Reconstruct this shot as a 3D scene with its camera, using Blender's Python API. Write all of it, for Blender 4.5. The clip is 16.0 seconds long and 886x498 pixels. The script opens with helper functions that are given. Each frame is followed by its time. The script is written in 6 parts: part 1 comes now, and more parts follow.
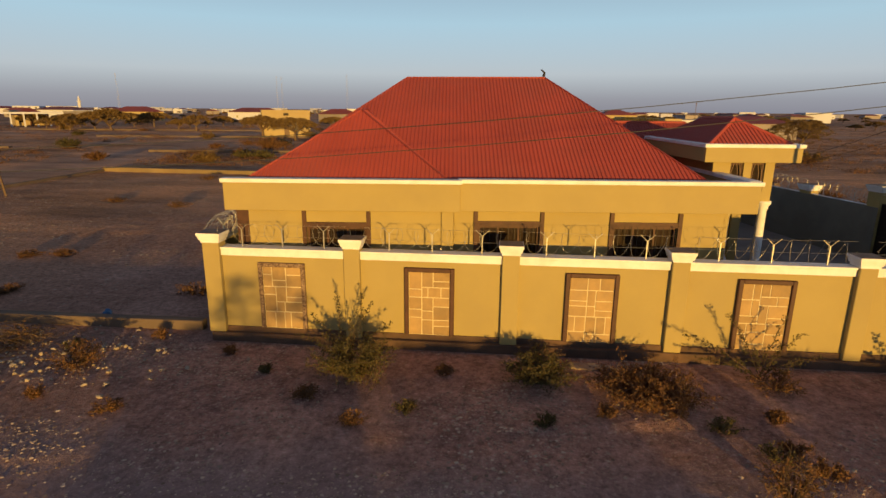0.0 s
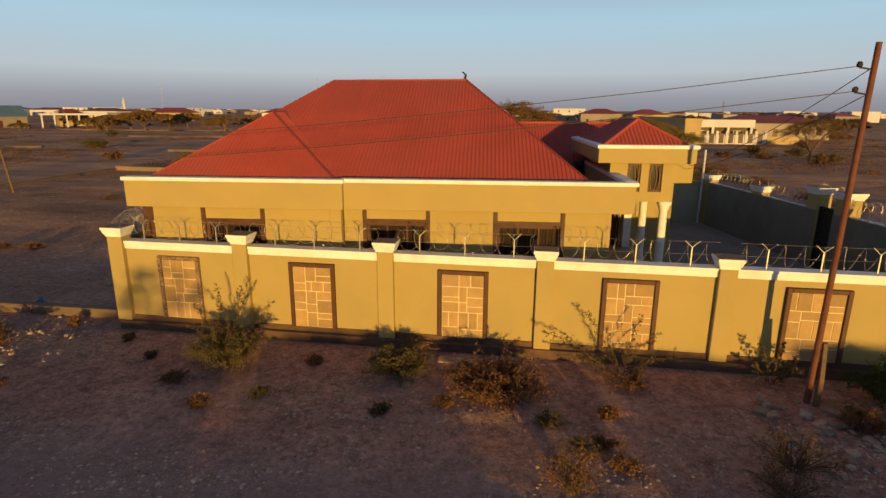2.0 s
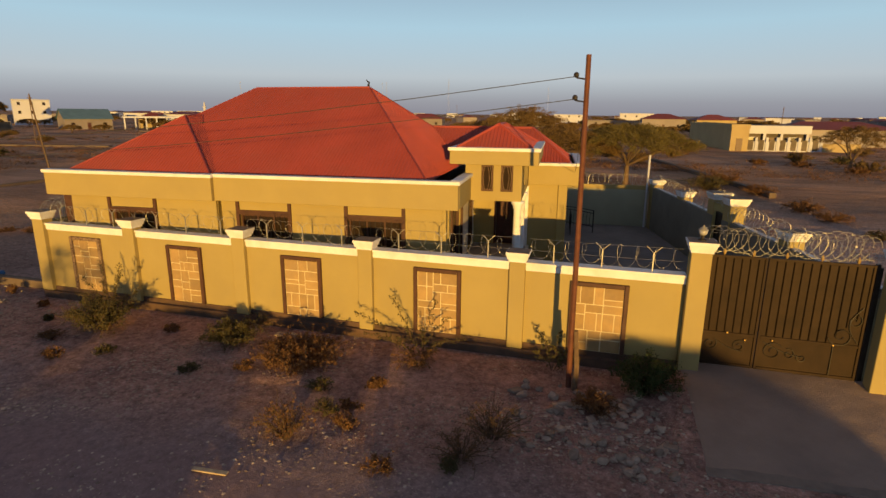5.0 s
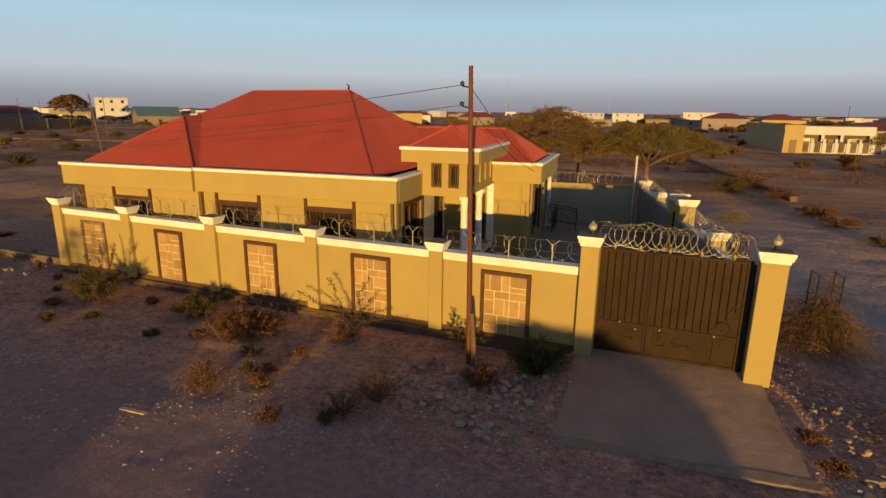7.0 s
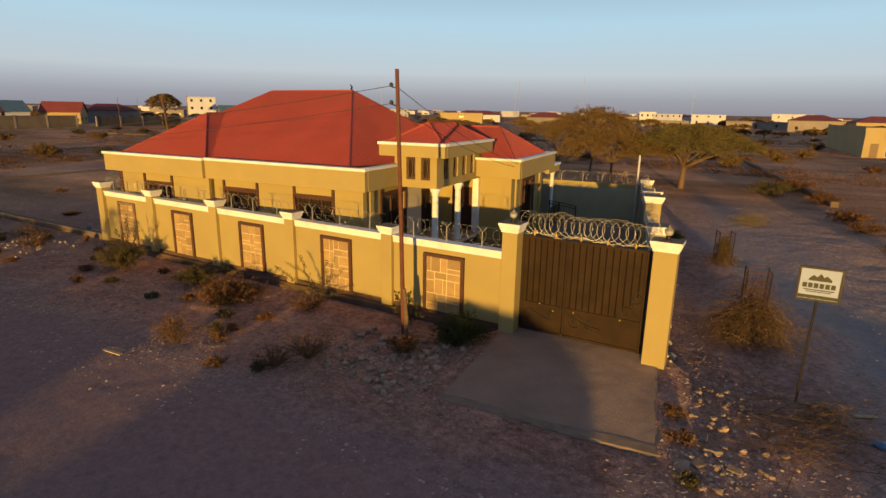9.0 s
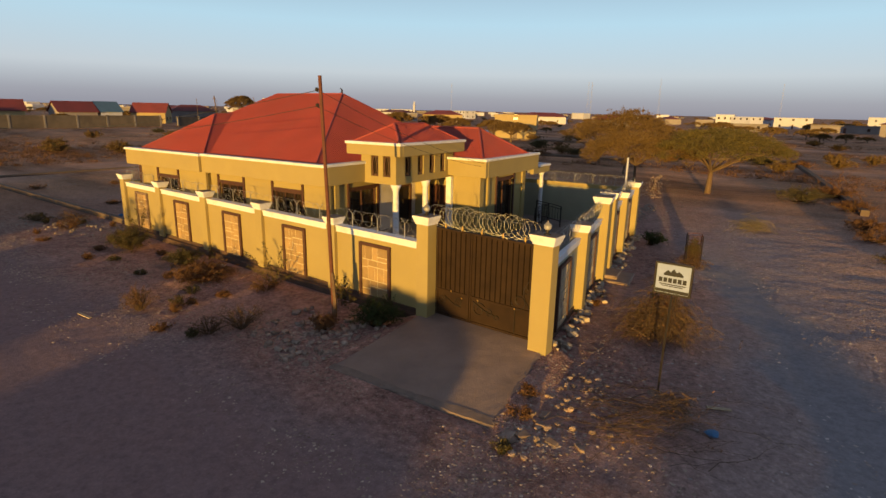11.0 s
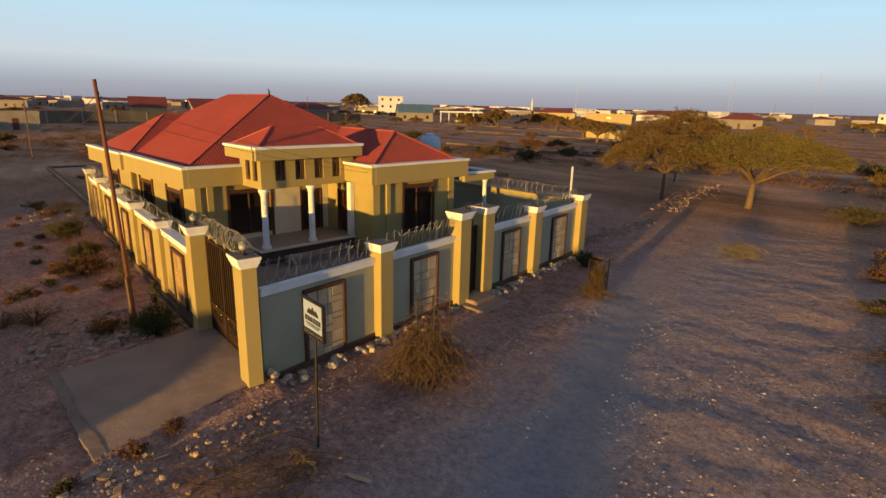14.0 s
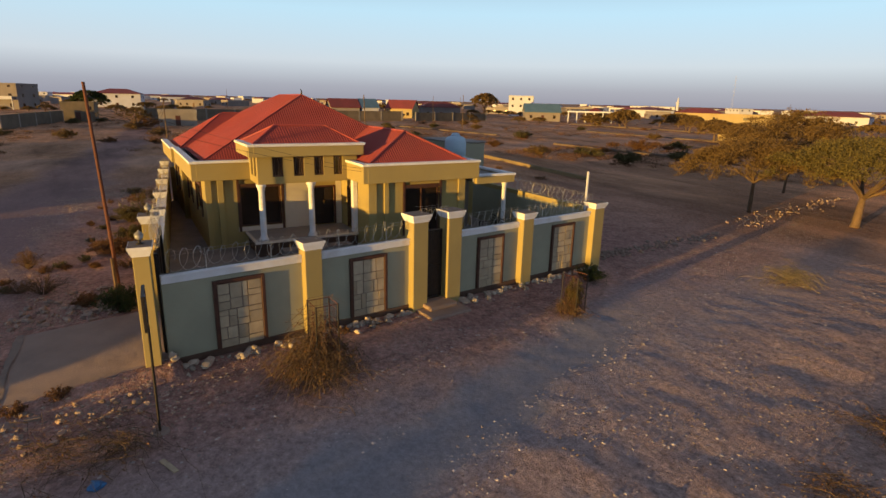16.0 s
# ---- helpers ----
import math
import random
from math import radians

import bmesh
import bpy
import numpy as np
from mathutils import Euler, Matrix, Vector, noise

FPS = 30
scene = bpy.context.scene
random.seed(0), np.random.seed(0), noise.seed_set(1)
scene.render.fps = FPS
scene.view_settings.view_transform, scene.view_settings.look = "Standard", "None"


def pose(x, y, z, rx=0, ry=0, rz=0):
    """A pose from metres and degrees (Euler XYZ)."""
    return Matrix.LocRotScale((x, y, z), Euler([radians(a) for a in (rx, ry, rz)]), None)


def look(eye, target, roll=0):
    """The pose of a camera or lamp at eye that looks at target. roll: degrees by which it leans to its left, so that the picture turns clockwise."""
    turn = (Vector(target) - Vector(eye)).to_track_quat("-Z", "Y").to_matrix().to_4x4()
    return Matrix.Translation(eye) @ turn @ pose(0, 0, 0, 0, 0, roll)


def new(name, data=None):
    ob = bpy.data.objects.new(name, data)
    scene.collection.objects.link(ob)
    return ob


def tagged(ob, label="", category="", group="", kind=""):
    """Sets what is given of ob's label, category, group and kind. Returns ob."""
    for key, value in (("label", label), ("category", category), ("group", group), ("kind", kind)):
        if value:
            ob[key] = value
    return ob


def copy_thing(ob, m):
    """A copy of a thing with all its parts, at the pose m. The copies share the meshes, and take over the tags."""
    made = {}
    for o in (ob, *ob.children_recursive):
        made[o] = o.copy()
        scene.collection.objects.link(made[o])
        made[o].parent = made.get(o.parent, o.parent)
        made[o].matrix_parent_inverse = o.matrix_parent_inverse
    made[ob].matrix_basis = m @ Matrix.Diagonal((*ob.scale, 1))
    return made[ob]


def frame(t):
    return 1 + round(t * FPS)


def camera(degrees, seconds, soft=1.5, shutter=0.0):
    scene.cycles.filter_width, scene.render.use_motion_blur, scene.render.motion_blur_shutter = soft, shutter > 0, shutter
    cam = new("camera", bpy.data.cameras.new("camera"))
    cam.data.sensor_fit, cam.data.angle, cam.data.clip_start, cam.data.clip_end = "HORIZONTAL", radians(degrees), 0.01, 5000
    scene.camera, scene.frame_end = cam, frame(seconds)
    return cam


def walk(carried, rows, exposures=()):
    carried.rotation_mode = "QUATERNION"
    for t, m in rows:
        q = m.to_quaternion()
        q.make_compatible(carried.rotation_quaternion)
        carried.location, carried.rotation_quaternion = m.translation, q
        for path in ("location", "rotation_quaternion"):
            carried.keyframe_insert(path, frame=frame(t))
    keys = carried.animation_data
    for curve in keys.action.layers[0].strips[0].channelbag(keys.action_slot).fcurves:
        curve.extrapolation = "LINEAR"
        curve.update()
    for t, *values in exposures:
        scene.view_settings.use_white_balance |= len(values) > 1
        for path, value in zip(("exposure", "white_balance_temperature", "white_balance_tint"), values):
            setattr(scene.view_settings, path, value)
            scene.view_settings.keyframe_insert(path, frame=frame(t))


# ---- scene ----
cam = camera(77.8, 16.0)
PATH = [
    (0, (-15.993, -12.166, 5.757), (-16.175, -10.236, 5.265), 0.5),
    (0.5, (-15.192, -12.214, 5.783), (-15.38, -10.285, 5.291), 0.5),
    (1, (-14.208, -12.158, 5.812), (-14.419, -10.231, 5.319), 0.5),
    (1.5, (-13.194, -12.141, 5.829), (-13.452, -10.22, 5.336), 0.5),
    (2, (-12.15, -12.201, 5.835), (-12.458, -10.287, 5.342), 0.3),
    (2.5, (-11.037, -12.22, 5.794), (-11.379, -10.311, 5.307), 0.4),
    (3, (-9.911, -12.216, 5.788), (-10.285, -10.312, 5.304), 0.4),
    (3.5, (-8.874, -12.295, 5.774), (-9.289, -10.398, 5.295), 0.5),
    (4, (-7.828, -12.32, 5.796), (-8.287, -10.433, 5.317), 0.5),
    (4.5, (-6.915, -12.369, 5.857), (-7.414, -10.493, 5.375), 0.5),
    (5, (-5.956, -12.408, 5.895), (-6.499, -10.544, 5.415), 0.5),
    (7.5, (-1.357, -12.803, 6.069), (-2.147, -11.032, 5.58), 0.8),
    (8, (-0.42, -12.881, 6.051), (-1.267, -11.136, 5.563), 0.9),
    (8.5, (0.563, -12.796, 6.059), (-0.344, -11.082, 5.569), 0.9),
    (9, (1.561, -12.643, 6.056), (0.594, -10.963, 5.564), 1.0),
    (11.5, (6.79, -10.715, 6.189), (5.572, -9.206, 5.699), 1.2),
    (12, (7.798, -9.605, 6.233), (6.532, -8.136, 5.743), 1.2),
    (12.5, (8.757, -8.255, 6.297), (7.433, -6.84, 5.804), 1.2),
    (13, (9.661, -6.792, 6.378), (8.294, -5.419, 5.88), 1.3),
    (13.5, (10.622, -5.268, 6.495), (9.201, -3.954, 5.99), 1.4),
    (14, (11.504, -3.732, 6.559), (10.017, -2.495, 6.049), 1.4),
    (14.5, (12.234, -2.315, 6.567), (10.689, -1.152, 6.056), 1.4),
    (15, (12.928, -1.008, 6.621), (11.319, 0.063, 6.106), 1.4),
    (15.5, (13.521, 0.203, 6.656), (11.846, 1.166, 6.138), 1.4),
    (16, (14.131, 1.326, 6.703), (12.389, 2.158, 6.18), 1.4),
]
walk(cam, [(t, look(eye, target, roll)) for t, eye, target, roll in PATH],
     [(0, 0.88, 6280, 10), (5, 0.89, 6280, 10), (9, 1.02, 6280, 10), (12.5, 1.17, 6270, 10), (16, 1.3, 6240, 10)])

# ---- light ----
SUN_AZ, SUN_EL = radians(161.3), radians(2.5)      # clockwise from +y; just above the horizon
world = bpy.data.worlds.new("sky")
scene.world = world
world.use_nodes = True
nt = world.node_tree
sky = nt.nodes.new("ShaderNodeTexSky")
sky.sky_type, sky.sun_disc = "NISHITA", False
sky.sun_elevation, sky.sun_rotation = SUN_EL, SUN_AZ
sky.altitude, sky.air_density, sky.dust_density, sky.ozone_density = 900, 1.0, 0.5, 3.0
nt.nodes["Background"].inputs[1].default_value = 0.137
# evening haze: pale mauve low down, soft blue above
way = nt.nodes.new("ShaderNodeSeparateXYZ")
nt.links.new(nt.nodes.new("ShaderNodeTexCoord").outputs["Generated"], way.inputs[0])
haze = nt.nodes.new("ShaderNodeValToRGB")
haze.color_ramp.elements[0].position, haze.color_ramp.elements[0].color = 0.0, (1.02, 1.07, 1.32, 1)
haze.color_ramp.elements[1].position, haze.color_ramp.elements[1].color = 0.8, (0.50, 0.53, 0.67, 1)
for at, c in ((0.02, (1.24, 1.28, 1.52, 1)), (0.06, (2.1, 2.22, 2.36, 1)), (0.14, (1.84, 2.52, 2.84, 1)), (0.30, (0.94, 1.13, 1.42, 1))):
    haze.color_ramp.elements.new(at).color = c
nt.links.new(way.outputs["Z"], haze.inputs[0])
blend = nt.nodes.new("ShaderNodeMix")
blend.data_type = "RGBA"
blend.inputs[0].default_value = 0.86
nt.links.new(sky.outputs[0], blend.inputs[6])
nt.links.new(haze.outputs[0], blend.inputs[7])
nt.links.new(blend.outputs[2], nt.nodes["Background"].inputs[0])
sun = new("sun", bpy.data.lights.new("sun", "SUN"))
sun.data.energy, sun.data.angle, sun.data.color = 3.4, radians(0.6), (1.0, 0.585, 0.125)
to_sun = Vector((math.sin(SUN_AZ) * math.cos(SUN_EL), math.cos(SUN_AZ) * math.cos(SUN_EL), math.sin(SUN_EL)))
sun.matrix_world = look(to_sun * 60, (0, 0, 0))


# ---- materials ----
def material(name, c1, c2, scale=3.0, c3=None, scale3=0.5, amount3=0.5, rough=0.85, metal=0.0, bump=0.15, bump_scale=40.0, bump_dist=0.01, rand=0.0, spec=0.3, objspace=False):
    m = bpy.data.materials.new(name)
    m.use_nodes = True
    n, l = m.node_tree.nodes, m.node_tree.links
    b = n["Principled BSDF"]
    geo = n.new("ShaderNodeNewGeometry")
    pos = geo.outputs["Position"]
    if objspace:
        pos = n.new("ShaderNodeTexCoord").outputs["Object"]

    def noise_of(s, detail=5.0, r=0.6):
        t = n.new("ShaderNodeTexNoise")
        t.inputs["Scale"].default_value, t.inputs["Detail"].default_value, t.inputs["Roughness"].default_value = s, detail, r
        l.new(pos, t.inputs["Vector"])
        return t.outputs["Fac"]

    def ramp(fac, lo, hi):
        r = n.new("ShaderNodeMapRange")
        r.inputs["From Min"].default_value, r.inputs["From Max"].default_value = lo, hi
        l.new(fac, r.inputs["Value"])
        return r.outputs["Result"]

    def mix(fac, a, c, mode="MIX"):
        x = n.new("ShaderNodeMix")
        x.data_type, x.blend_type = "RGBA", mode
        for sock, v in ((x.inputs[0], fac), (x.inputs[6], a), (x.inputs[7], c)):
            if isinstance(v, (int, float)):
                sock.default_value = v
            elif isinstance(v, tuple):
                sock.default_value = (*v, 1)
            else:
                l.new(v, sock)
        return x.outputs[2]

    col = mix(ramp(noise_of(scale), 0.35, 0.65), c1, c2)
    if c3:
        f = n.new("ShaderNodeMath")
        f.operation = "MULTIPLY"
        l.new(ramp(noise_of(scale3), 0.48, 0.66), f.inputs[0])
        f.inputs[1].default_value = amount3
        col = mix(f.outputs[0], col, c3)
    if rand:
        info = n.new("ShaderNodeObjectInfo")
        v = n.new("ShaderNodeHueSaturation")
        r = n.new("ShaderNodeMapRange")
        r.inputs["To Min"].default_value, r.inputs["To Max"].default_value = 1 - rand, 1 + rand
        l.new(info.outputs["Random"], r.inputs["Value"])
        l.new(r.outputs["Result"], v.inputs["Value"])
        l.new(col, v.inputs["Color"])
        col = v.outputs["Color"]
    l.new(col, b.inputs["Base Color"])
    b.inputs["Roughness"].default_value, b.inputs["Metallic"].default_value = rough, metal
    b.inputs["Specular IOR Level"].default_value = spec
    if bump:
        u = n.new("ShaderNodeBump")
        u.inputs["Strength"].default_value, u.inputs["Distance"].default_value = bump, bump_dist
        l.new(noise_of(bump_scale, 6.0, 0.65), u.inputs["Height"])
        l.new(u.outputs["Normal"], b.inputs["Normal"])
    return m


def leafy(name, c1, c2, rough=0.7, thin=0.25):
    """Leaves, each island of its own tone, that let some light through."""
    m = bpy.data.materials.new(name)
    m.use_nodes = True
    n, l = m.node_tree.nodes, m.node_tree.links
    b = n["Principled BSDF"]
    geo = n.new("ShaderNodeNewGeometry")
    x = n.new("ShaderNodeMix")
    x.data_type = "RGBA"
    x.inputs[6].default_value, x.inputs[7].default_value = (*c1, 1), (*c2, 1)
    l.new(geo.outputs["Random Per Island"], x.inputs[0])
    l.new(x.outputs[2], b.inputs["Base Color"])
    b.inputs["Roughness"].default_value = rough
    b.inputs["Specular IOR Level"].default_value = 0.2
    tr = n.new("ShaderNodeBsdfTranslucent")
    l.new(x.outputs[2], tr.inputs["Color"])
    ms = n.new("ShaderNodeMixShader")
    ms.inputs[0].default_value = thin
    l.new(b.outputs[0], ms.inputs[1])
    l.new(tr.outputs[0], ms.inputs[2])
    l.new(ms.outputs[0], n["Material Output"].inputs["Surface"])
    return m


def dirt_material():
    """Dry dirt: clods, stains, smoother paler lane and road, with sun and shade tints."""
    m = material("dirt", (0.50, 0.284, 0.235), (0.30, 0.169, 0.145), 1.6, (0.62, 0.376, 0.315), 0.24, 0.7, rough=0.97, bump=0.0, spec=0.08)
    n, l = m.node_tree.nodes, m.node_tree.links
    b = n["Principled BSDF"]
    pos = n.new("ShaderNodeNewGeometry").outputs["Position"]

    def math_node(op, a, c=None, clamp=False):
        x = n.new("ShaderNodeMath")
        x.operation, x.use_clamp = op, clamp
        for s, v in zip(x.inputs, (a, c)):
            if isinstance(v, (int, float)):
                s.default_value = v
            elif v is not None:
                l.new(v, s)
        return x.outputs[0]

    def noise_of(s, detail=6.0, r=0.65):
        t = n.new("ShaderNodeTexNoise")
        t.inputs["Scale"].default_value, t.inputs["Detail"].default_value, t.inputs["Roughness"].default_value = s, detail, r
        l.new(pos, t.inputs["Vector"])
        return t.outputs["Fac"]

    wob = math_node("MULTIPLY", math_node("SUBTRACT", noise_of(0.22, 3.0), 0.5), 3.4)

    def band(nx, ny, off, half):
        """1 on a strip whose middle line is nx x + ny y = off, falling to 0 at its uneven edges."""
        d = n.new("ShaderNodeVectorMath")
        d.operation = "DOT_PRODUCT"
        l.new(pos, d.inputs[0])
        d.inputs[1].default_value = (nx, ny, 0)
        away = math_node("ABSOLUTE", math_node("ADD", math_node("SUBTRACT", d.outputs["Value"], off), wob))
        r = n.new("ShaderNodeMapRange")
        r.interpolation_type = "SMOOTHSTEP"
        r.inputs["From Min"].default_value, r.inputs["From Max"].default_value = half * 0.55, half * 1.5
        r.inputs["To Min"].default_value, r.inputs["To Max"].default_value = 1.0, 0.0
        l.new(away, r.inputs["Value"])
        return r.outputs["Result"]

    street = band(0.03, 1.0, -7.9, 2.6)
    apart = n.new("ShaderNodeSeparateXYZ")
    l.new(pos, apart.inputs[0])
    fade = n.new("ShaderNodeMapRange")
    fade.inputs["From Min"].default_value, fade.inputs["From Max"].default_value = 12.0, 22.0
    fade.inputs["To Min"].default_value, fade.inputs["To Max"].default_value = 1.0, 0.0
    l.new(apart.outputs["Y"], fade.inputs["Value"])
    rut = math_node("MULTIPLY", band(0.92, 0.391, 6.75, 1.05), fade.outputs["Result"])
    track = math_node("MAXIMUM", math_node("MULTIPLY", band(0.978, 0.2096, 5.6, 1.6), 0.4), street)
    track = math_node("MAXIMUM", track, rut)
    track = math_node("MAXIMUM", track, band(0.978, 0.208, -49.5, 4.5))
    track = math_node("MAXIMUM", track, band(0.10, 0.995, 66.0, 3.0))
    track = math_node("MAXIMUM", track, band(-0.16, 0.987, 118.0, 6.0))
    old = b.inputs["Base Color"].links[0].from_socket

    def over(fac, colour, tex):
        """Another colour over part of the ground, keeping some of the mottling."""
        y = n.new("ShaderNodeMix")
        y.data_type = "RGBA"
        l.new(math_node("MULTIPLY", fac, tex), y.inputs[0])
        l.new(old, y.inputs[6])
        y.inputs[7].default_value = (*colour, 1)
        return y.outputs[2]

    # greyer soil to the east, lightened to stand in for low sunlight
    d = n.new("ShaderNodeVectorMath")
    d.operation = "DOT_PRODUCT"
    l.new(pos, d.inputs[0])
    d.inputs[1].default_value = (0.978, 0.2096, 0)
    east = math_node("MULTIPLY_ADD", math_node("ADD", d.outputs["Value"], wob), 0.25)
    east.node.inputs[2].default_value = -0.45
    east.node.use_clamp = True
    old = over(east, (0.52, 0.385, 0.355), math_node("ADD", noise_of(0.9), 0.25, True))
    # redder with distance: the low sun's warmth on the plain put into the colour
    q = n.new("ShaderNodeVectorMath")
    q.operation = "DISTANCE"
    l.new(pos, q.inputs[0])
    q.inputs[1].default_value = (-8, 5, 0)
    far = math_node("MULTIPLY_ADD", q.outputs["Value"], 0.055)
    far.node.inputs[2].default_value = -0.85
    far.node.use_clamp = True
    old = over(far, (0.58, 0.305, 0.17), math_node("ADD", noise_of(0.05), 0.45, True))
    # grey dust of the tracks, with a bluish cast painted in for shade
    x = n.new("ShaderNodeMix")
    x.data_type = "RGBA"
    l.new(math_node("MULTIPLY", track, math_node("SUBTRACT", 0.93, math_node("MULTIPLY", far, 0.68))), x.inputs[0])
    l.new(old, x.inputs[6])
    x.inputs[7].default_value = (0.245, 0.232, 0.250, 1)
    tar = n.new("ShaderNodeMix")
    tar.data_type = "RGBA"
    l.new(math_node("MULTIPLY", street, 0.85), tar.inputs[0])
    l.new(x.outputs[2], tar.inputs[6])
    tar.inputs[7].default_value = (0.268, 0.162, 0.149, 1)
    # small pale chips trodden into the dirt
    y = n.new("ShaderNodeMix")
    y.data_type = "RGBA"
    chips = n.new("ShaderNodeMapRange")
    chips.inputs["From Min"].default_value, chips.inputs["From Max"].default_value = 0.57, 0.64
    chips.inputs["To Max"].default_value = 0.7
    l.new(noise_of(16.0, 3.0, 0.7), chips.inputs["Value"])
    l.new(math_node("MULTIPLY", chips.outputs["Result"], math_node("SUBTRACT", 1.0, math_node("MULTIPLY", track, 0.85))), y.inputs[0])
    l.new(tar.outputs[2], y.inputs[6])
    y.inputs[7].default_value = (0.58, 0.43, 0.36, 1)
    # crumbs and stains at hand's width, stronger off the tracks
    crumb = n.new("ShaderNodeMapRange")
    crumb.inputs["From Min"].default_value, crumb.inputs["From Max"].default_value = 0.34, 0.66
    crumb.inputs["To Min"].default_value, crumb.inputs["To Max"].default_value = 0.36, 1.50
    l.new(noise_of(5.5, 10.0, 0.84), crumb.inputs["Value"])
    shade = n.new("ShaderNodeMix")
    shade.data_type, shade.blend_type = "RGBA", "MULTIPLY"
    l.new(math_node("SUBTRACT", 1.0, math_node("MULTIPLY", track, 0.55)), shade.inputs[0])
    l.new(y.outputs[2], shade.inputs[6])
    l.new(crumb.outputs["Result"], shade.inputs[7])
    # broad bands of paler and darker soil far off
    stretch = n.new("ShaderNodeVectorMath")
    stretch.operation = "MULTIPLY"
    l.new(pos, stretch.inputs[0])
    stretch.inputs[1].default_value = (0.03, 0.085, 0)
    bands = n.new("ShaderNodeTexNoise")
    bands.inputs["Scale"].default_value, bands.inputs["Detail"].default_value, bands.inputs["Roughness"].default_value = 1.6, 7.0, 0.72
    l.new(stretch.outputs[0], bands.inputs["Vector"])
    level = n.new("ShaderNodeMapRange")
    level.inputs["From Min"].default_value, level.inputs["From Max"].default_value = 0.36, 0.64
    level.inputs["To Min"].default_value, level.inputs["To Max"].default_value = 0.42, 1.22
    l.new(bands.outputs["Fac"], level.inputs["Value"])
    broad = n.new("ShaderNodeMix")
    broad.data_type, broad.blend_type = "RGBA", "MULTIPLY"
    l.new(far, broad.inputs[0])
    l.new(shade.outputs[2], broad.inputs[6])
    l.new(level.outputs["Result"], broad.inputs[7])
    l.new(broad.outputs[2], b.inputs["Base Color"])
    rough = math_node("SUBTRACT", 1.0, math_node("MULTIPLY", track, 0.85))
    h = math_node("ADD", math_node("MULTIPLY", noise_of(2.6, 3.0), 0.035), math_node("ADD", math_node("MULTIPLY", noise_of(11.0, 5.0), 0.085), math_node("MULTIPLY", noise_of(45.0, 3.0), 0.05)))
    u = n.new("ShaderNodeBump")
    u.inputs["Strength"].default_value, u.inputs["Distance"].default_value = 1.0, 1.0
    l.new(math_node("MULTIPLY", h, rough), u.inputs["Height"])
    l.new(u.outputs["Normal"], b.inputs["Normal"])
    return m


M_DIRT = dirt_material()
M_YELLOW = material("yellow_paint", (0.352, 0.272, 0.108), (0.328, 0.253, 0.100), 1.1, (0.300, 0.232, 0.102), 0.7, 0.5, rough=0.8, bump=0.12, bump_scale=60)
M_PALE = material("pale_porch_paint", (0.62, 0.55, 0.46), (0.58, 0.51, 0.43), 1.5, rough=0.8, bump=0.1)
M_WHITE = material("white_trim", (0.76, 0.75, 0.78), (0.69, 0.68, 0.70), 2.5, (0.55, 0.51, 0.48), 1.7, 0.5, rough=0.75, bump=0.15, bump_scale=50)
M_PLINTH = material("plinth", (0.12, 0.07, 0.048), (0.075, 0.047, 0.035), 2.0, rough=0.9, bump=0.3)
M_BROWN = material("brown_trim", (0.085, 0.038, 0.025), (0.06, 0.028, 0.02), 4.0, rough=0.6, bump=0.15)
M_PEEL = material("peeling_trim", (0.06, 0.028, 0.02), (0.30, 0.21, 0.145), 22.0, rough=0.8, bump=0.3)
M_STONE = material("facing_stone", (0.375, 0.245, 0.107), (0.31, 0.203, 0.092), 5.0, (0.26, 0.185, 0.105), 2.2, 0.5, rough=0.8, bump=0.35, bump_scale=18, bump_dist=0.02, rand=0.17)
M_SIDESTONE = material("pale_facing_stone", (0.44, 0.355, 0.245), (0.36, 0.29, 0.20), 5.0, (0.29, 0.245, 0.185), 2.2, 0.5, rough=0.85, bump=0.4, bump_scale=16, bump_dist=0.02, rand=0.2)
M_MORTAR = material("mortar", (0.64, 0.54, 0.35), (0.56, 0.47, 0.30), 8.0, rough=0.9, bump=0.3)
M_ROOF = material("red_roof_sheet", (0.355, 0.066, 0.052), (0.30, 0.057, 0.046), 0.8, (0.275, 0.070, 0.057), 0.35, 0.6, rough=0.6, bump=0.03, bump_scale=20, spec=0.2)
M_RIDGE = material("ridge_cap_sheet", (0.22, 0.035, 0.03), (0.17, 0.03, 0.027), 2.0, rough=0.5, bump=0.05)
M_RENDER = material("grey_render", (0.185, 0.175, 0.148), (0.152, 0.145, 0.124), 1.2, (0.13, 0.122, 0.098), 0.5, 0.5, rough=0.95, bump=0.2)
M_SLAB = material("roof_slab", (0.30, 0.27, 0.25), (0.22, 0.20, 0.19), 1.5, rough=0.9)
M_CONC = material("driveway_concrete", (0.31, 0.222, 0.178), (0.255, 0.183, 0.148), 1.1, (0.19, 0.138, 0.116), 0.6, 0.6, rough=0.92, bump=0.6, bump_scale=22, bump_dist=0.02)
M_CEMENT = material("worn_cement", (0.25, 0.185, 0.15), (0.18, 0.132, 0.108), 2.5, (0.14, 0.103, 0.085), 1.2, 0.5, rough=0.92, bump=0.5, bump_scale=20, bump_dist=0.02)
M_YARD = material("yard_paving", (0.25, 0.215, 0.195), (0.19, 0.165, 0.15), 1.3, rough=0.9, bump=0.2)
M_GATE = material("gate_paint", (0.034, 0.0195, 0.0108), (0.024, 0.014, 0.0085), 2.5, (0.043, 0.0255, 0.0145), 1.1, 0.5, rough=0.6, metal=0.0, bump=0.08, spec=0.12)
M_RIB = material("gate_rib", (0.010, 0.0065, 0.004), (0.014, 0.009, 0.0055), 6.0, rough=0.9, bump=0.0, spec=0.05)
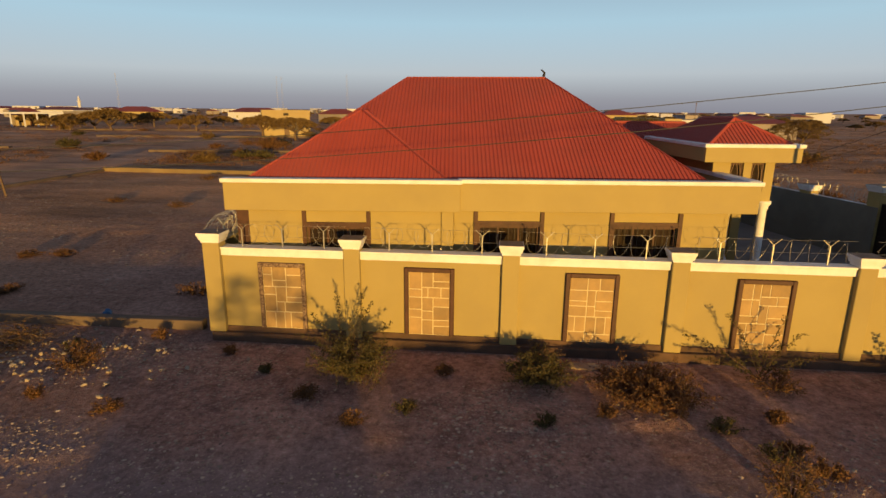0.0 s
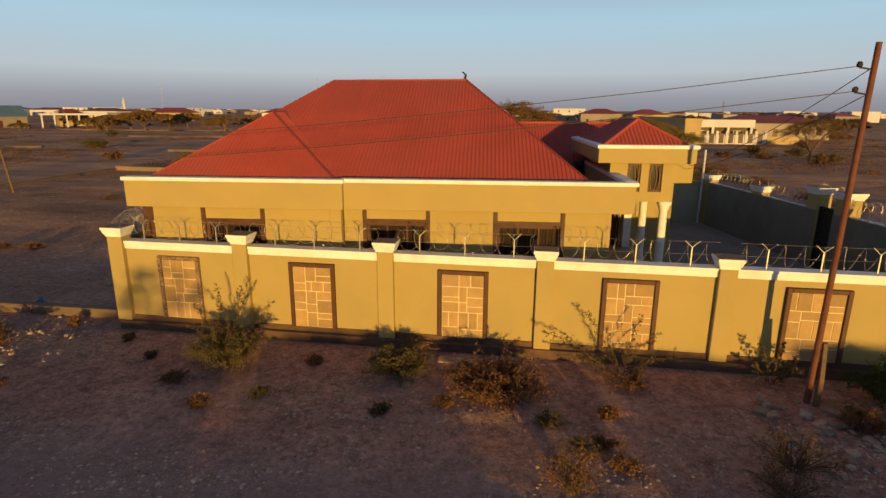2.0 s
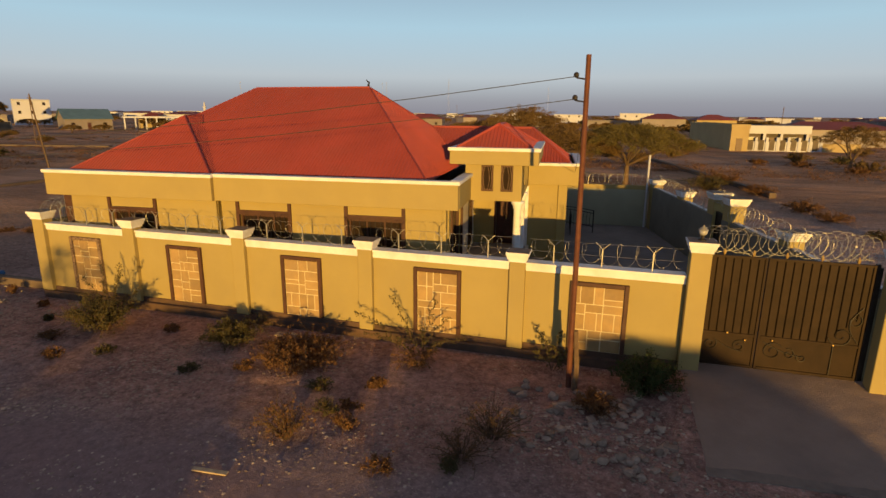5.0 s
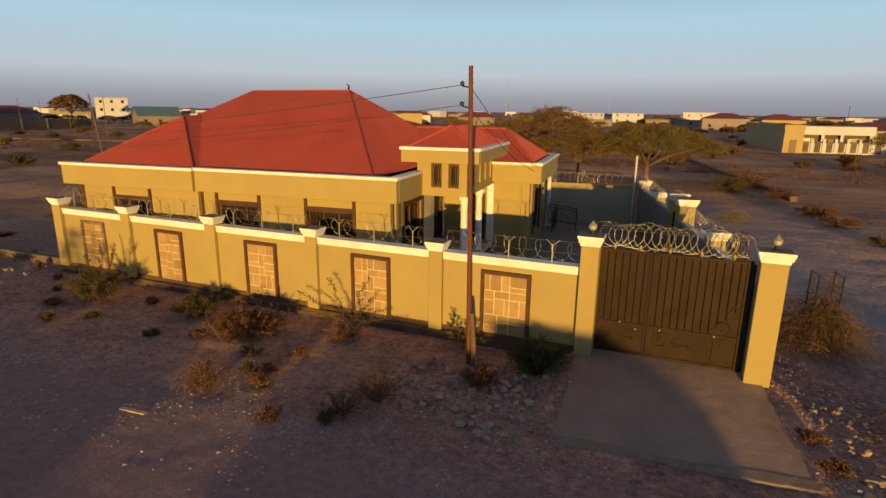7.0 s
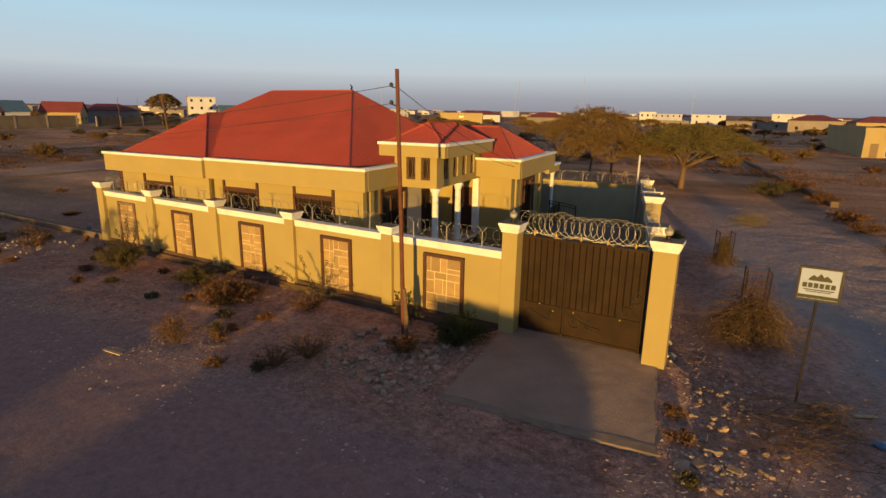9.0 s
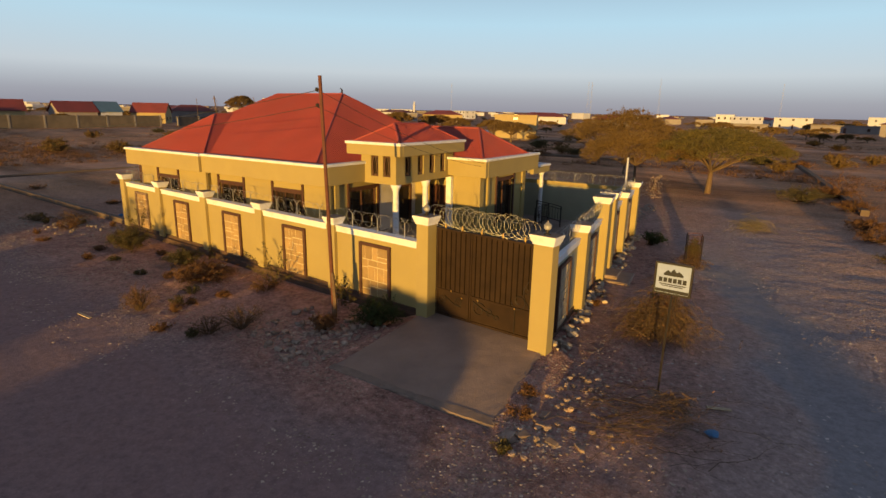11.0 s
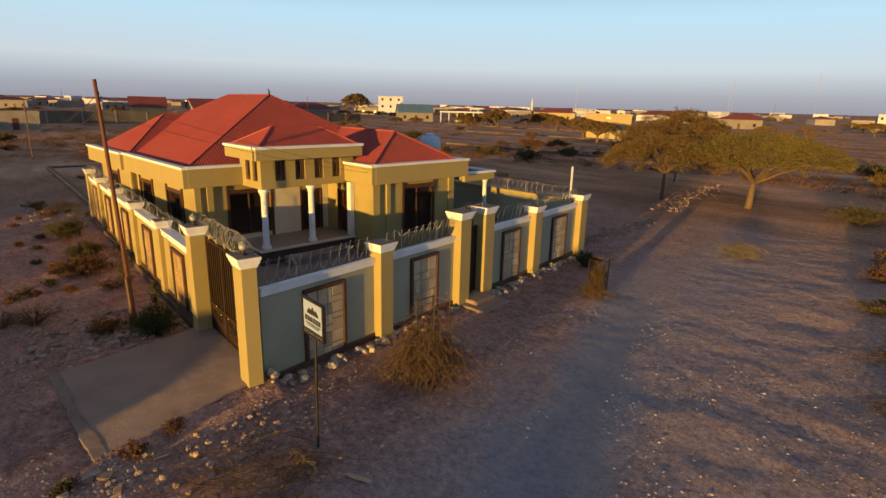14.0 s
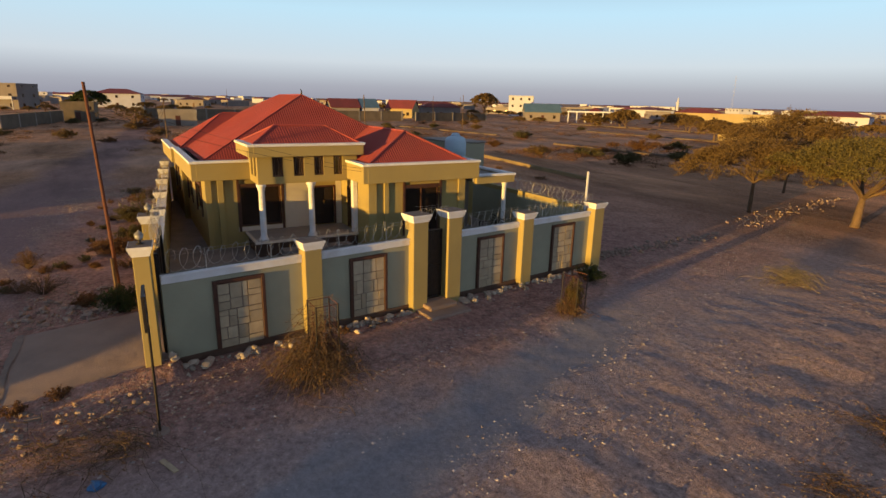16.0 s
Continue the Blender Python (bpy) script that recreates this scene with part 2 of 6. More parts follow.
M_GOLD = material("gilt_paint", (0.55, 0.36, 0.12), (0.45, 0.28, 0.08), 9.0, rough=0.45, metal=0.6, bump=0.0)
M_WIRE = material("galvanised_wire", (0.52, 0.49, 0.45), (0.38, 0.355, 0.325), 20.0, rough=0.5, metal=0.6, bump=0.0)
M_POLE = material("rusty_pole", (0.15, 0.056, 0.036), (0.105, 0.041, 0.028), 6.0, rough=0.75, metal=0.2, bump=0.2)
M_BLACK = material("black_iron", (0.025, 0.022, 0.02), (0.04, 0.032, 0.028), 9.0, rough=0.55, metal=0.4, bump=0.0)
M_CABLE = material("cable", (0.03, 0.03, 0.032), (0.04, 0.04, 0.04), 9.0, rough=0.7, bump=0.0)
M_DOOR = material("door_wood", (0.09, 0.032, 0.022), (0.06, 0.024, 0.017), 6.0, rough=0.45, bump=0.1)
M_GLASS = material("dark_glass", (0.026, 0.017, 0.012), (0.032, 0.02, 0.014), 3.0, rough=0.12, bump=0.0, spec=0.5)
M_LAMP = material("lamp_glass", (0.36, 0.35, 0.36), (0.30, 0.29, 0.30), 9.0, rough=0.25, bump=0.0, spec=0.5)
M_LID = material("lamp_lid", (0.26, 0.24, 0.22), (0.20, 0.19, 0.18), 9.0, rough=0.5, bump=0.0)
M_CAPTOP = material("weathered_cap_top", (0.16, 0.12, 0.10), (0.22, 0.17, 0.14), 5.0, rough=0.95, bump=0.3)
M_TILE = material("porch_tile", (0.30, 0.27, 0.25), (0.25, 0.225, 0.21), 2.0, rough=0.5, bump=0.05)
M_DARKDOOR = material("dark_door", (0.022, 0.016, 0.014), (0.03, 0.02, 0.017), 5.0, rough=0.5, bump=0.05)
M_GRILLE = material("brown_iron", (0.19, 0.12, 0.075), (0.14, 0.085, 0.055), 9.0, rough=0.6, bump=0.0)
M_TANK = material("blue_tank_plastic", (0.42, 0.55, 0.66), (0.36, 0.50, 0.62), 3.0, rough=0.55, bump=0.05)
M_PALEROCK = material("pale_stone", (0.44, 0.355, 0.28), (0.32, 0.255, 0.20), 6.0, (0.54, 0.45, 0.37), 3.0, 0.5, rough=0.92, bump=0.5, bump_scale=25, bump_dist=0.02, rand=0.25)
M_ROCK = material("field_stone", (0.33, 0.232, 0.182), (0.225, 0.16, 0.128), 7.0, (0.36, 0.285, 0.23), 3.0, 0.6, rough=0.92, bump=0.5, bump_scale=25, bump_dist=0.02, rand=0.3)
M_BARK = material("bark", (0.16, 0.105, 0.065), (0.11, 0.07, 0.045), 9.0, rough=0.95, bump=0.5, bump_scale=16, bump_dist=0.03)
M_TWIG = material("dry_twig", (0.125, 0.080, 0.046), (0.075, 0.048, 0.029), 11.0, rough=0.95, bump=0.0)
M_CUTWOOD = material("cut_branch", (0.21, 0.165, 0.088), (0.13, 0.10, 0.055), 11.0, rough=0.9, bump=0.0)
M_LEAF = leafy("acacia_leaf", (0.092, 0.078, 0.026), (0.20, 0.150, 0.046), 0.75, 0.25)
M_BROWNLEAF = leafy("brown_acacia_leaf", (0.105, 0.066, 0.026), (0.205, 0.128, 0.046), 0.75, 0.22)
M_BUSH = leafy("bush_leaf", (0.062, 0.054, 0.023), (0.122, 0.098, 0.040))
M_DRYLEAF = leafy("dry_leaf", (0.108, 0.055, 0.027), (0.200, 0.099, 0.042))
M_GREEN = leafy("green_leaf", (0.03, 0.045, 0.014), (0.06, 0.075, 0.022))
M_FARWALL = material("far_plaster", (0.25, 0.215, 0.21), (0.20, 0.172, 0.168), 0.2, rough=0.9, bump=0.0, rand=0.25)
M_FARWHITE = material("far_white_plaster", (0.50, 0.50, 0.58), (0.44, 0.44, 0.51), 0.2, rough=0.85, bump=0.0, rand=0.1)
M_FARRED = material("far_red_roof", (0.19, 0.042, 0.04), (0.145, 0.036, 0.034), 0.3, rough=0.6, bump=0.0, rand=0.3)
M_FARGREY = material("grey_block_wall", (0.27, 0.235, 0.21), (0.20, 0.175, 0.16), 0.4, rough=0.95, bump=0.1, rand=0.15)
M_BLOCKWALL = material("brown_block_wall", (0.15, 0.118, 0.088), (0.11, 0.088, 0.068), 0.4, (0.085, 0.068, 0.054), 0.2, 0.5, rough=0.95, bump=0.1, rand=0.15)
# wall paint for faces out of the sun, the grey-green shade put into its colour
M_SHADEPAINT = material("shaded_wall_paint", (0.345, 0.335, 0.245), (0.315, 0.305, 0.225), 1.1, (0.27, 0.262, 0.20), 0.6, 0.5, rough=0.85, bump=0.15, bump_scale=60)
M_FARBLUE = material("far_blue_sheet", (0.09, 0.16, 0.24), (0.07, 0.13, 0.20), 0.5, rough=0.6, bump=0.0)
M_BAG = material("blue_plastic", (0.05, 0.16, 0.34), (0.04, 0.12, 0.27), 9.0, rough=0.4, bump=0.0)
M_SIGN = material("sign_white", (0.30, 0.36, 0.56), (0.27, 0.33, 0.51), 3.0, rough=0.5, bump=0.0)
M_INK = material("sign_ink", (0.02, 0.02, 0.022), (0.03, 0.03, 0.03), 5.0, rough=0.5, bump=0.0)


# ---- mesh tools ----
def mesh_object(name, bm, mat, smooth=False):
    me = bpy.data.meshes.new(name)
    bm.to_mesh(me)
    bm.free()
    me.materials.append(mat)
    if smooth:
        me.polygons.foreach_set("use_smooth", [True] * len(me.polygons))
    return new(name, me)


def part(name, bm, mat, parent, label="", smooth=False):
    ob = mesh_object(name, bm, mat, smooth)
    ob.parent = parent
    if label:
        ob["label"] = label
    return ob


def thing(name, m, label, category, group="", kind=""):
    """An empty at the base of a thing that has parts."""
    ob = new(name)
    ob.empty_display_size = 0.2
    ob.matrix_world = m
    return tagged(ob, label, category, group, kind)


def box(bm, x0, x1, y0, y1, z0, z1, bevel=0.0):
    vs = [bm.verts.new((x, y, z)) for z in (z0, z1) for y in (y0, y1) for x in (x0, x1)]
    fs = [bm.faces.new([vs[i] for i in f]) for f in ((0, 2, 3, 1), (4, 5, 7, 6), (0, 1, 5, 4), (2, 6, 7, 3), (0, 4, 6, 2), (1, 3, 7, 5))]
    if bevel:
        bmesh.ops.bevel(bm, geom=list({e for f in fs for e in f.edges}), offset=bevel, segments=1, affect="EDGES")
    return bm


def boxes(*rows, bevel=0.0):
    bm = bmesh.new()
    for r in rows:
        box(bm, *r, bevel=bevel)
    return bm


def lathe(profile, at=(0, 0, 0), n=16):
    """A turned solid from (radius, z) rows."""
    bm = bmesh.new()
    rings = [[bm.verts.new((at[0] + r * math.cos(2 * math.pi * i / n), at[1] + r * math.sin(2 * math.pi * i / n), at[2] + z)) for i in range(n)] for r, z in profile]
    for a, b in zip(rings, rings[1:]):
        for i in range(n):
            bm.faces.new((a[i], a[(i + 1) % n], b[(i + 1) % n], b[i]))
    bm.faces.new(rings[0][::-1])
    bm.faces.new(rings[-1])
    return bm


def tube(bm, pts, r0, r1=None, n=5):
    """A round rod along points, from radius r0 to r1."""
    pts = [Vector(p) for p in pts]
    r1 = r0 if r1 is None else r1
    rings, last = [], len(pts) - 1
    for i, p in enumerate(pts):
        d = (pts[min(i + 1, last)] - pts[max(i - 1, 0)]).normalized()
        a = d.orthogonal().normalized() if not rings else (a - d * a.dot(d)).normalized()
        b = d.cross(a)
        r = r0 + (r1 - r0) * i / last
        rings.append([bm.verts.new(p + a * r * math.cos(2 * math.pi * k / n) + b * r * math.sin(2 * math.pi * k / n)) for k in range(n)])
    for q, w in zip(rings, rings[1:]):
        for k in range(n):
            bm.faces.new((q[k], q[(k + 1) % n], w[(k + 1) % n], w[k]))
    bm.faces.new(rings[0][::-1])
    bm.faces.new(rings[-1])
    return bm


def holed(bm, s0, s1, z0, z1, holes, place, thick):
    """A wall in (s, z) with rectangular holes (s0, s1, z0, z1) through it; place(s, d, z) gives the point at depth d."""
    ss = sorted({s0, s1, *(v for h in holes for v in h[:2])})
    zs = sorted({z0, z1, *(v for h in holes for v in h[2:])})
    for a, b in zip(ss, ss[1:]):
        for c, d in zip(zs, zs[1:]):
            if any(h[0] <= a and b <= h[1] and h[2] <= c and d <= h[3] for h in holes):
                continue
            vs = [bm.verts.new(place(s, k, z)) for z in (c, d) for k in (0, thick) for s in (a, b)]
            for f in ((0, 2, 3, 1), (4, 5, 7, 6), (0, 1, 5, 4), (2, 6, 7, 3), (0, 4, 6, 2), (1, 3, 7, 5)):
                bm.faces.new([vs[i] for i in f])
    bmesh.ops.remove_doubles(bm, verts=bm.verts, dist=0.0005)
    inner = [f for f in bm.faces if sum(1 for g in bm.faces if g is not f and set(g.verts) == set(f.verts)) > 0] if len(bm.faces) < 200 else []
    bmesh.ops.delete(bm, geom=inner, context="FACES_ONLY")
    bmesh.ops.recalc_face_normals(bm, faces=bm.faces)
    return bm


# ---- ground ----
FRONT = pose(-23.0, 0.33, 0)                      # front boundary wall: x along it, y inwards
SIDE = pose(-0.14, 0.5, 0, 0, 0, 101.6)           # side boundary wall along the lane
HOUSE = pose(-22.555, 0.45, 0, 0, 0, 4.8)         # house: x along its front eave, y to the back
TO_SIDE = SIDE.inverted()


def step01(a, b, x):
    t = min(1, max(0, (x - a) / (b - a)))
    return t * t * (3 - 2 * t)


def ground_z(x, y):
    s = TO_SIDE @ Vector((x, y, 0))
    inside = -24.5 < x and y > 0.55 and s.y > 0.15 and y < 17.2 + (x + 4) * 0.09
    if inside:
        return 0.02
    near = math.exp(-((x + 8) / 40) ** 2 - ((y - 5) / 40) ** 2)
    h = 0.10 * noise.noise(Vector((x * 0.11, y * 0.11, 3.1))) + near * (0.025 * noise.noise(Vector((x * 0.6, y * 0.6, 0))) + 0.015 * noise.noise(Vector((x * 1.5, y * 1.5, 7))))
    # clods and ruts, finer and flatter where wheels run
    worn = max(math.exp(-((s.y + 5.5) / 1.7) ** 2) if s.x > -8 else 0.0, math.exp(-((y + 9.2) / 2.4) ** 2))
    clod = 0.010 * noise.noise(Vector((x * 1.9, y * 1.9, 21))) + 0.008 * noise.noise(Vector((x * 4.1, y * 4.1, 5))) + 0.005 * noise.noise(Vector((x * 8.3, y * 8.3, 9)))
    h += near * clod * (1 - 0.7 * worn)
    if -24 < x < 0.3:
        h += 0.19 * step01(-1.9, -0.15, y) * step01(3.0, 1.0, y) * step01(-24, -23, x)
    if -0.5 < s.x < 18:
        h -= (h - 0.02) * 0.9 * step01(-1.6, -0.3, s.y) * step01(18, 16.8, s.x)
    # level with the apron along its sides, sunk below it
    if -5.2 < x < 1.9 and -3.6 < y < 0.8:
        right = 0.66 - 0.66 * (y + 2.98) / 3.6
        top = 0.03 + 0.33 * (y + 3.2) / 3.82
        if -3.86 < x < right - 0.06:
            h = top - 0.12
        else:
            out = x - right if x > right - 0.06 else -3.86 - x
            h += (max(h, top - 0.03) - h) * step01(0.9, 0.05, out) * step01(-3.5, -2.9, y)
    if -5.0 < x < 1.8 and -5.4 < y < -2.9:
        h += (-0.035 - h) * step01(-5.4, -3.7, y) * step01(-5.0, -4.2, x) * step01(1.8, 1.0, x) * (1.0 if y < -3.2 else step01(-2.9, -3.2, y) if x > 0.6 else 0.0)
    # lane and road worn a little lower
    lane = s.y + 5.5
    if s.x > -8:
        h -= 0.05 * math.exp(-(lane / 1.6) ** 2)
        h -= 0.05 * math.exp(-((0.92 * x + 0.391 * y - 6.85) / 0.9) ** 2) * step01(20, 13, y)
    h += step01(-6.8, -8.8, s.y) * step01(70, 45, s.x) * (0.026 * noise.noise(Vector((x * 0.32, y * 0.55, 11))) + 0.018 * noise.noise(Vector((x * 0.8, y * 1.3, 4))))
    h += step01(-3.6, -6.2, s.y) * step01(5, 12, s.x) * step01(70, 45, s.x) * (0.018 * noise.noise(Vector((x * 0.6, y * 0.6, 31))) + 0.010 * noise.noise(Vector((x * 1.7, y * 2.1, 8))))
    return h - 0.035 * math.exp(-((y + 8.5) / 2.5) ** 2)


def graded(lo, hi, fine, out, below, above):
    """Grid lines: even from lo to hi, then each step longer by a factor out to the horizon."""
    v = list(np.arange(lo, hi + fine / 2, fine))
    d, a = fine, lo
    while a > -out:
        d *= below
        a -= d
        v.insert(0, a)
    d, b = fine, hi
    while b < out:
        d *= above
        b += d
        v.append(b)
    return np.array(v)


def build_ground():
    xs, ys = graded(-34, 16, 0.14, 3500, 1.03, 1.12), graded(-10, 30, 0.14, 3500, 1.35, 1.03)
    dx, dy = np.gradient(xs), np.gradient(ys)
    rng = np.random.default_rng(5)
    rough = rng.normal(size=(len(ys), len(xs)))
    verts = []
    for j, y in enumerate(ys.tolist()):
        for i, x in enumerate(xs.tolist()):
            d = min(dx[i], dy[j])
            k = max(dx[i], dy[j])
            # far off, uneven ground in steps as long as the grid's
            verts.append((x, y, ground_z(x, y) + 0.045 * min(d, 2.5) * step01(0.2, 0.5, k) * rough[j, i]))
    w = len(xs)
    faces = [(j * w + i, j * w + i + 1, (j + 1) * w + i + 1, (j + 1) * w + i) for j in range(len(ys) - 1) for i in range(w - 1)]
    me = bpy.data.meshes.new("ground")
    me.from_pydata(verts, [], faces)
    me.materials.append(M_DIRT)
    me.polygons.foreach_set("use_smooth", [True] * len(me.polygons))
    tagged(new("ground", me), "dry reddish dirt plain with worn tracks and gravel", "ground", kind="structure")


build_ground()


def slab(name, top, bottom, mat, label, category):
    """A flat piece between two rows of corners."""
    bm = bmesh.new()
    a, b = [bm.verts.new(p) for p in top], [bm.verts.new(p) for p in bottom]
    bm.faces.new(a)
    bm.faces.new(b[::-1])
    for i in range(len(a)):
        j = (i + 1) % len(a)
        bm.faces.new((a[i], b[i], b[j], a[j]))
    bmesh.ops.recalc_face_normals(bm, faces=bm.faces)
    return tagged(mesh_object(name, bm, mat), label, category, kind="structure")


def build_driveway():
    """The apron: an uneven worn top on a thick slab, its rim chipped."""
    rng = random.Random(8)
    nu, nv = 40, 34
    front_edge, back_edge = ((-3.9, -3.32, -0.02), (0.66, -2.98, -0.01)), ((-3.95, 0.62, 0.36), (0.0, 0.62, 0.36))
    bm, grid = bmesh.new(), []
    for j in range(nv + 1):
        row = []
        for i in range(nu + 1):
            u, v = i / nu, j / nv
            a, b = (Vector(e[0]).lerp(Vector(e[1]), u) for e in (front_edge, back_edge))
            p = a.lerp(b, v)
            rim = j == 0 or i in (0, nu)
            p.x += rng.uniform(-0.015, 0.015) if i in (0, nu) else 0
            p.y += rng.uniform(-0.07, 0.05) if j == 0 else 0
            p.z += 0.012 * noise.noise(p * 1.1) + 0.006 * noise.noise(p * 4.0) - (0.02 if rim else 0)
            row.append(bm.verts.new(p))
        grid.append(row)
    for a, b in zip(grid, grid[1:]):
        for i in range(nu):
            bm.faces.new((a[i], a[i + 1], b[i + 1], b[i]))
    rim = grid[0] + [r[-1] for r in grid[1:]] + grid[-1][-2::-1] + [r[0] for r in grid[-2:0:-1]]
    low = [bm.verts.new((v.co.x, v.co.y, -0.2)) for v in rim]
    for i in range(len(rim)):
        k = (i + 1) % len(rim)
        bm.faces.new((rim[i], low[i], low[k], rim[k]))
    bm.faces.new(low)
    bmesh.ops.recalc_face_normals(bm, faces=bm.faces)
    slab_ob = tagged(mesh_object("driveway", bm, M_CONC), "worn concrete driveway apron sloping up to the gate", "driveway", kind="structure")
    bm = bmesh.new()
    last = None
    for i in range(37):
        u = i / 36
        p = Vector(front_edge[0]).lerp(Vector(front_edge[1]), u)
        now = [bm.verts.new((p.x, p.y + dy + rng.uniform(-0.03, 0.03), p.z + dz)) for dy, dz in ((-0.07, -0.12), (-0.03, 0.006), (0.16 + 0.05 * math.sin(9 * u), 0.034))]
        if last:
            for k in range(2):
                bm.faces.new((last[k], now[k], now[k + 1], last[k + 1]))
        last = now
    bmesh.ops.recalc_face_normals(bm, faces=bm.faces)
    part("cement_edge", bm, M_CEMENT, slab_ob, "paler worn cement edge")


build_driveway()
yard = ((-22.75, 0.55), (-0.35, 0.55), (-0.75, 2.2), (-3.75, 16.7), (-23.8, 14.9))
slab("yard", [(x, y, 0.40) for x, y in yard], [(x, y, -0.05) for x, y in yard], M_YARD, "grey paved yard inside the boundary walls", "yard")


# ---- boundary walls ----
tops = []


def cap_on(parent, x, y, w, d, z, h=0.24, flare=0.07):
    """A flared white cap with a flat weathered top."""
    bm = bmesh.new()
    rows = ((0.02, 0), (0.02, 0.06), (0.045, 0.065), (flare, h - 0.07), (flare + 0.015, h - 0.065), (flare + 0.015, h))
    rings = [[bm.verts.new((x + sx * (w / 2 + o), y + sy * (d / 2 + o), z + k)) for sx, sy in ((-1, -1), (1, -1), (1, 1), (-1, 1))] for o, k in rows]
    for a, b in zip(rings, rings[1:]):
        for i in range(4):
            bm.faces.new((a[i], a[(i + 1) % 4], b[(i + 1) % 4], b[i]))
    bm.faces.new(rings[0][::-1])
    bm.faces.new(rings[-1])
    cap = part("cap", bm, M_WHITE, parent, "flared white cap")
    k = flare + 0.002
    tops.append((parent, boxes((x - w / 2 - k, x + w / 2 + k, y - d / 2 - k, y + d / 2 + k, z + h - 0.004, z + h + 0.006))))
    return cap


def pillar(wall, x0, x1, y0, y1, top, z0=0.0):
    p = part("pillar", boxes((x0, x1, y0, y1, z0, top - 0.24), bevel=0.012), M_YELLOW, wall)
    cap_on(p, (x0 + x1) / 2, (y0 + y1) / 2, x1 - x0, y1 - y0, top - 0.24)
    return p


def split_stones(rect, rng, out, depth=0):
    x0, x1, z0, z1 = rect
    w, h = x1 - x0, z1 - z0
    if (w < 0.46 and h < 0.48 and w * h < 0.15) or (depth > 2 and w * h < 0.085) or depth > 5:
        out.append(rect)
    elif w > h * rng.uniform(0.75, 1.35):
        c = x0 + w * rng.choice((0.32, 0.40, 0.60, 0.68))
        split_stones((x0, c, z0, z1), rng, out, depth + 1)
        split_stones((c, x1, z0, z1), rng, out, depth + 1)
    else:
        c = z0 + h * rng.choice((0.32, 0.40, 0.60, 0.68))
        split_stones((x0, x1, z0, c), rng, out, depth + 1)
        split_stones((x0, x1, c, z1), rng, out, depth + 1)


STONES = []


def stone_panel(wall, x0, x1, z0, z1, seed, frame_mat, stone_mat=None):
    rng = random.Random(seed)
    b = 0.10
    panel = part("stone_panel", boxes((x0 + b, x1 - b, -0.03, 0.01, z0, z1 - b)), M_CEMENT if stone_mat else M_MORTAR, wall, "dark joints between pale facing stones" if stone_mat else "pale mortar between tan facing stones")
    f = boxes((x0, x0 + b, -0.09, 0.01, z0, z1), (x1 - b, x1, -0.09, 0.01, z0, z1), (x0 + b, x1 - b, -0.09, 0.01, z1 - b, z1), bevel=0.012)
    part("frame", f, frame_mat, panel, "mottled brown and white surround" if frame_mat is M_PEEL else "dark brown painted surround")
    out = []
    split_stones((x0 + b, x1 - b, z0, z1 - b), rng, out)
    STONES.extend((panel, r, rng.uniform(0.007, 0.016) * (2.2 if stone_mat else 1.0), stone_mat or M_STONE) for r in out)


def wall_run(wall, x0, x1, z0, coping=2.46, plinth=0.4, both=True, white=True, paint=None):
    part("wall_body", boxes((x0, x1, 0, 0.2, plinth - 0.02, coping - 0.21)), paint or M_YELLOW, wall)
    part("plinth", boxes((x0, x1, -0.035, 0.235, z0, plinth), bevel=0.01), M_PLINTH, wall, "dark painted plinth")
    if not white:
        part("coping", boxes((x0, x1, -0.01, 0.21, coping - 0.21, coping), bevel=0.01), M_YELLOW, wall)
        return
    back_face = 0.25 if both else 0.09
    part("coping", boxes((x0, x1, -0.05, back_face, coping - 0.21, coping - 0.06), (x0, x1, -0.075, back_face + (0.025 if both else 0), coping - 0.06, coping), bevel=0.008), M_WHITE, wall, "white moulded coping")
    if not both:
        part("wall_head", boxes((x0, x1, 0.0905, 0.2, coping - 0.21, coping - 0.01)), M_RENDER, wall, "bare grey render behind the coping")


front = thing("boundary_wall_front", FRONT, "yellow rendered boundary wall with white coping and stone panels", "boundary wall", kind="structure")
posts = ((-0.06, 0.36, 2.82), (3.45, 3.84, 2.77), (7.23, 7.63, 2.74), (11.06, 11.45, 2.71), (15.03, 15.41, 2.71))
for a, b, top in posts:
    pillar(front, a, b, -0.14, 0.22, top, 0.27)
for (a, b, _), c in zip(posts, [p[0] for p in posts[1:]] + [18.97]):
    wall_run(front, b, c, 0.0)
part("footing", boxes((0.0, 18.97, -0.17, -0.036, -0.1, 0.265), bevel=0.012), M_PLINTH, front, "brown painted footing course")
for i, (a, b) in enumerate(((1.28, 2.45), (4.91, 6.11), (8.72, 9.94), (12.57, 13.82), (16.48, 17.80))):
    stone_panel(front, a, b, 0.40, 2.10, 11 + i, M_PEEL if i == 0 else M_BROWN)

gate_post = thing("gate_post", pose(0, 0, 0), "tall yellow gate post with a flared white cap", "gate post", "gate posts")
pillar(gate_post, -4.02, -3.60, 0.10, 0.50, 3.27)
gate_post = thing("gate_post", pose(0, 0, 0), "tall yellow corner gate post with a flared white cap", "gate post", "gate posts")
pillar(gate_post, -0.31, 0.21, 0.09, 0.44, 3.30)

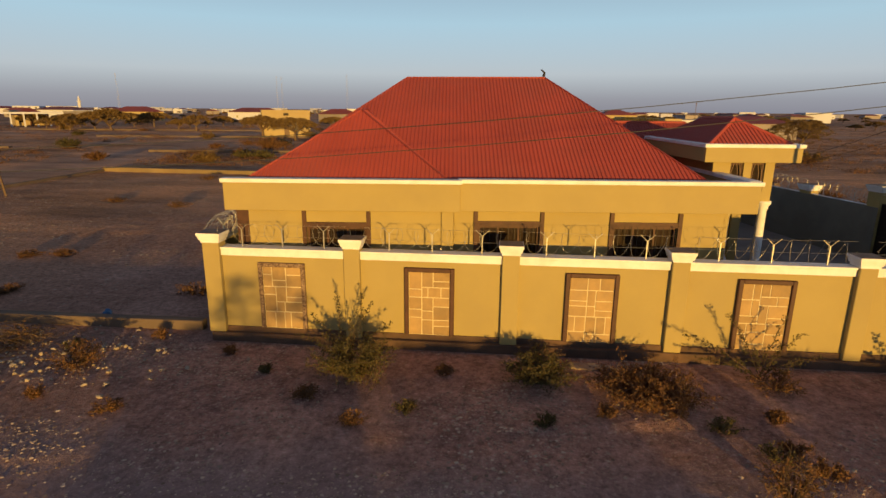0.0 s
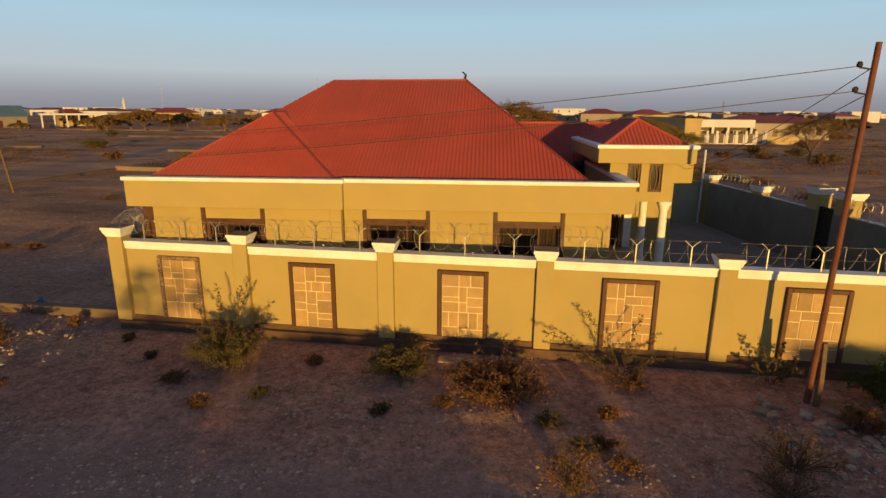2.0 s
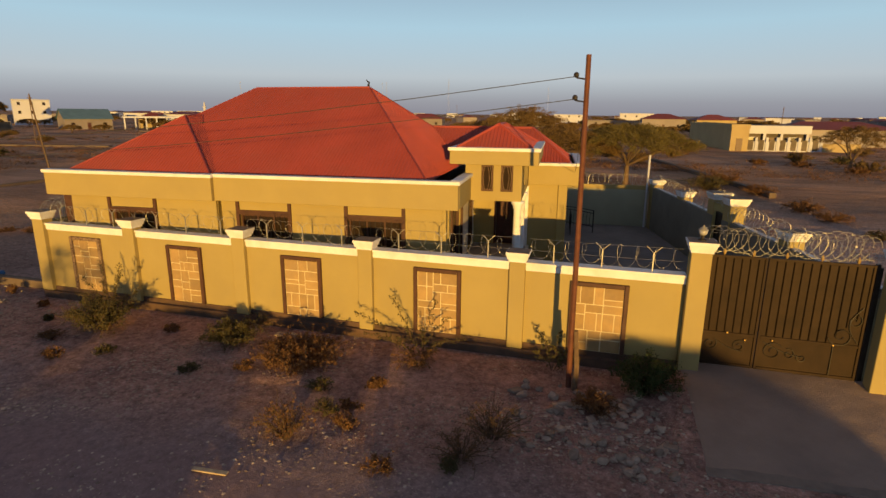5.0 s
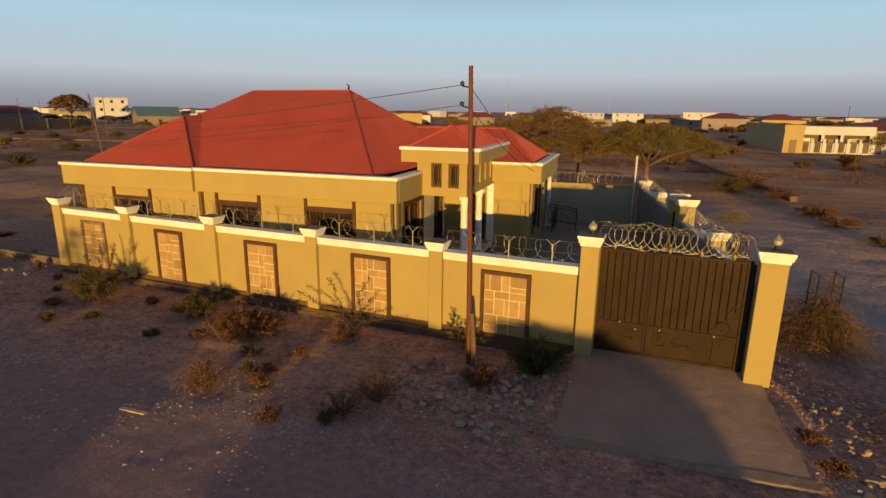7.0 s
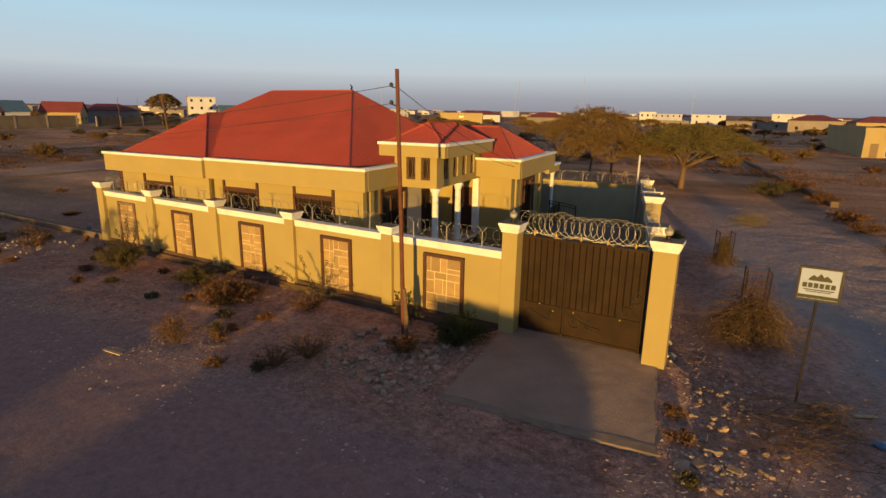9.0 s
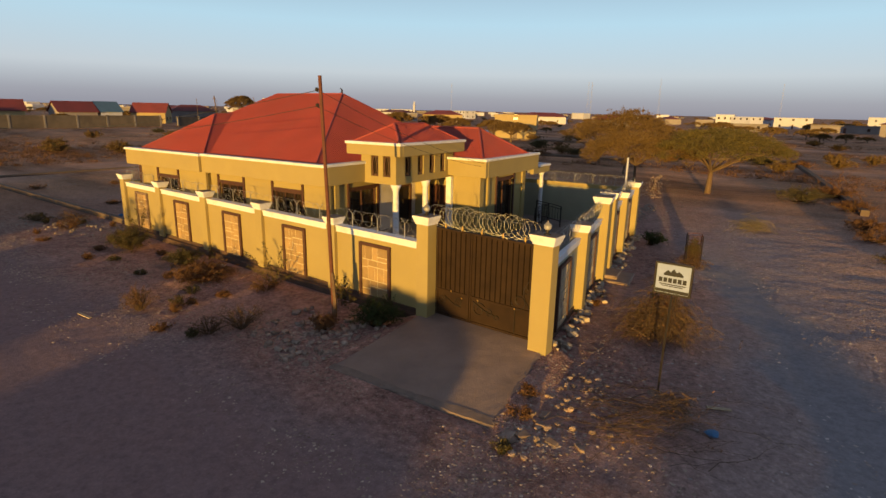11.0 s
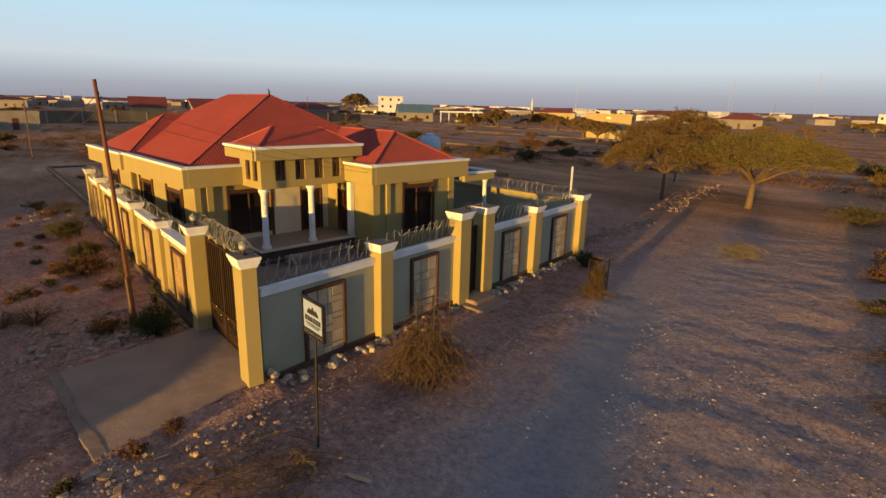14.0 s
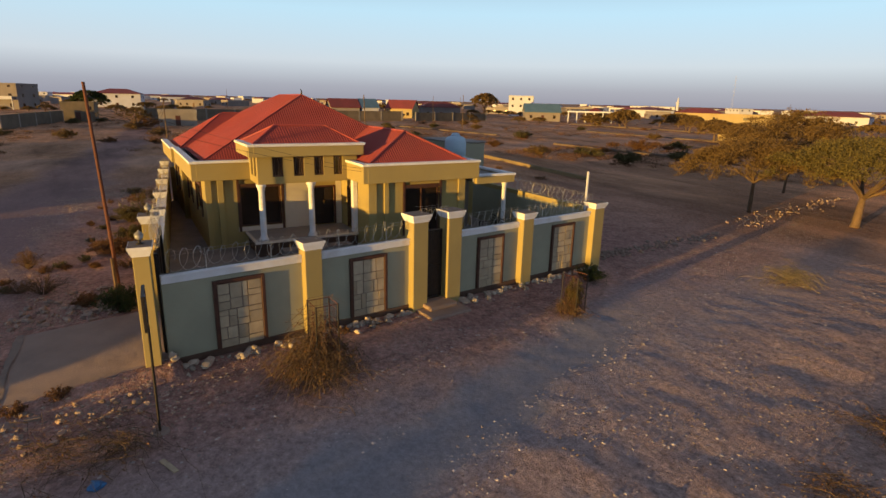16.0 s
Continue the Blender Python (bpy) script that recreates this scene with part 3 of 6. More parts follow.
side = thing("boundary_wall_side", SIDE, "boundary wall along the lane, toned grey-green for shade, with yellow pillars and stone panels", "boundary wall", kind="structure")
for a, b, top in ((3.68, 4.18, 2.85), (12.13, 12.66, 2.80), (16.2, 16.8, 2.80)):
    pillar(side, a, b, -0.27, 0.2, top)
for a, b in ((7.28, 7.84), (8.66, 9.22)):
    pillar(side, a, b, -0.28, 0.24, 3.22)
for a, b in ((0.10, 3.68), (4.18, 7.28), (9.22, 12.13), (12.66, 16.2)):
    wall_run(side, a, b, -0.1, 2.44, 0.22, both=False, paint=M_SHADEPAINT)
for a, b, y in ((0.10, 7.28, 0.201), (9.22, 16.2, 0.201), (7.281, 7.84, 0.241), (8.66, 9.219, 0.241)):
    part("inner_render", boxes((a + 0.01, b - 0.01, y, y + 0.016, 0.38, 2.43)), M_RENDER, side, "bare grey render on the yard face")
for i, (a, b) in enumerate(((1.26, 2.60), (5.16, 6.44), (10.14, 11.40), (13.94, 15.26))):
    stone_panel(side, a, b, 0.22, 2.10, 31 + i, M_BROWN, M_SIDESTONE)

BACK = pose(-3.75, 17.0, 0, 0, 0, 185.0)
back = thing("boundary_wall_back", BACK, "plain back boundary wall, toned grey-green for shade", "boundary wall", kind="structure")
wall_run(back, 0, 20.3, -0.1, 2.46, 0.2, white=False, paint=M_SHADEPAINT)
WEST = pose(-22.85, 0.6, 0, 0, 0, 94.8)
west = thing("boundary_wall_west", WEST, "plain yellow boundary wall beside the house", "boundary wall", kind="structure")
wall_run(west, 0.05, 14.5, -0.1, 2.46, 0.2, white=False)


# ---- gates ----
def scroll(bm, x, z, r, turns, y, sign=1, start=0.0, n=26):
    pts = []
    for i in range(n + 1):
        f = i / n
        a = start + sign * turns * 2 * math.pi * f
        k = r * (1 - 0.8 * f)
        pts.append((x + k * math.cos(a), y, z + k * math.sin(a)))
    tube(bm, pts, 0.011, 0.008, 4)


def car_gate():
    g = thing("car_gate", pose(-3.58, 0.5, 0.36), "closed dark brown sheet-metal gate with scrolls", "gate")
    w, h = 3.14, 2.58
    for k, (x0, x1) in enumerate(((0.0, 1.15), (1.17, w))):
        leaf = part("leaf", boxes((x0 + 0.03, x1 - 0.03, 0.02, 0.035, 0.04, h - 0.03)), M_GATE, g, "brown sheet-metal gate leaf")
        fr = boxes((x0, x0 + 0.05, -0.01, 0.05, 0, h), (x1 - 0.05, x1, -0.01, 0.05, 0, h), (x0 + 0.05, x1 - 0.05, -0.01, 0.05, 0, 0.06), (x0 + 0.05, x1 - 0.05, -0.01, 0.05, h - 0.06, h), (x0 + 0.05, x1 - 0.05, -0.012, 0.05, 0.74, 0.80), bevel=0.005)
        part("frame", fr, M_GATE, leaf)
        n = 7 if k == 0 else 12
        for i in range(1, n):
            x = x0 + (x1 - x0) * i / n
            short = 0.75 if k and i > n - 4 else 0.0
            part("rib", boxes((x - 0.010, x + 0.010, -0.002, 0.022, 0.80 + short * (i - n + 4) * 0.25, h - 0.06), bevel=0.003), M_RIB, leaf)
        if k == 0:
            curls = ((0.22, 0.50, 0.15, 1.4, -1, 0.6), (0.82, 0.50, 0.15, 1.4, 1, 0.6))
            stems = ([(0.30 + 0.6 * i / 8, -0.005, 0.62 - 0.24 * math.sin(0.5 * math.pi * i / 8)) for i in range(9)],)
            rosettes = ((0.92, 0.66), (0.55, 0.80))
        else:
            curls = ((1.50, 0.46, 0.22, 1.5, 1, 0.6), (1.82, 0.44, 0.13, 1.2, -1, 2.0), (2.08, 0.38, 0.10, 1.2, 1, 2.6), (2.74, 0.98, 0.24, 1.4, 1, 3.4), (2.94, 1.34, 0.15, 1.2, -1, 1.2))
            stems = ([(1.30 + 0.8 * i / 8, -0.005, 0.66 - 0.26 * math.sin(0.5 * math.pi * i / 8)) for i in range(9)], [(2.63, -0.005, 0.06), (2.63, -0.005, 0.74)],
                     [(3.06 - 0.2 * math.sin(math.pi * i / 8), -0.005, 0.85 + 0.8 * i / 8) for i in range(9)])
            rosettes = ((1.46, 0.72), (2.62, 0.76))
        for x, z, r, turns, way_round, start in curls:
            bm = bmesh.new()
            scroll(bm, x, z, r, turns, -0.005, way_round, start)
            part("scroll", bm, M_BLACK, leaf, "black wrought scroll")
        for line in stems:
            bm = bmesh.new()
            tube(bm, line, 0.012, 0.010, 4)
            part("scroll_stem", bm, M_BLACK, leaf, "black wrought stem")
        for x, z in rosettes:
            part("rosette", boxes((x - 0.018, x + 0.018, -0.03, -0.012, z - 0.02, z + 0.02), bevel=0.006), M_GOLD, leaf, "small pale metal flower")
        for i in range(2 + k):
            x = x0 + (x1 - x0) * (i + 0.5) / (2 + k)
            part("finial", lathe(((0.012, 0), (0.03, 0.03), (0.035, 0.07), (0.01, 0.14)), (x, 0.02, h), 8), M_GOLD, leaf, "gilt spear finial")
    for x in (-0.07, w + 0.005):
        part("hinge_post", boxes((x, x + 0.07, 0.0, 0.10, -0.02, h + 0.02), bevel=0.006), M_BLACK, g, "black steel hinge post")
    part("hinge_plate", boxes((w + 0.08, w + 0.13, 0.02, 0.08, 0.0, h - 0.05)), M_BLACK, g, "black steel filler strip")
    return g


car_gate()


def foot_gate():
    g = thing("foot_gate", SIDE @ pose(7.84, 0.06, 0.24), "narrow black sheet-metal pedestrian gate", "gate")
    part("leaf", boxes((0.02, 0.80, 0.03, 0.05, 0.03, 2.3)), M_BLACK, g)
    part("frame", boxes((0.0, 0.05, 0, 0.08, 0, 2.34), (0.77, 0.82, 0, 0.08, 0, 2.34), (0.05, 0.77, 0, 0.08, 2.28, 2.34), (0.05, 0.77, 0, 0.08, 1.1, 1.16), bevel=0.005), M_BLACK, g)
    return g


foot_gate()
st = thing("doorstep", SIDE @ pose(7.75, -0.95, 0), "two worn concrete steps before the foot gate", "steps")
part("step", boxes((-0.35, 1.25, -0.25, 0.8, -0.1, 0.09), bevel=0.03), M_CONC, st)
part("step", boxes((-0.08, 1.02, 0.22, 1.0, 0.09, 0.23), bevel=0.03), M_CONC, st)


def gate_lamp(x, y, z):
    g = thing("gate_lamp", pose(x, y, z) @ Matrix.Scale(0.78, 4), "small white lantern with a conical cap on a post", "lamp", "gate lamps")
    part("base", lathe(((0.11, 0), (0.11, 0.03), (0.05, 0.05), (0.045, 0.12), (0.07, 0.14)), n=12), M_BLACK, g, "dark metal foot")
    part("globe", lathe(((0.07, 0.14), (0.115, 0.19), (0.12, 0.25), (0.105, 0.29)), n=14), M_LAMP, g, "frosted glass body", True)
    part("lid", lathe(((0.135, 0.285), (0.13, 0.30), (0.05, 0.37), (0.02, 0.40), (0.018, 0.43)), n=14), M_LID, g, "pale conical cap")


gate_lamp(-3.81, 0.30, 3.276)
gate_lamp(-0.05, 0.265, 3.306)


# ---- razor wire ----
def razor_run(m, length, pitch=0.27, r=0.27, z=2.46, seed=0, brackets=4, name="boundary wall", flat=0.35, thick=0.0055, fork="across"):
    rng = random.Random(seed)
    g = thing("razor_wire", m @ pose(0, 0.1, z), "galvanised razor-wire coil on forked brackets over the " + name, "razor wire", "razor wire runs")
    bm = bmesh.new()
    n = int(length / pitch * 14)
    pts = []
    for i in range(n + 1):
        f = i / n
        a = 2 * math.pi * length / pitch * f
        k = r * (1 + 0.10 * math.sin(a * 0.13 + seed) + 0.06 * math.sin(a * 0.37 + 2 * seed))
        pts.append((f * length + flat * k * math.cos(a), (1 - 0.75 * flat) * k * math.cos(a + 0.5), r + 0.02 + k * math.sin(a) * (0.93 + 0.05 * math.sin(a * 0.21))))
    tube(bm, pts, thick, n=3)
    for i in range(0, n, 3):
        p = pts[i]
        bmesh.ops.create_cube(bm, size=1, matrix=Matrix.LocRotScale(p, Euler((rng.uniform(0, 3), rng.uniform(0, 3), 0)), (0.045, 0.008, 0.012))) if n < 420 and i % 6 == 0 else None
    part("coil", bm, M_WIRE, g)
    for i in range(brackets):
        x = length * (i + 0.5) / brackets + rng.uniform(-0.06, 0.06)
        bm = bmesh.new()
        if fork == "across":
            box(bm, x - 0.010, x + 0.010, -0.010, 0.010, -0.02, 0.36)
            for q in ((0.02, -0.16, 0.52), (0.02, 0.16, 0.52), (-0.12, 0, 0.50)):
                tube(bm, [(x, 0, 0.35), (x + q[0], q[1], q[2])], 0.008, n=4)
        else:
            box(bm, x - 0.012, x + 0.012, -0.012, 0.012, -0.02, 0.43)
            for side_x in (-0.16, 0.16):
                tube(bm, [(x, 0, 0.42), (x + side_x, rng.uniform(-0.03, 0.03), 0.57)], 0.009, n=4)
        part("bracket", bm, M_WIRE, g, "forked steel bracket")
    bm = bmesh.new()
    for y, z_at in (((-0.16, 0.52), (0.16, 0.52)) if fork == "across" else ((0.0, 0.27), (0.02, 0.55))):
        tube(bm, [(0, y, z_at), (length / 2, y, z_at - 0.015), (length, y, z_at)], 0.0035, n=3)
    part("strand", bm, M_WIRE, g)


for i, (a, b) in enumerate(((0.3, 3.47), (3.91, 7.25), (7.70, 11.08), (11.52, 15.03), (15.46, 18.88))):
    razor_run(FRONT @ pose(a, 0, 0), b - a, 0.39, 0.275, 2.46, i, 3, name="front wall", flat=0.42, thick=0.0040, fork="along")
razor_run(pose(-3.62, 0.42, 0), 3.1, 0.165, 0.325, 2.93, 9, 0, name="car gate", flat=0.9, thick=0.0046)
for i, (a, b) in enumerate(((0.3, 3.7), (4.15, 7.3), (9.2, 12.2), (12.6, 16.2))):
    razor_run(SIDE @ pose(a, 0, 0), b - a, 0.31, 0.31, 2.42, 20 + i, 2, name="lane wall", flat=0.62, thick=0.007)
razor_run(SIDE @ pose(7.7, 0, 0), 1.1, 0.2, 0.24, 2.85, 28, 0, name="foot gate")
for i in range(3):
    razor_run(BACK @ pose(0.3 + i * 3.3, 0, 0), 3.25, 0.3, 0.26, 2.46, 40 + i, 3, name="back wall")
razor_run(WEST @ pose(0.0, 0, 0), 1.5, 0.15, 0.36, 2.44, 49, 1, name="west corner", flat=0.15, thick=0.0045)
for i in range(2):
    razor_run(WEST @ pose(0.1 + i * 3.0, 0, 0), 3.0, 0.3, 0.25, 2.46, 50 + i, 3, name="west wall")


# ---- house ----
house = thing("house", HOUSE, "single-storey yellow house with a red corrugated hip roof and columned porch", "house")
FLOOR, SOFFIT = 1.05, 3.36


def along_u(v, inward=1):
    return lambda s, d, z: (s, v + inward * d, z)


def along_v(u, inward=-1):
    return lambda s, d, z: (u + inward * d, s, z)


def house_wall(s0, s1, z0, z1, holes, place, mat=M_YELLOW, label="", name="wall"):
    return part(name, holed(bmesh.new(), s0, s1, z0, z1, holes, place, 0.22), mat, house, label)


def flat_box(place, s0, s1, d0, d1, z0, z1, bm=None):
    """A box in a wall's own coordinates: along it, into it and up."""
    bm = bm or bmesh.new()
    vs = [bm.verts.new(place(s, d, z)) for z in (z0, z1) for d in (d0, d1) for s in (s0, s1)]
    fs = [bm.faces.new([vs[i] for i in f]) for f in ((0, 2, 3, 1), (4, 5, 7, 6), (0, 1, 5, 4), (2, 6, 7, 3), (0, 4, 6, 2), (1, 3, 7, 5))]
    bmesh.ops.recalc_face_normals(bm, faces=fs)
    return bm


def window(place, s0, s1, z0, z1, panes=3, lattice=True, trims=None, bowed=False):
    """A dark glazed window set back in its hole, with a brown frame, grille and long side trims."""
    w = part("window", flat_box(place, s0, s1, 0.14, 0.16, z0, z1), M_GLASS, house, "dark glazed window with brown frame")
    f = 0.06
    bm = bmesh.new()
    for r in ((s0, s0 + f, z0, z1), (s1 - f, s1, z0, z1), (s0 + f, s1 - f, z0, z0 + f), (s0 + f, s1 - f, z1 - f, z1)):
        flat_box(place, r[0], r[1], 0.06, 0.14, r[2], r[3], bm)
    part("frame", bm, M_BROWN, w)
    for i in range(1, panes):
        s = s0 + (s1 - s0) * i / panes
        part("mullion", flat_box(place, s - 0.025, s + 0.025, 0.09, 0.14, z0 + f, z1 - f), M_BROWN, w)
    if bowed:
        bm = bmesh.new()
        for i in range(-2, 3):
            mid = (s0 + s1) / 2 + i * 0.07
            tube(bm, [place(mid + 0.06 * math.sin(math.pi * k / 10) * (1.0 if i >= 0 else -1.0), 0.05, z0 + 0.03 + (z1 - z0 - 0.06) * k / 10) for k in range(11)], 0.009, n=4)
        part("grille", bm, M_GRILLE, w, "brown bowed iron bars")
    elif lattice:
        bm = bmesh.new()
        n = max(3, round((s1 - s0) / 0.16))
        for i in range(1, n):
            s = s0 + (s1 - s0) * i / n
            tube(bm, [place(s, 0.05, z0 + 0.02), place(s, 0.05, z1 - 0.02)], 0.008, n=4)
        for i in range(n):
            c = s0 + (s1 - s0) * (i + 0.5) / n
            tube(bm, [place(c + 0.07 * math.cos(k * math.pi / 4), 0.05, (z0 + z1) / 2 + 0.12 * math.sin(k * math.pi / 4)) for k in range(9)], 0.007, n=4)
        part("grille", bm, M_BLACK, w, "black iron grille")
    if trims:
        for s in (s0 - 0.10, s1):
            part("side_trim", flat_box(place, s, s + 0.10, -0.06, 0.02, trims[0], trims[1]), M_BROWN, w, "dark brown vertical trim")
        part("lintel", flat_box(place, s0, s1, -0.05, 0.05, z1, z1 + 0.13), M_BROWN, w, "dark brown lintel")
    return w


def door(place, s0, s1, z0, z1, mat=M_DOOR, label="dark reddish-brown panelled door"):
    d = part("door", flat_box(place, s0, s1, 0.10, 0.15, z0, z1), mat, house, label)
    bm = bmesh.new()
    for a, b, c, e in ((s0 - 0.07, s0, z0, z1 + 0.07), (s1, s1 + 0.07, z0, z1 + 0.07), (s0, s1, z1, z1 + 0.07)):
        flat_box(place, a, b, -0.03, 0.12, c, e, bm)
    part("frame", bm, M_DOOR, d)
    m = (s0 + s1) / 2
    for a, b in ((s0 + 0.07, m - 0.04), (m + 0.04, s1 - 0.07)):
        for c, e in ((0.06, 0.30), (0.36, 0.62), (0.68, 0.94)):
            part("panel", flat_box(place, a, b, 0.085, 0.10, z0 + (z1 - z0) * c, z0 + (z1 - z0) * e), mat, d)
    part("handle", flat_box(place, m - 0.02, m + 0.02, 0.04, 0.09, z0 + 0.95, z0 + 1.1), M_GOLD, d, "brass handle")
    return d


# main block
LEFT_U, STEP_U, MAIN_U = 0.45, 5.62, 12.45
fl, fm = along_u(0.42), along_u(0.58)
rw = along_v(MAIN_U)
house_wall(LEFT_U, STEP_U, 0.38, SOFFIT, ((1.90, 3.42, 1.75, 2.86),), fl)
window(fl, 1.90, 3.42, 1.75, 2.86, trims=(1.6, SOFFIT - 0.01))
house_wall(STEP_U, MAIN_U - 0.22, 0.38, SOFFIT, ((6.22, 7.80, 1.75, 2.90), (9.66, 11.28, 1.75, 2.90)), fm)
window(fm, 6.22, 7.80, 1.75, 2.90, trims=(1.6, SOFFIT - 0.01))
window(fm, 9.66, 11.28, 1.75, 2.90, trims=(1.6, SOFFIT - 0.01))
part("step_return", flat_box(along_u(0.42), STEP_U - 0.22, STEP_U, 0.0, 0.38, 0.38, SOFFIT - 0.004), M_YELLOW, house)
part("corner_trim", boxes((LEFT_U - 0.32, LEFT_U - 0.002, 0.46, 0.75, 0.4, SOFFIT - 0.01)), M_BROWN, house, "dark brown corner trim")
house_wall(0.58, 6.4, 0.38, SOFFIT, ((1.92, 3.66, 1.25, 2.96), (5.12, 6.06, FLOOR, 2.78)), rw, M_YELLOW)
window(rw, 1.92, 3.66, 1.25, 2.96, panes=2, lattice=False, trims=(1.06, SOFFIT - 0.01))
door(rw, 5.12, 6.06, FLOOR, 2.78, M_DARKDOOR, "nearly black panelled front door")
part("porch_panel", boxes((MAIN_U, MAIN_U + 0.03, 3.8, 5.02, FLOOR, SOFFIT - 0.03), (MAIN_U, MAIN_U + 0.03, 6.15, 6.40, FLOOR, SOFFIT - 0.03), (MAIN_U, MAIN_U + 0.03, 1.8, 3.77, FLOOR + 0.01, 1.24)), M_PALE, house, "pale greyish porch plaster")
for v in (0.58, 1.05):
    part("pilaster", boxes((MAIN_U - 0.02, MAIN_U + 0.10, v, v + 0.24, 0.4, SOFFIT - 0.005), bevel=0.008), M_YELLOW, house)
part("pilaster", boxes((STEP_U - 0.32, STEP_U - 0.02, 0.34, 0.44, 0.4, SOFFIT - 0.006), bevel=0.008), M_YELLOW, house)
house_wall(0.64, 11.2, 0.38, SOFFIT, (), along_v(LEFT_U, 1))
house_wall(LEFT_U, MAIN_U, 0.38, SOFFIT, (), along_u(11.2, -1))

# wing
WING_U = 15.85
wf, wr = along_u(6.42), along_v(WING_U)
house_wall(MAIN_U + 0.01, WING_U - 0.22, 0.38, 3.42, ((13.34, 14.10, FLOOR, 2.82),), wf)
door(wf, 13.34, 14.10, FLOOR, 2.82)
house_wall(6.42, 10.95, 0.38, 3.42, ((8.02, 9.70, 1.1, 3.08),), wr)
window(wr, 8.02, 9.70, 1.1, 3.08, panes=2, lattice=False, trims=(1.0, 3.41))
part("pilaster", boxes((WING_U - 0.24, WING_U + 0.08, 6.34, 6.70, 0.4, 3.41), bevel=0.008), M_YELLOW, house)
part("pilaster", boxes((WING_U - 0.02, WING_U + 0.08, 7.05, 7.25, 0.4, 3.41), bevel=0.008), M_YELLOW, house)
part("pilaster", boxes((WING_U - 0.24, WING_U + 0.08, 10.65, 10.99, 0.4, 3.41), bevel=0.008), M_YELLOW, house)
house_wall(MAIN_U, WING_U - 0.22, 0.38, 3.42, (), along_u(10.95, -1))


def parapet(rects, z0, z1, name="fascia"):
    """A deep rendered fascia, box by box, with a white moulded cap."""
    f = part(name, boxes(*[(a, b, c, d, z0, z1 - 0.10) for a, b, c, d in rects], bevel=0.008), M_YELLOW, house, "deep yellow rendered fascia")
    part("moulding", boxes(*[(a - 0.05, b + 0.05, c - 0.05, d + 0.05, z1 - 0.10, z1) for a, b, c, d in rects], bevel=0.012), M_WHITE, f, "white moulded edge")


parapet([(0.05, STEP_U + 0.13, -0.06, 0.16)], SOFFIT, 4.13)
parapet([(STEP_U + 0.131, 12.97, 0.07, 0.26)], SOFFIT, 4.14)
parapet([(12.78, 12.98, 0.261, 6.0)], SOFFIT - 0.002, 4.15)
part("eaves_slab", boxes((0.07, 12.77, 0.27, 11.65, SOFFIT + 0.01, 3.62)), M_SLAB, house, "grey concrete eaves slab")
# wing fascia
parapet([(14.52, 16.39, 5.94, 6.14)], 3.42, 4.20)
parapet([(16.20, 16.40, 6.141, 11.40)], 3.418, 4.21)
parapet([(12.9, 16.199, 11.22, 11.42)], 3.42, 4.20)
part("eaves_slab", boxes((12.99, 16.19, 6.15, 11.2, 3.43, 3.70)), M_SLAB, house, "grey concrete eaves slab")

# raised porch lantern
tf, tr = along_u(2.30), along_v(14.50)
TW = (3.61, 4.40)
house_wall(12.80, 14.28, 3.33, 4.44, tuple((a, b, *TW) for a, b in ((13.28, 13.65), (13.87, 14.24))), tf)
house_wall(2.30, 6.40, 3.33, 4.44, tuple((a, b, *TW) for a, b in ((2.88, 3.30), (3.72, 4.14), (4.56, 4.96), (5.38, 5.76))), tr)
house_wall(2.52, 6.40, 3.33, 4.44, (), along_v(12.80, 1))
house_wall(12.80, 14.28, 3.33, 4.44, (), along_u(6.40, -1))
for a, b in ((13.28, 13.65), (13.87, 14.24)):
    window(tf, a, b, *TW, panes=1, bowed=True)
for a, b in ((2.88, 3.30), (3.72, 4.14), (4.56, 4.96), (5.38, 5.76)):
    window(tr, a, b, *TW, panes=1, bowed=True)
part("soffit", boxes((12.5, 14.27, 2.53, 6.39, 3.34, 3.40)), M_PALE, house, "pale porch ceiling")
parapet([(12.38, 14.98, 1.92, 2.10)], 4.44, 4.93)
parapet([(14.80, 14.99, 2.101, 6.52)], 4.438, 4.935)
parapet([(12.38, 14.799, 6.44, 6.62)], 4.44, 4.93)
parapet([(12.38, 12.56, 2.101, 6.439)], 4.442, 4.925)
part("eaves_slab", boxes((12.57, 14.79, 2.11, 6.43, 4.445, 4.60)), M_SLAB, house, "grey concrete eaves slab")


def column(x, y, r=0.125, z0=FLOOR, z1=3.33):
    h = z1 - z0
    bm = lathe(((r * 1.5, 0), (r * 1.5, 0.08), (r * 1.25, 0.10), (r * 1.2, 0.15), (r, 0.18), (r * 0.92, h - 0.25), (r * 1.15, h - 0.22), (r * 1.1, h - 0.16), (r * 1.55, h - 0.08), (r * 1.6, h - 0.001)), (x, y, z0), 20)
    part("column", bm, M_WHITE, house, "white round column", True)


column(14.40, 2.42)
column(14.40, 4.42)
part("pilaster", boxes((14.28, 14.54, 6.20, 6.40, FLOOR, 3.325), bevel=0.01), M_WHITE, house, "white flat pilaster")
part("porch_edge", boxes((MAIN_U + 0.04, 14.62, 2.05, 6.40, FLOOR - 0.10, FLOOR - 0.006), bevel=0.01), M_PALE, house, "pale porch slab edge")
part("porch_floor", boxes((MAIN_U + 0.04, 14.52, 2.15, 6.39, FLOOR - 0.02, FLOOR)), M_TILE, house, "grey tiled porch floor")
part("porch_base", boxes((MAIN_U + 0.02, 14.50, 2.17, 6.39, 0.38, FLOOR - 0.101)), M_PLINTH, house, "dark porch base")
part("porch_step", boxes((14.63, 15.2, 3.0, 5.9, 0.38, 0.72), bevel=0.01), M_YARD, house)

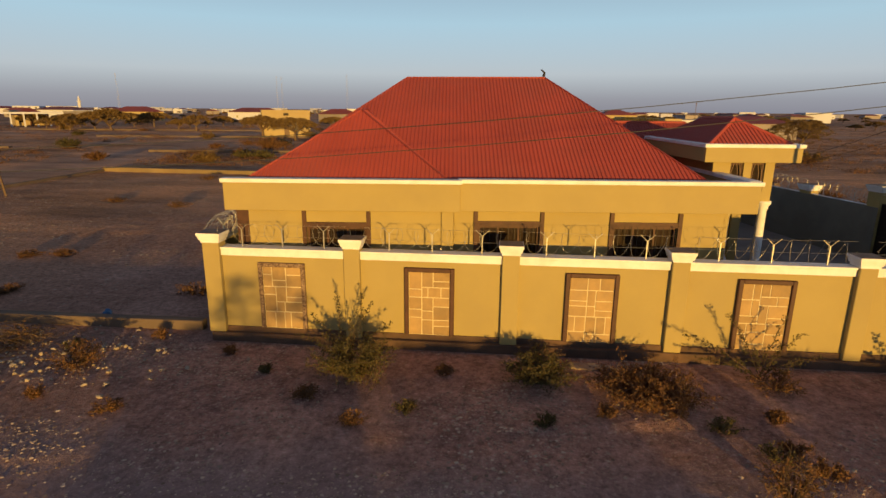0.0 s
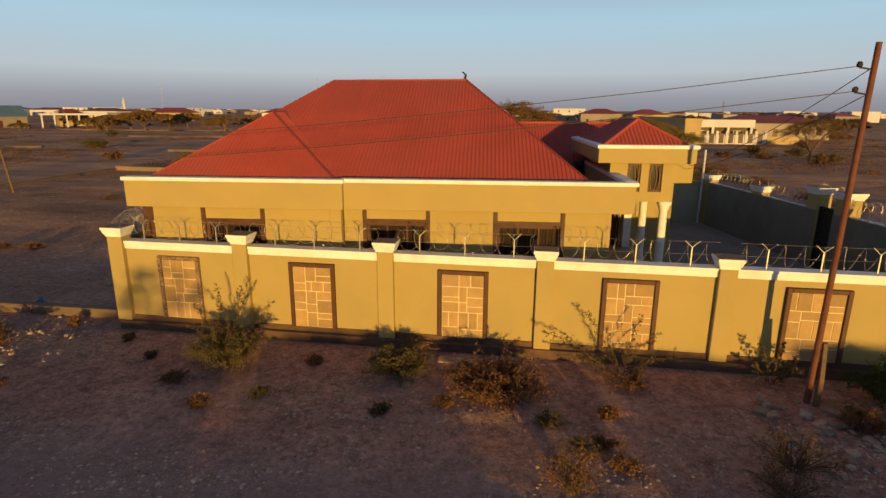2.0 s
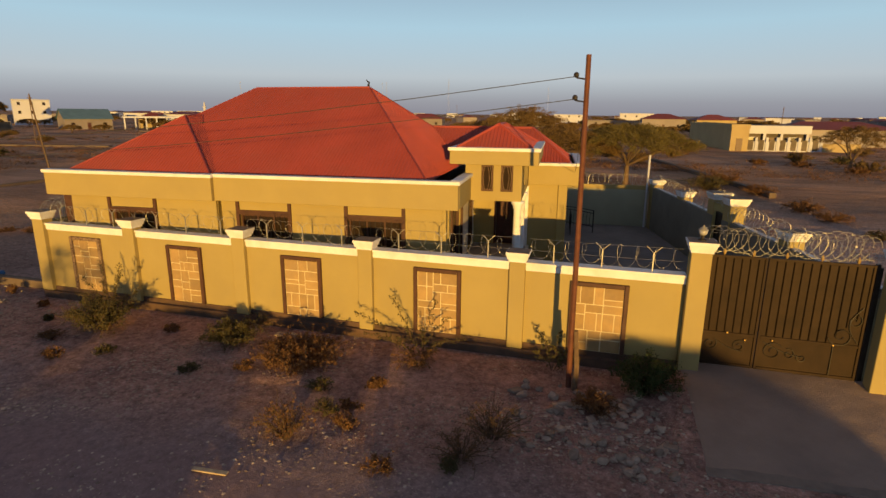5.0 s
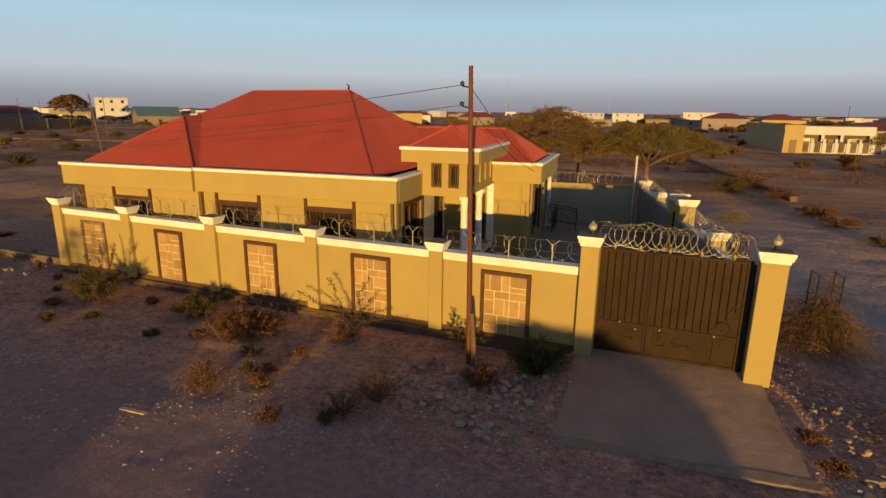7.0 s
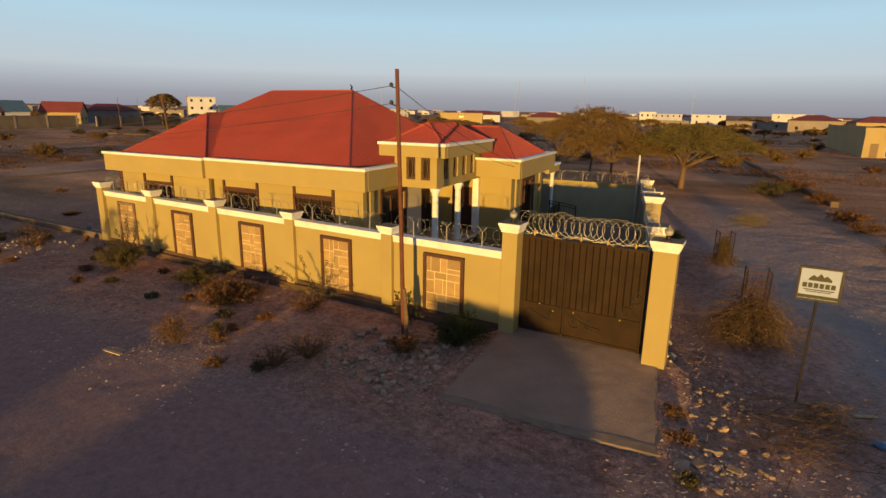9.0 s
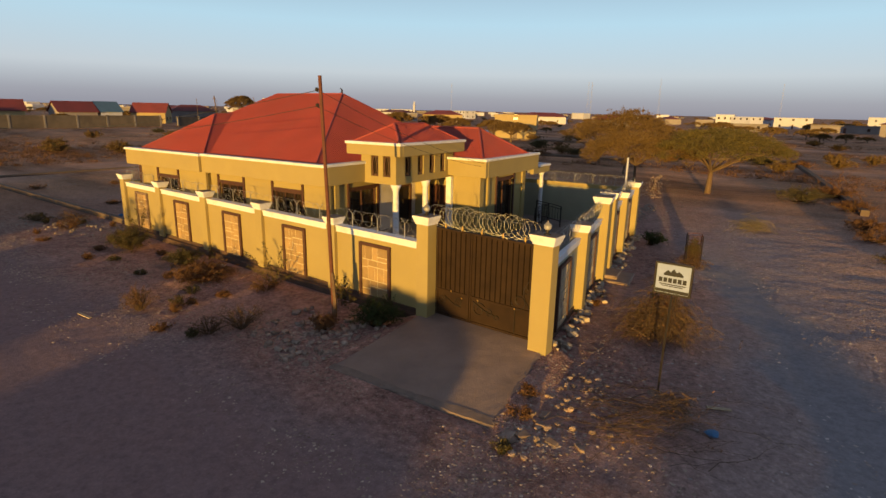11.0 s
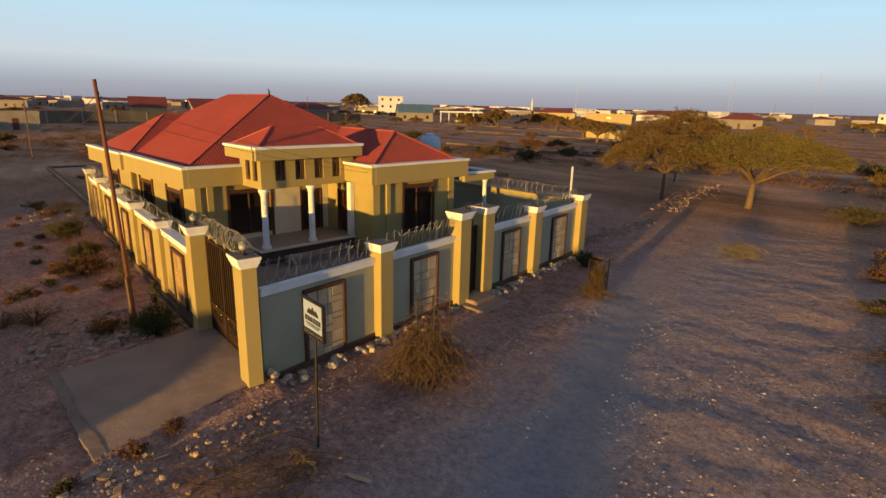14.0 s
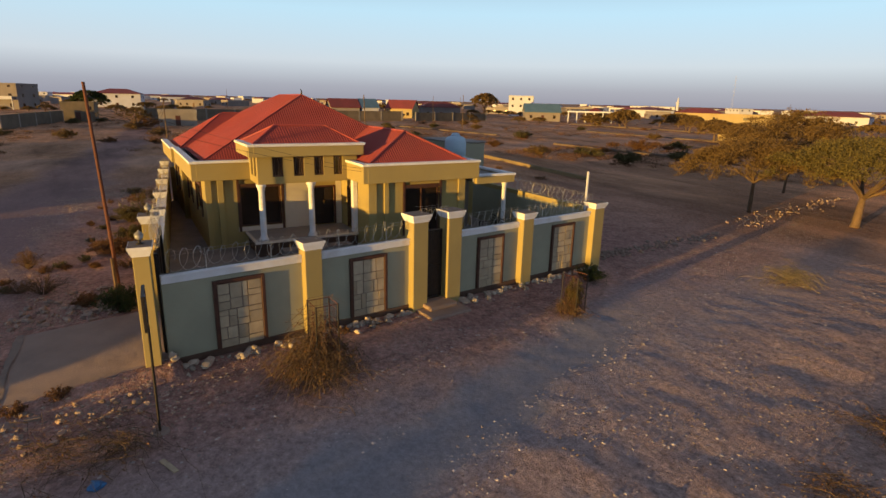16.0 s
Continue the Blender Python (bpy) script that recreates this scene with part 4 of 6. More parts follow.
# rear porch
parapet([(12.7, 16.13, 13.38, 13.58)], 3.10, 3.52)
parapet([(15.94, 16.14, 11.47, 13.379)], 3.098, 3.525)
part("porch_roof", boxes((12.7, 15.93, 11.45, 13.37, 3.16, 3.36)), M_SLAB, house, "flat rear porch roof")
column(15.86, 13.2, 0.11, 0.38, 3.155)
house_wall(11.2, 13.4, 0.38, 3.15, (), along_v(12.9, -1))


# ---- roofs ----
def corrugated(bm, poly, period=0.108, rib=0.022):
    """Ribbed sheet over a convex roof face; the first two corners are its eave, and the ribs run up the slope."""
    P = [Vector(p) for p in poly]
    s = (P[1] - P[0]).normalized()
    nrm = (P[1] - P[0]).cross(P[2] - P[0]).normalized()
    if nrm.z < 0:
        nrm.negate()
    t = nrm.cross(s)
    Q = [((p - P[0]).dot(s), (p - P[0]).dot(t)) for p in P]
    lo, hi = min(q[0] for q in Q), max(q[0] for q in Q)

    def span(x):
        ts = []
        for (a, b), (c, d) in zip(Q, Q[1:] + Q[:1]):
            if min(a, c) - 1e-9 <= x <= max(a, c) + 1e-9 and abs(a - c) > 1e-9:
                ts.append(b + (d - b) * (x - a) / (c - a))
        return (min(ts), max(ts)) if ts else None

    prof, x = [], lo
    while x < hi:
        for f, h in ((0.0, 0.0), (0.40, 0.0), (0.55, rib), (0.85, rib)):
            prof.append((x + f * period, h))
        x += period
    prof = [(lo + 1e-6, 0.0)] + [p for p in prof if lo < p[0] < hi] + [(hi - 1e-6, 0.0)]
    last = None
    for x, h in prof:
        sp = span(x)
        if not sp:
            continue
        now = [bm.verts.new(P[0] + s * x + t * k + nrm * h) for k in sp]
        if last:
            bm.faces.new((last[0], now[0], now[1], last[1]))
        last = now
    return bm


def roof_face(poly):
    part("roof_sheet", corrugated(bmesh.new(), poly), M_ROOF, house, "red corrugated metal sheet")


def ridge(a, b, mat=M_ROOF, r=0.055):
    bm = bmesh.new()
    tube(bm, [Vector(a) + Vector((0, 0, 0.01)), Vector(b) + Vector((0, 0, 0.01))], r, n=8)
    part("ridge_cap", bm, mat, house, "folded metal ridge cap")


Z0 = 4.02
A, B, C, D = (0.45, 0.62, Z0), (12.0, 0.62, Z0), (12.0, 11.1, Z0), (0.45, 11.1, Z0)
L, R = (4.05, 5.86, 6.76), (8.60, 5.86, 6.79)
for f in ((A, B, R, L), (B, C, R), (C, D, L, R), (D, A, L)):
    roof_face(f)
for k in (0.55,):
    bm = bmesh.new()
    a, b = Vector(A).lerp(Vector(L), k), Vector(B).lerp(Vector(R), k)
    up = (Vector(B) - Vector(A)).cross(Vector(L) - Vector(A)).normalized() * 0.012
    tube(bm, [a + up, a.lerp(b, 0.5) + up, b + up], 0.006, n=4)
    part("sheet_lap", bm, M_ROOF, house, "overlap between two rows of roof sheets")
ridge(L, R, M_ROOF, 0.035)
ridge(B, R, M_RIDGE, 0.032)
ridge(C, R, M_RIDGE, 0.032)
ridge(A, L, M_ROOF, 0.025)
tag_x, tag_y, tag_z = R
bm = bmesh.new()
tube(bm, [(tag_x - 0.05, tag_y, tag_z + 0.05), (tag_x - 0.02, tag_y, tag_z + 0.17), (tag_x - 0.13, tag_y, tag_z + 0.27)], 0.05, 0.02, 6)
part("ridge_end", bm, M_BLACK, house, "bent dark ridge end flashing")
# left front hip
P, Q = (2.98, 2.90, 5.73), (2.98, 4.10, 5.73)
roof_face(((0.40, 0.36, Z0), (5.50, 0.36, Z0), P))
roof_face(((5.50, 0.36, Z0), (5.50, 4.2, Z0), Q, P))
roof_face(((0.40, 5.0, Z0), (0.40, 0.36, Z0), P, (2.98, 5.0, 5.73)))
ridge((5.50, 0.36, Z0), P, M_RIDGE, 0.032)
ridge((0.40, 0.36, Z0), P, M_ROOF, 0.025)
ridge(P, Q, M_ROOF, 0.035)
ridge((5.05, 0.66, 4.06), (2.98, 3.92, 5.76), M_RIDGE, 0.032)
# lantern roof
TZ = 4.90
t1, t2, t3, t4 = (12.55, 2.12, TZ), (14.80, 2.12, TZ), (14.80, 6.42, TZ), (12.55, 6.42, TZ)
ta, tb = (13.68, 3.25, 5.57), (13.68, 5.30, 5.57)
for f in ((t1, t2, ta), (t2, t3, tb, ta), (t3, t4, tb), (t4, t1, ta, tb)):
    roof_face(f)
for a, b in ((t2, ta), (t1, ta), (t3, tb), (ta, tb)):
    ridge(a, b, M_ROOF, 0.05)
# wing roof
w1, w2, w3, w4 = (9.6, 6.25, 4.10), (16.05, 6.25, 4.10), (16.05, 11.1, 4.10), (9.6, 11.1, 4.10)
wa, wb = (14.48, 8.66, 5.34), (9.6, 8.66, 5.34)
for f in ((w1, w2, wa, wb), (w2, w3, wa), (w3, w4, wb, wa)):
    roof_face(f)
for a, b in ((w2, wa), (w3, wa), (wa, wb)):
    ridge(a, b, M_ROOF, 0.055)

tank = thing("water_tank", pose(-10.75, 13.75, 3.6), "pale blue plastic water tank with a domed top", "water tank")
part("stand", boxes((-0.55, 0.55, -0.55, 0.55, -3.205, 0.05)), M_FARGREY, tank, "grey block stand")
part("body", lathe(((0.51, 0.05), (0.53, 0.1), (0.53, 0.42), (0.50, 0.45), (0.53, 0.48), (0.53, 1.12), (0.49, 1.27), (0.40, 1.36), (0.22, 1.42)), n=24), M_TANK, tank, "", True)
part("lid", lathe(((0.21, 1.40), (0.22, 1.47), (0.15, 1.55), (0.0001, 1.57)), n=16), M_TANK, tank, "round screw lid", True)
outhouse = thing("outhouse", pose(-15.3, 18.0, -0.1, 0, 0, 4.8), "plain grey-green block outhouse behind the house", "outhouse")
part("wall", boxes((-3.6, 0.0, -2.2, 0.0, 0.0, 4.38), bevel=0.02), M_SHADEPAINT, outhouse)
part("roof_slab", boxes((-3.7, 0.06, -2.26, 0.06, 4.38, 4.48), bevel=0.02), M_SLAB, outhouse, "thin concrete roof slab")
railing = thing("iron_railing", pose(-6.3, 14.3, 0.40, 0, 0, 4.8), "black iron railing standing in the yard behind the house", "railing")
for x in (0.0, -1.35):
    part("post", boxes((x - 0.025, x + 0.025, -0.025, 0.025, 0.0, 1.08 - 0.15 * x)), M_BLACK, railing)
for z in (1.06, 0.93, 0.30):
    bm = bmesh.new()
    tube(bm, [(0, 0, z), (-0.5, 0, z + 0.09), (-1.35, 0, z + 0.18)], 0.020, n=5)
    part("rail", bm, M_BLACK, railing)
for i in range(1, 9):
    bm = bmesh.new()
    x = -0.15 * i
    tube(bm, [(x, 0, 0.32), (x - 0.02, 0.02, 0.6), (x, 0, 0.95 + 0.10 * i / 9)], 0.012, n=4)
    part("baluster", bm, M_BLACK, railing)

# ---- poles and cables ----
pole = thing("utility_pole", pose(-6.37, -0.96, 0.12), "slender rusty-brown steel utility pole leaning slightly", "utility pole")
bm = bmesh.new()
tube(bm, [(0, 0, -0.15), (-0.01, -0.11, 3.4), (-0.03, -0.23, 6.87)], 0.062, 0.048, 10)
part("shaft", bm, M_POLE, pole)
for z in (6.42, 6.0):
    bm = bmesh.new()
    tube(bm, [(-0.03, -0.21, z), (-0.24, -0.17, z + 0.04)], 0.016, n=5)
    k = part("bracket", bm, M_BLACK, pole, "black iron cable bracket")
    part("insulator", lathe(((0.02, 0), (0.05, 0.02), (0.05, 0.07), (0.025, 0.10)), (-0.24, -0.17, z + 0.04), 8), M_BLACK, k, "dark insulator")
post = thing("timber_post", pose(-6.24, -1.06, 0.05), "grey splintered timber stump beside the pole", "post")
bm = bmesh.new()
tube(bm, [(0, 0, -0.1), (0.02, 0.02, 0.5), (-0.04, 0.0, 1.35)], 0.07, 0.05, 6)
part("shaft", bm, M_BARK, post)


def cable(a, b, sag, r=0.012):
    a, b = Vector(a), Vector(b)
    bm = bmesh.new()
    tube(bm, [a.lerp(b, i / 16) - Vector((0, 0, sag * 4 * (i / 16) * (1 - i / 16))) for i in range(17)], r, n=4)
    return tagged(mesh_object("cable", bm, M_CABLE), "thin black overhead cable strung from the pole", "cable", "overhead cables")


white = thing("white_pipe", pose(-3.87, 16.5, 0.4), "slim white pipe standing in the yard corner", "pipe")
bm = bmesh.new()
tube(bm, [(0, 0, 0), (0, 0, 3.6)], 0.05, n=10)
part("shaft", bm, M_FARWHITE, white)

sign = thing("sign_board", pose(2.86, 0.43, -0.04, 0, 0, 2), "white company sign board on a slim black post", "sign")
bm = bmesh.new()
tube(bm, [(0, 0, -0.1), (0.0, 0.01, 1.2), (0.03, 0.02, 2.45)], 0.026, n=6)
part("post", bm, M_BLACK, sign, "slim black steel post")
bd = part("board", boxes((-0.33, 0.37, -0.015, 0.015, 2.46, 3.10)), M_SIGN, sign)
part("frame", boxes((-0.365, -0.325, -0.03, 0.03, 2.425, 3.135), (0.365, 0.405, -0.03, 0.03, 2.425, 3.135), (-0.325, 0.365, -0.03, 0.03, 2.425, 2.465), (-0.325, 0.365, -0.03, 0.03, 3.095, 3.135)), M_BLACK, bd, "black metal frame")
for y in (-0.021, 0.017):
    for x0, x1, z0, z1 in tuple((-0.27 + k * 0.098, -0.27 + k * 0.098 + 0.076, 2.70, 2.80) for k in range(6)) + ((-0.25, 0.29, 2.648, 2.668), (-0.20, 0.24, 2.612, 2.628), (-0.32, 0.36, 2.475, 2.545)):
        part("writing_bar", boxes((x0, x1, y, y + 0.004, z0, z1)), M_INK, bd, "dark bar of writing")
    bm = bmesh.new()
    peaks = ((-0.18, 0), (0.22, 0), (0.22, 0.04), (0.13, 0.12), (0.08, 0.08), (0.02, 0.16), (-0.04, 0.08), (-0.10, 0.12), (-0.18, 0.04))
    a, b = ([bm.verts.new((px, yy, 2.85 + pz)) for px, pz in peaks] for yy in (y, y + 0.004))
    bm.faces.new(a)
    bm.faces.new(b[::-1])
    for k in range(len(a)):
        m = (k + 1) % len(a)
        bm.faces.new((a[k], b[k], b[m], a[m]))
    bmesh.ops.recalc_face_normals(bm, faces=bm.faces)
    part("emblem", bm, M_INK, bd, "dark emblem shape")

rail = thing("iron_railing", HOUSE @ pose(16.3, 11.6, 0.4), "black wrought-iron railing at the rear porch", "railing")
for y in (0.0, 0.9, 1.8):
    part("post", boxes((-0.02, 0.02, y - 0.02, y + 0.02, 0, 1.0)), M_BLACK, rail)
for z in (0.15, 0.98):
    part("rail_bar", boxes((-0.015, 0.015, 0, 1.8, z, z + 0.03)), M_BLACK, rail)
for k in range(11):
    bm = bmesh.new()
    tube(bm, [(0, 0.14 + k * 0.15, 0.17), (0.05 * math.sin(k), 0.2 + k * 0.15, 0.55), (0, 0.14 + k * 0.15, 0.98)], 0.009, n=4)
    part("baluster", bm, M_BLACK, rail)
cable((-6.61, -1.13, 6.60), (-60.0, 0.0, 5.5), 1.45, 0.010)
cable((-6.61, -1.13, 6.18), (-60.0, 0.0, 5.0), 1.5, 0.010)
cable((-6.42, -1.12, 6.56), HOUSE @ Vector((16.30, 5.93, 4.02)), 0.2, 0.008)
cable((-6.42, -1.12, 6.12), HOUSE @ Vector((16.15, 5.93, 3.90)), 0.2, 0.008)


def far_pole(x, y, h, lean=0.0):
    p = thing("utility_pole", pose(x, y, -0.1), "thin dark timber utility pole out on the plain", "utility pole", "distant poles")
    bm = bmesh.new()
    tube(bm, [(0, 0, 0), (lean, 0, h)], 0.075, 0.055, 6)
    tube(bm, [(lean - 0.25, 0, h - 0.3), (lean + 0.25, 0, h - 0.3)], 0.035, n=4)
    part("shaft", bm, M_BARK, p)


far_pole(-48.2, 21.0, 7.2, -1.1)
far_pole(-60.0, 0.0, 6.0)
for x, y, h in ((-100, 60, 8), (-150, 75, 8), (-190, 105, 8), (30, 125, 8), (-60, 190, 9), (-230, 20, 9)):
    far_pole(x, y, h)


# ---- plants and stones ----
def leaf_mesh(name, centres, size, mat, rng, flat=0.0):
    """Many small folded leaves, each two triangles of its own."""
    c = np.array(centres)
    k = len(c)
    a = rng.normal(size=(k, 3))
    a[:, 2] *= 1 - flat
    a /= np.linalg.norm(a, axis=1)[:, None]
    b = np.cross(a, rng.normal(size=(k, 3)))
    b /= np.linalg.norm(b, axis=1)[:, None] + 1e-9
    s = (size * rng.uniform(0.6, 1.4, k))[:, None]
    v = np.stack([c - a * s, c + b * s * 0.45, c + a * s, c - b * s * 0.45], 1).reshape(-1, 3)
    me = bpy.data.meshes.new(name)
    me.from_pydata(v.tolist(), [], np.arange(4 * k).reshape(-1, 4).tolist())
    me.materials.append(mat)
    return me


def leaf_part(name, centres, size, mat, parent, rng, label="", flat=0.0):
    ob = new(name, leaf_mesh(name, centres, size, mat, rng, flat))
    ob.parent = parent
    if label:
        ob["label"] = label
    return ob


def curved(p, q, rise, rng, n=6, wob=0.06):
    p, q = Vector(p), Vector(q)
    d = (q - p).length
    return [p.lerp(q, i / n) + Vector((rng.normal() * wob * d * 0.3, rng.normal() * wob * d * 0.3, rise * math.sin(math.pi * i / n))) if 0 < i < n else p.lerp(q, i / n) for i in range(n + 1)]


def acacia(x, y, top, spread, seed, clumps=420, leaf=0.085, trunk=0.24, fork=0.36, label="flat-topped acacia tree with olive-brown feathery crown", z=0.0, per=34, group="acacia trees", leafmat=M_LEAF, deep=1.0):
    rng = np.random.default_rng(seed)
    g = thing("acacia_tree", pose(x, y, z), label, "tree", group)
    fz = top * fork
    bm = bmesh.new()
    lean = rng.normal(size=2) * 0.03 * top
    tube(bm, [(0, 0, -0.15), (lean[0] * 0.3, lean[1] * 0.3, 0.25), (lean[0] * 0.6, lean[1] * 0.6, fz * 0.6), (lean[0], lean[1], fz)], trunk * 1.25, trunk * 0.7, 9)
    part("trunk", bm, M_BARK, g, "", True)
    hub = Vector((lean[0], lean[1], fz - 0.1))
    bm = bmesh.new()
    ends = []
    for i in range(9):
        a = 2 * math.pi * (i + rng.uniform(-0.3, 0.3)) / 9
        r = spread * rng.uniform(0.45, 0.85)
        e = Vector((r * math.cos(a), r * math.sin(a), top * (0.86 - 0.22 * (r / spread) ** 2)))
        tube(bm, curved(hub, e, 0.05 * top, rng), trunk * 0.5, trunk * 0.09, 6)
        ends.append(e)
        for k in range(4):
            f = rng.uniform(0.35, 0.9)
            s = hub.lerp(e, f) + Vector((0, 0, 0.05 * top * math.sin(math.pi * f)))
            aa = a + rng.uniform(-1.0, 1.0)
            q = s + Vector((math.cos(aa), math.sin(aa), 0.35)) * spread * rng.uniform(0.15, 0.32)
            tube(bm, curved(s, q, 0.1, rng, 4), trunk * 0.14, trunk * 0.05, 4)
    part("branchwork", bm, M_BARK, g)
    pts = []
    ph = rng.uniform(0, 6, 3)
    for _ in range(clumps):
        # feathery sprays reaching outwards, drooping at the rim, in loose tiers
        a = rng.uniform(0, 2 * math.pi)
        edge = spread * (0.84 + 0.10 * math.sin(3 * a + ph[0]) + 0.08 * math.sin(7 * a + ph[1]) + 0.05 * math.sin(13 * a + ph[2]))
        f = math.sqrt(rng.uniform(0.0, 1.0))
        r, tier = edge * f, rng.uniform() ** 1.8
        cz = top * (0.985 - 0.30 * f ** 2.2 - tier * (0.10 + 0.12 * f) * deep) + 0.03 * top * math.sin(5 * a + 4 * f + ph[2])
        c = np.array((r * math.cos(a) + lean[0], r * math.sin(a) + lean[1], cz))
        aa = a + rng.normal() * 0.5
        d = np.array((math.cos(aa), math.sin(aa), 0.12 - 0.5 * f ** 3 + rng.normal() * 0.12))
        w = spread * rng.uniform(0.018, 0.036)
        along = rng.uniform(-0.5, 0.5, (per, 1)) * spread * rng.uniform(0.10, 0.24)
        pts.append(c + along * d + rng.normal(size=(per, 3)) * (w, w, w * 0.55) * (1.15 - np.abs(along) / spread * 4))
    leaf_part("crown", np.concatenate(pts), leaf, leafmat, g, rng, flat=0.3)
    return g


acacia(-4.2, 37.1, 5.1, 5.9, 1, clumps=640, trunk=0.23, leaf=0.050, per=115, fork=0.36, deep=0.6)
acacia(-9.6, 35.1, 4.7, 5.3, 2, clumps=560, trunk=0.13, leaf=0.048, per=110, fork=0.44, deep=0.8, leafmat=M_BROWNLEAF)
acacia(-14.3, 45.6, 6.5, 5.4, 3, clumps=420, trunk=0.1, leaf=0.06, per=80, leafmat=M_BROWNLEAF)
acacia(-21.5, 57.0, 5.0, 6.0, 5, clumps=420, leaf=0.055, per=60, fork=0.25, trunk=0.16, leafmat=M_BROWNLEAF)
acacia(20.8, 61.0, 4.9, 4.2, 6, clumps=330, leaf=0.06, per=44, trunk=0.16, fork=0.22, leafmat=M_BROWNLEAF, label="sparse brown acacia on the bare plain")
acacia(-53.0, 88.0, 4.1, 5.0, 7, clumps=260, leaf=0.13, leafmat=M_BROWNLEAF, label="dark small acacia beside a yellow building")
acacia(-63.0, 97.0, 4.3, 4.2, 9, clumps=200, leaf=0.14, leafmat=M_BROWNLEAF, label="dark many-stemmed acacia beside a yellow building")
acacia(-112.0, 120.0, 5.2, 5.0, 8, clumps=300, leaf=0.2, fork=0.2, leafmat=M_BROWNLEAF, label="broad dark acacia standing alone on the plain")
acacia(-121.0, 126.0, 4.4, 4.6, 10, clumps=260, leaf=0.2, fork=0.2, leafmat=M_BROWNLEAF, label="broad dark acacia standing alone on the plain")
acacia(-91.0, 122.0, 4.0, 4.0, 11, clumps=120, leaf=0.16, leafmat=M_BROWNLEAF, label="half-bare acacia on the plain")
acacia(-108.0, -6.0, 4.0, 3.4, 12, clumps=90, leaf=0.14, fork=0.2, leafmat=M_BROWNLEAF, label="small half-bare acacia by a dirt street")
acacia(-163.0, -19.0, 7.0, 5.0, 13, clumps=300, leaf=0.24, fork=0.25, leafmat=M_GREEN, label="dense dark green tree behind a compound wall")
acacia(-203.0, 124.0, 10.0, 7.0, 14, clumps=300, leaf=0.3, leafmat=M_BROWNLEAF, label="tall dark flat-topped acacia among the houses")


def shrub(x, y, h, spread, seed, leafmat, stems=14, per=34, leaf=0.025, label="straggly olive-green desert bush by the wall", name="bush", group="wall bushes", droop=0.0):
    rng = np.random.default_rng(seed)
    g = thing(name, pose(x, y, ground_z(x, y) - 0.02), label, "bush", group)
    bm, pts = bmesh.new(), []
    for i in range(stems):
        a, f = rng.uniform(0, 2 * math.pi), rng.uniform(0.25, 1.0)
        e = Vector((spread * f * math.cos(a), spread * f * math.sin(a), h * (1.05 - 0.55 * f) * rng.uniform(0.7, 1.1)))
        line = curved((0.06 * math.cos(a), 0.06 * math.sin(a), 0), e, 0.10 * h - droop, rng, 6, 0.08)
        tube(bm, line, 0.012, 0.004, 3)
        for k in range(per):
            t = rng.uniform(0.3, 1.0) * 6
            j = min(5, int(t))
            p = line[j].lerp(line[j + 1], t - j)
            pts.append(np.array(p) + rng.normal(size=3) * 0.028 * (0.6 + h))
        for k in range(3):
            j = int(rng.integers(2, 6))
            q = line[j] + Vector(rng.normal(size=3)) * 0.16 * spread
            tube(bm, [line[j], q], 0.006, 0.003, 3)
            pts.extend(np.array(line[j].lerp(q, rng.uniform(0.3, 1))) + rng.normal(size=3) * 0.03 for _ in range(per // 5))
    part("branchwork", bm, M_TWIG, g)
    leaf_part("foliage", pts, leaf, leafmat, g, rng)
    return g


def spray_bush(x, y, rods, seed, leafmat, label, leaf=0.026, thick=0.011):
    """A bush of long rods, leafed in short side sprays all along."""
    rng = np.random.default_rng(seed)
    g = thing("bush", pose(x, y, ground_z(x, y) - 0.02), label, "bush", "wall bushes")
    bm, pts = bmesh.new(), []
    for e in rods:
        e = Vector(e)
        line = curved((rng.normal() * 0.05, rng.normal() * 0.05, 0), e, 0.08 * e.length, rng, 8, 0.05)
        tube(bm, line, thick, 0.004, 4)
        d = e.normalized()
        for k in range(int(e.length * 22)):
            t = (0.16 + 0.84 * (k + rng.uniform()) / (e.length * 22)) * 8
            j = min(7, int(t))
            p = line[j].lerp(line[j + 1], min(1, t - j))
            out = Vector(rng.normal(size=3))
            out = (out - d * out.dot(d)).normalized() * 0.85 + d * 0.5
            q = p + out * (0.05 + 0.13 * rng.uniform()) * (1.15 - 0.08 * t)
            if k % 2 == 0:
                tube(bm, [p, q], 0.0035, 0.002, 3)
            pts.extend(np.array(p.lerp(q, f)) + rng.normal(size=3) * 0.014 for f in (0.35, 0.55, 0.75, 0.9, 1.0))
    part("branchwork", bm, M_TWIG, g)
    leaf_part("foliage", pts, leaf, leafmat, g, rng)
    return g


# bushes along the front wall
shrub(-18.9, -1.4, 1.1, 1.1, 21, M_BUSH, 60, 90, label="tall straggly olive-green bush before the front wall")
spray_bush(-19.25, -0.8, ((-0.25, 0.1, 1.75), (0.6, 0.0, 1.6), (-0.75, -0.1, 1.25), (1.0, 0.15, 1.05), (-1.15, 0.0, 0.75), (0.2, -0.3, 1.3), (1.2, -0.2, 0.6), (0.35, 0.2, 1.7), (-0.5, -0.3, 0.9), (0.8, -0.4, 0.8)), 22, M_BUSH, "tall upright branches of a desert bush")
shrub(-14.9, -1.15, 0.68, 0.95, 23, M_BUSH, 60, 80, label="low rounded olive bush on the verge")
shrub(-12.75, -1.55, 0.55, 1.3, 24, M_DRYLEAF, 110, 80, leaf=0.028, label="low spreading rust-brown dry bush")
shrub(-14.9, -0.15, 0.55, 0.55, 25, M_BUSH, 9, 18, label="thin dry twigs against the wall plinth")
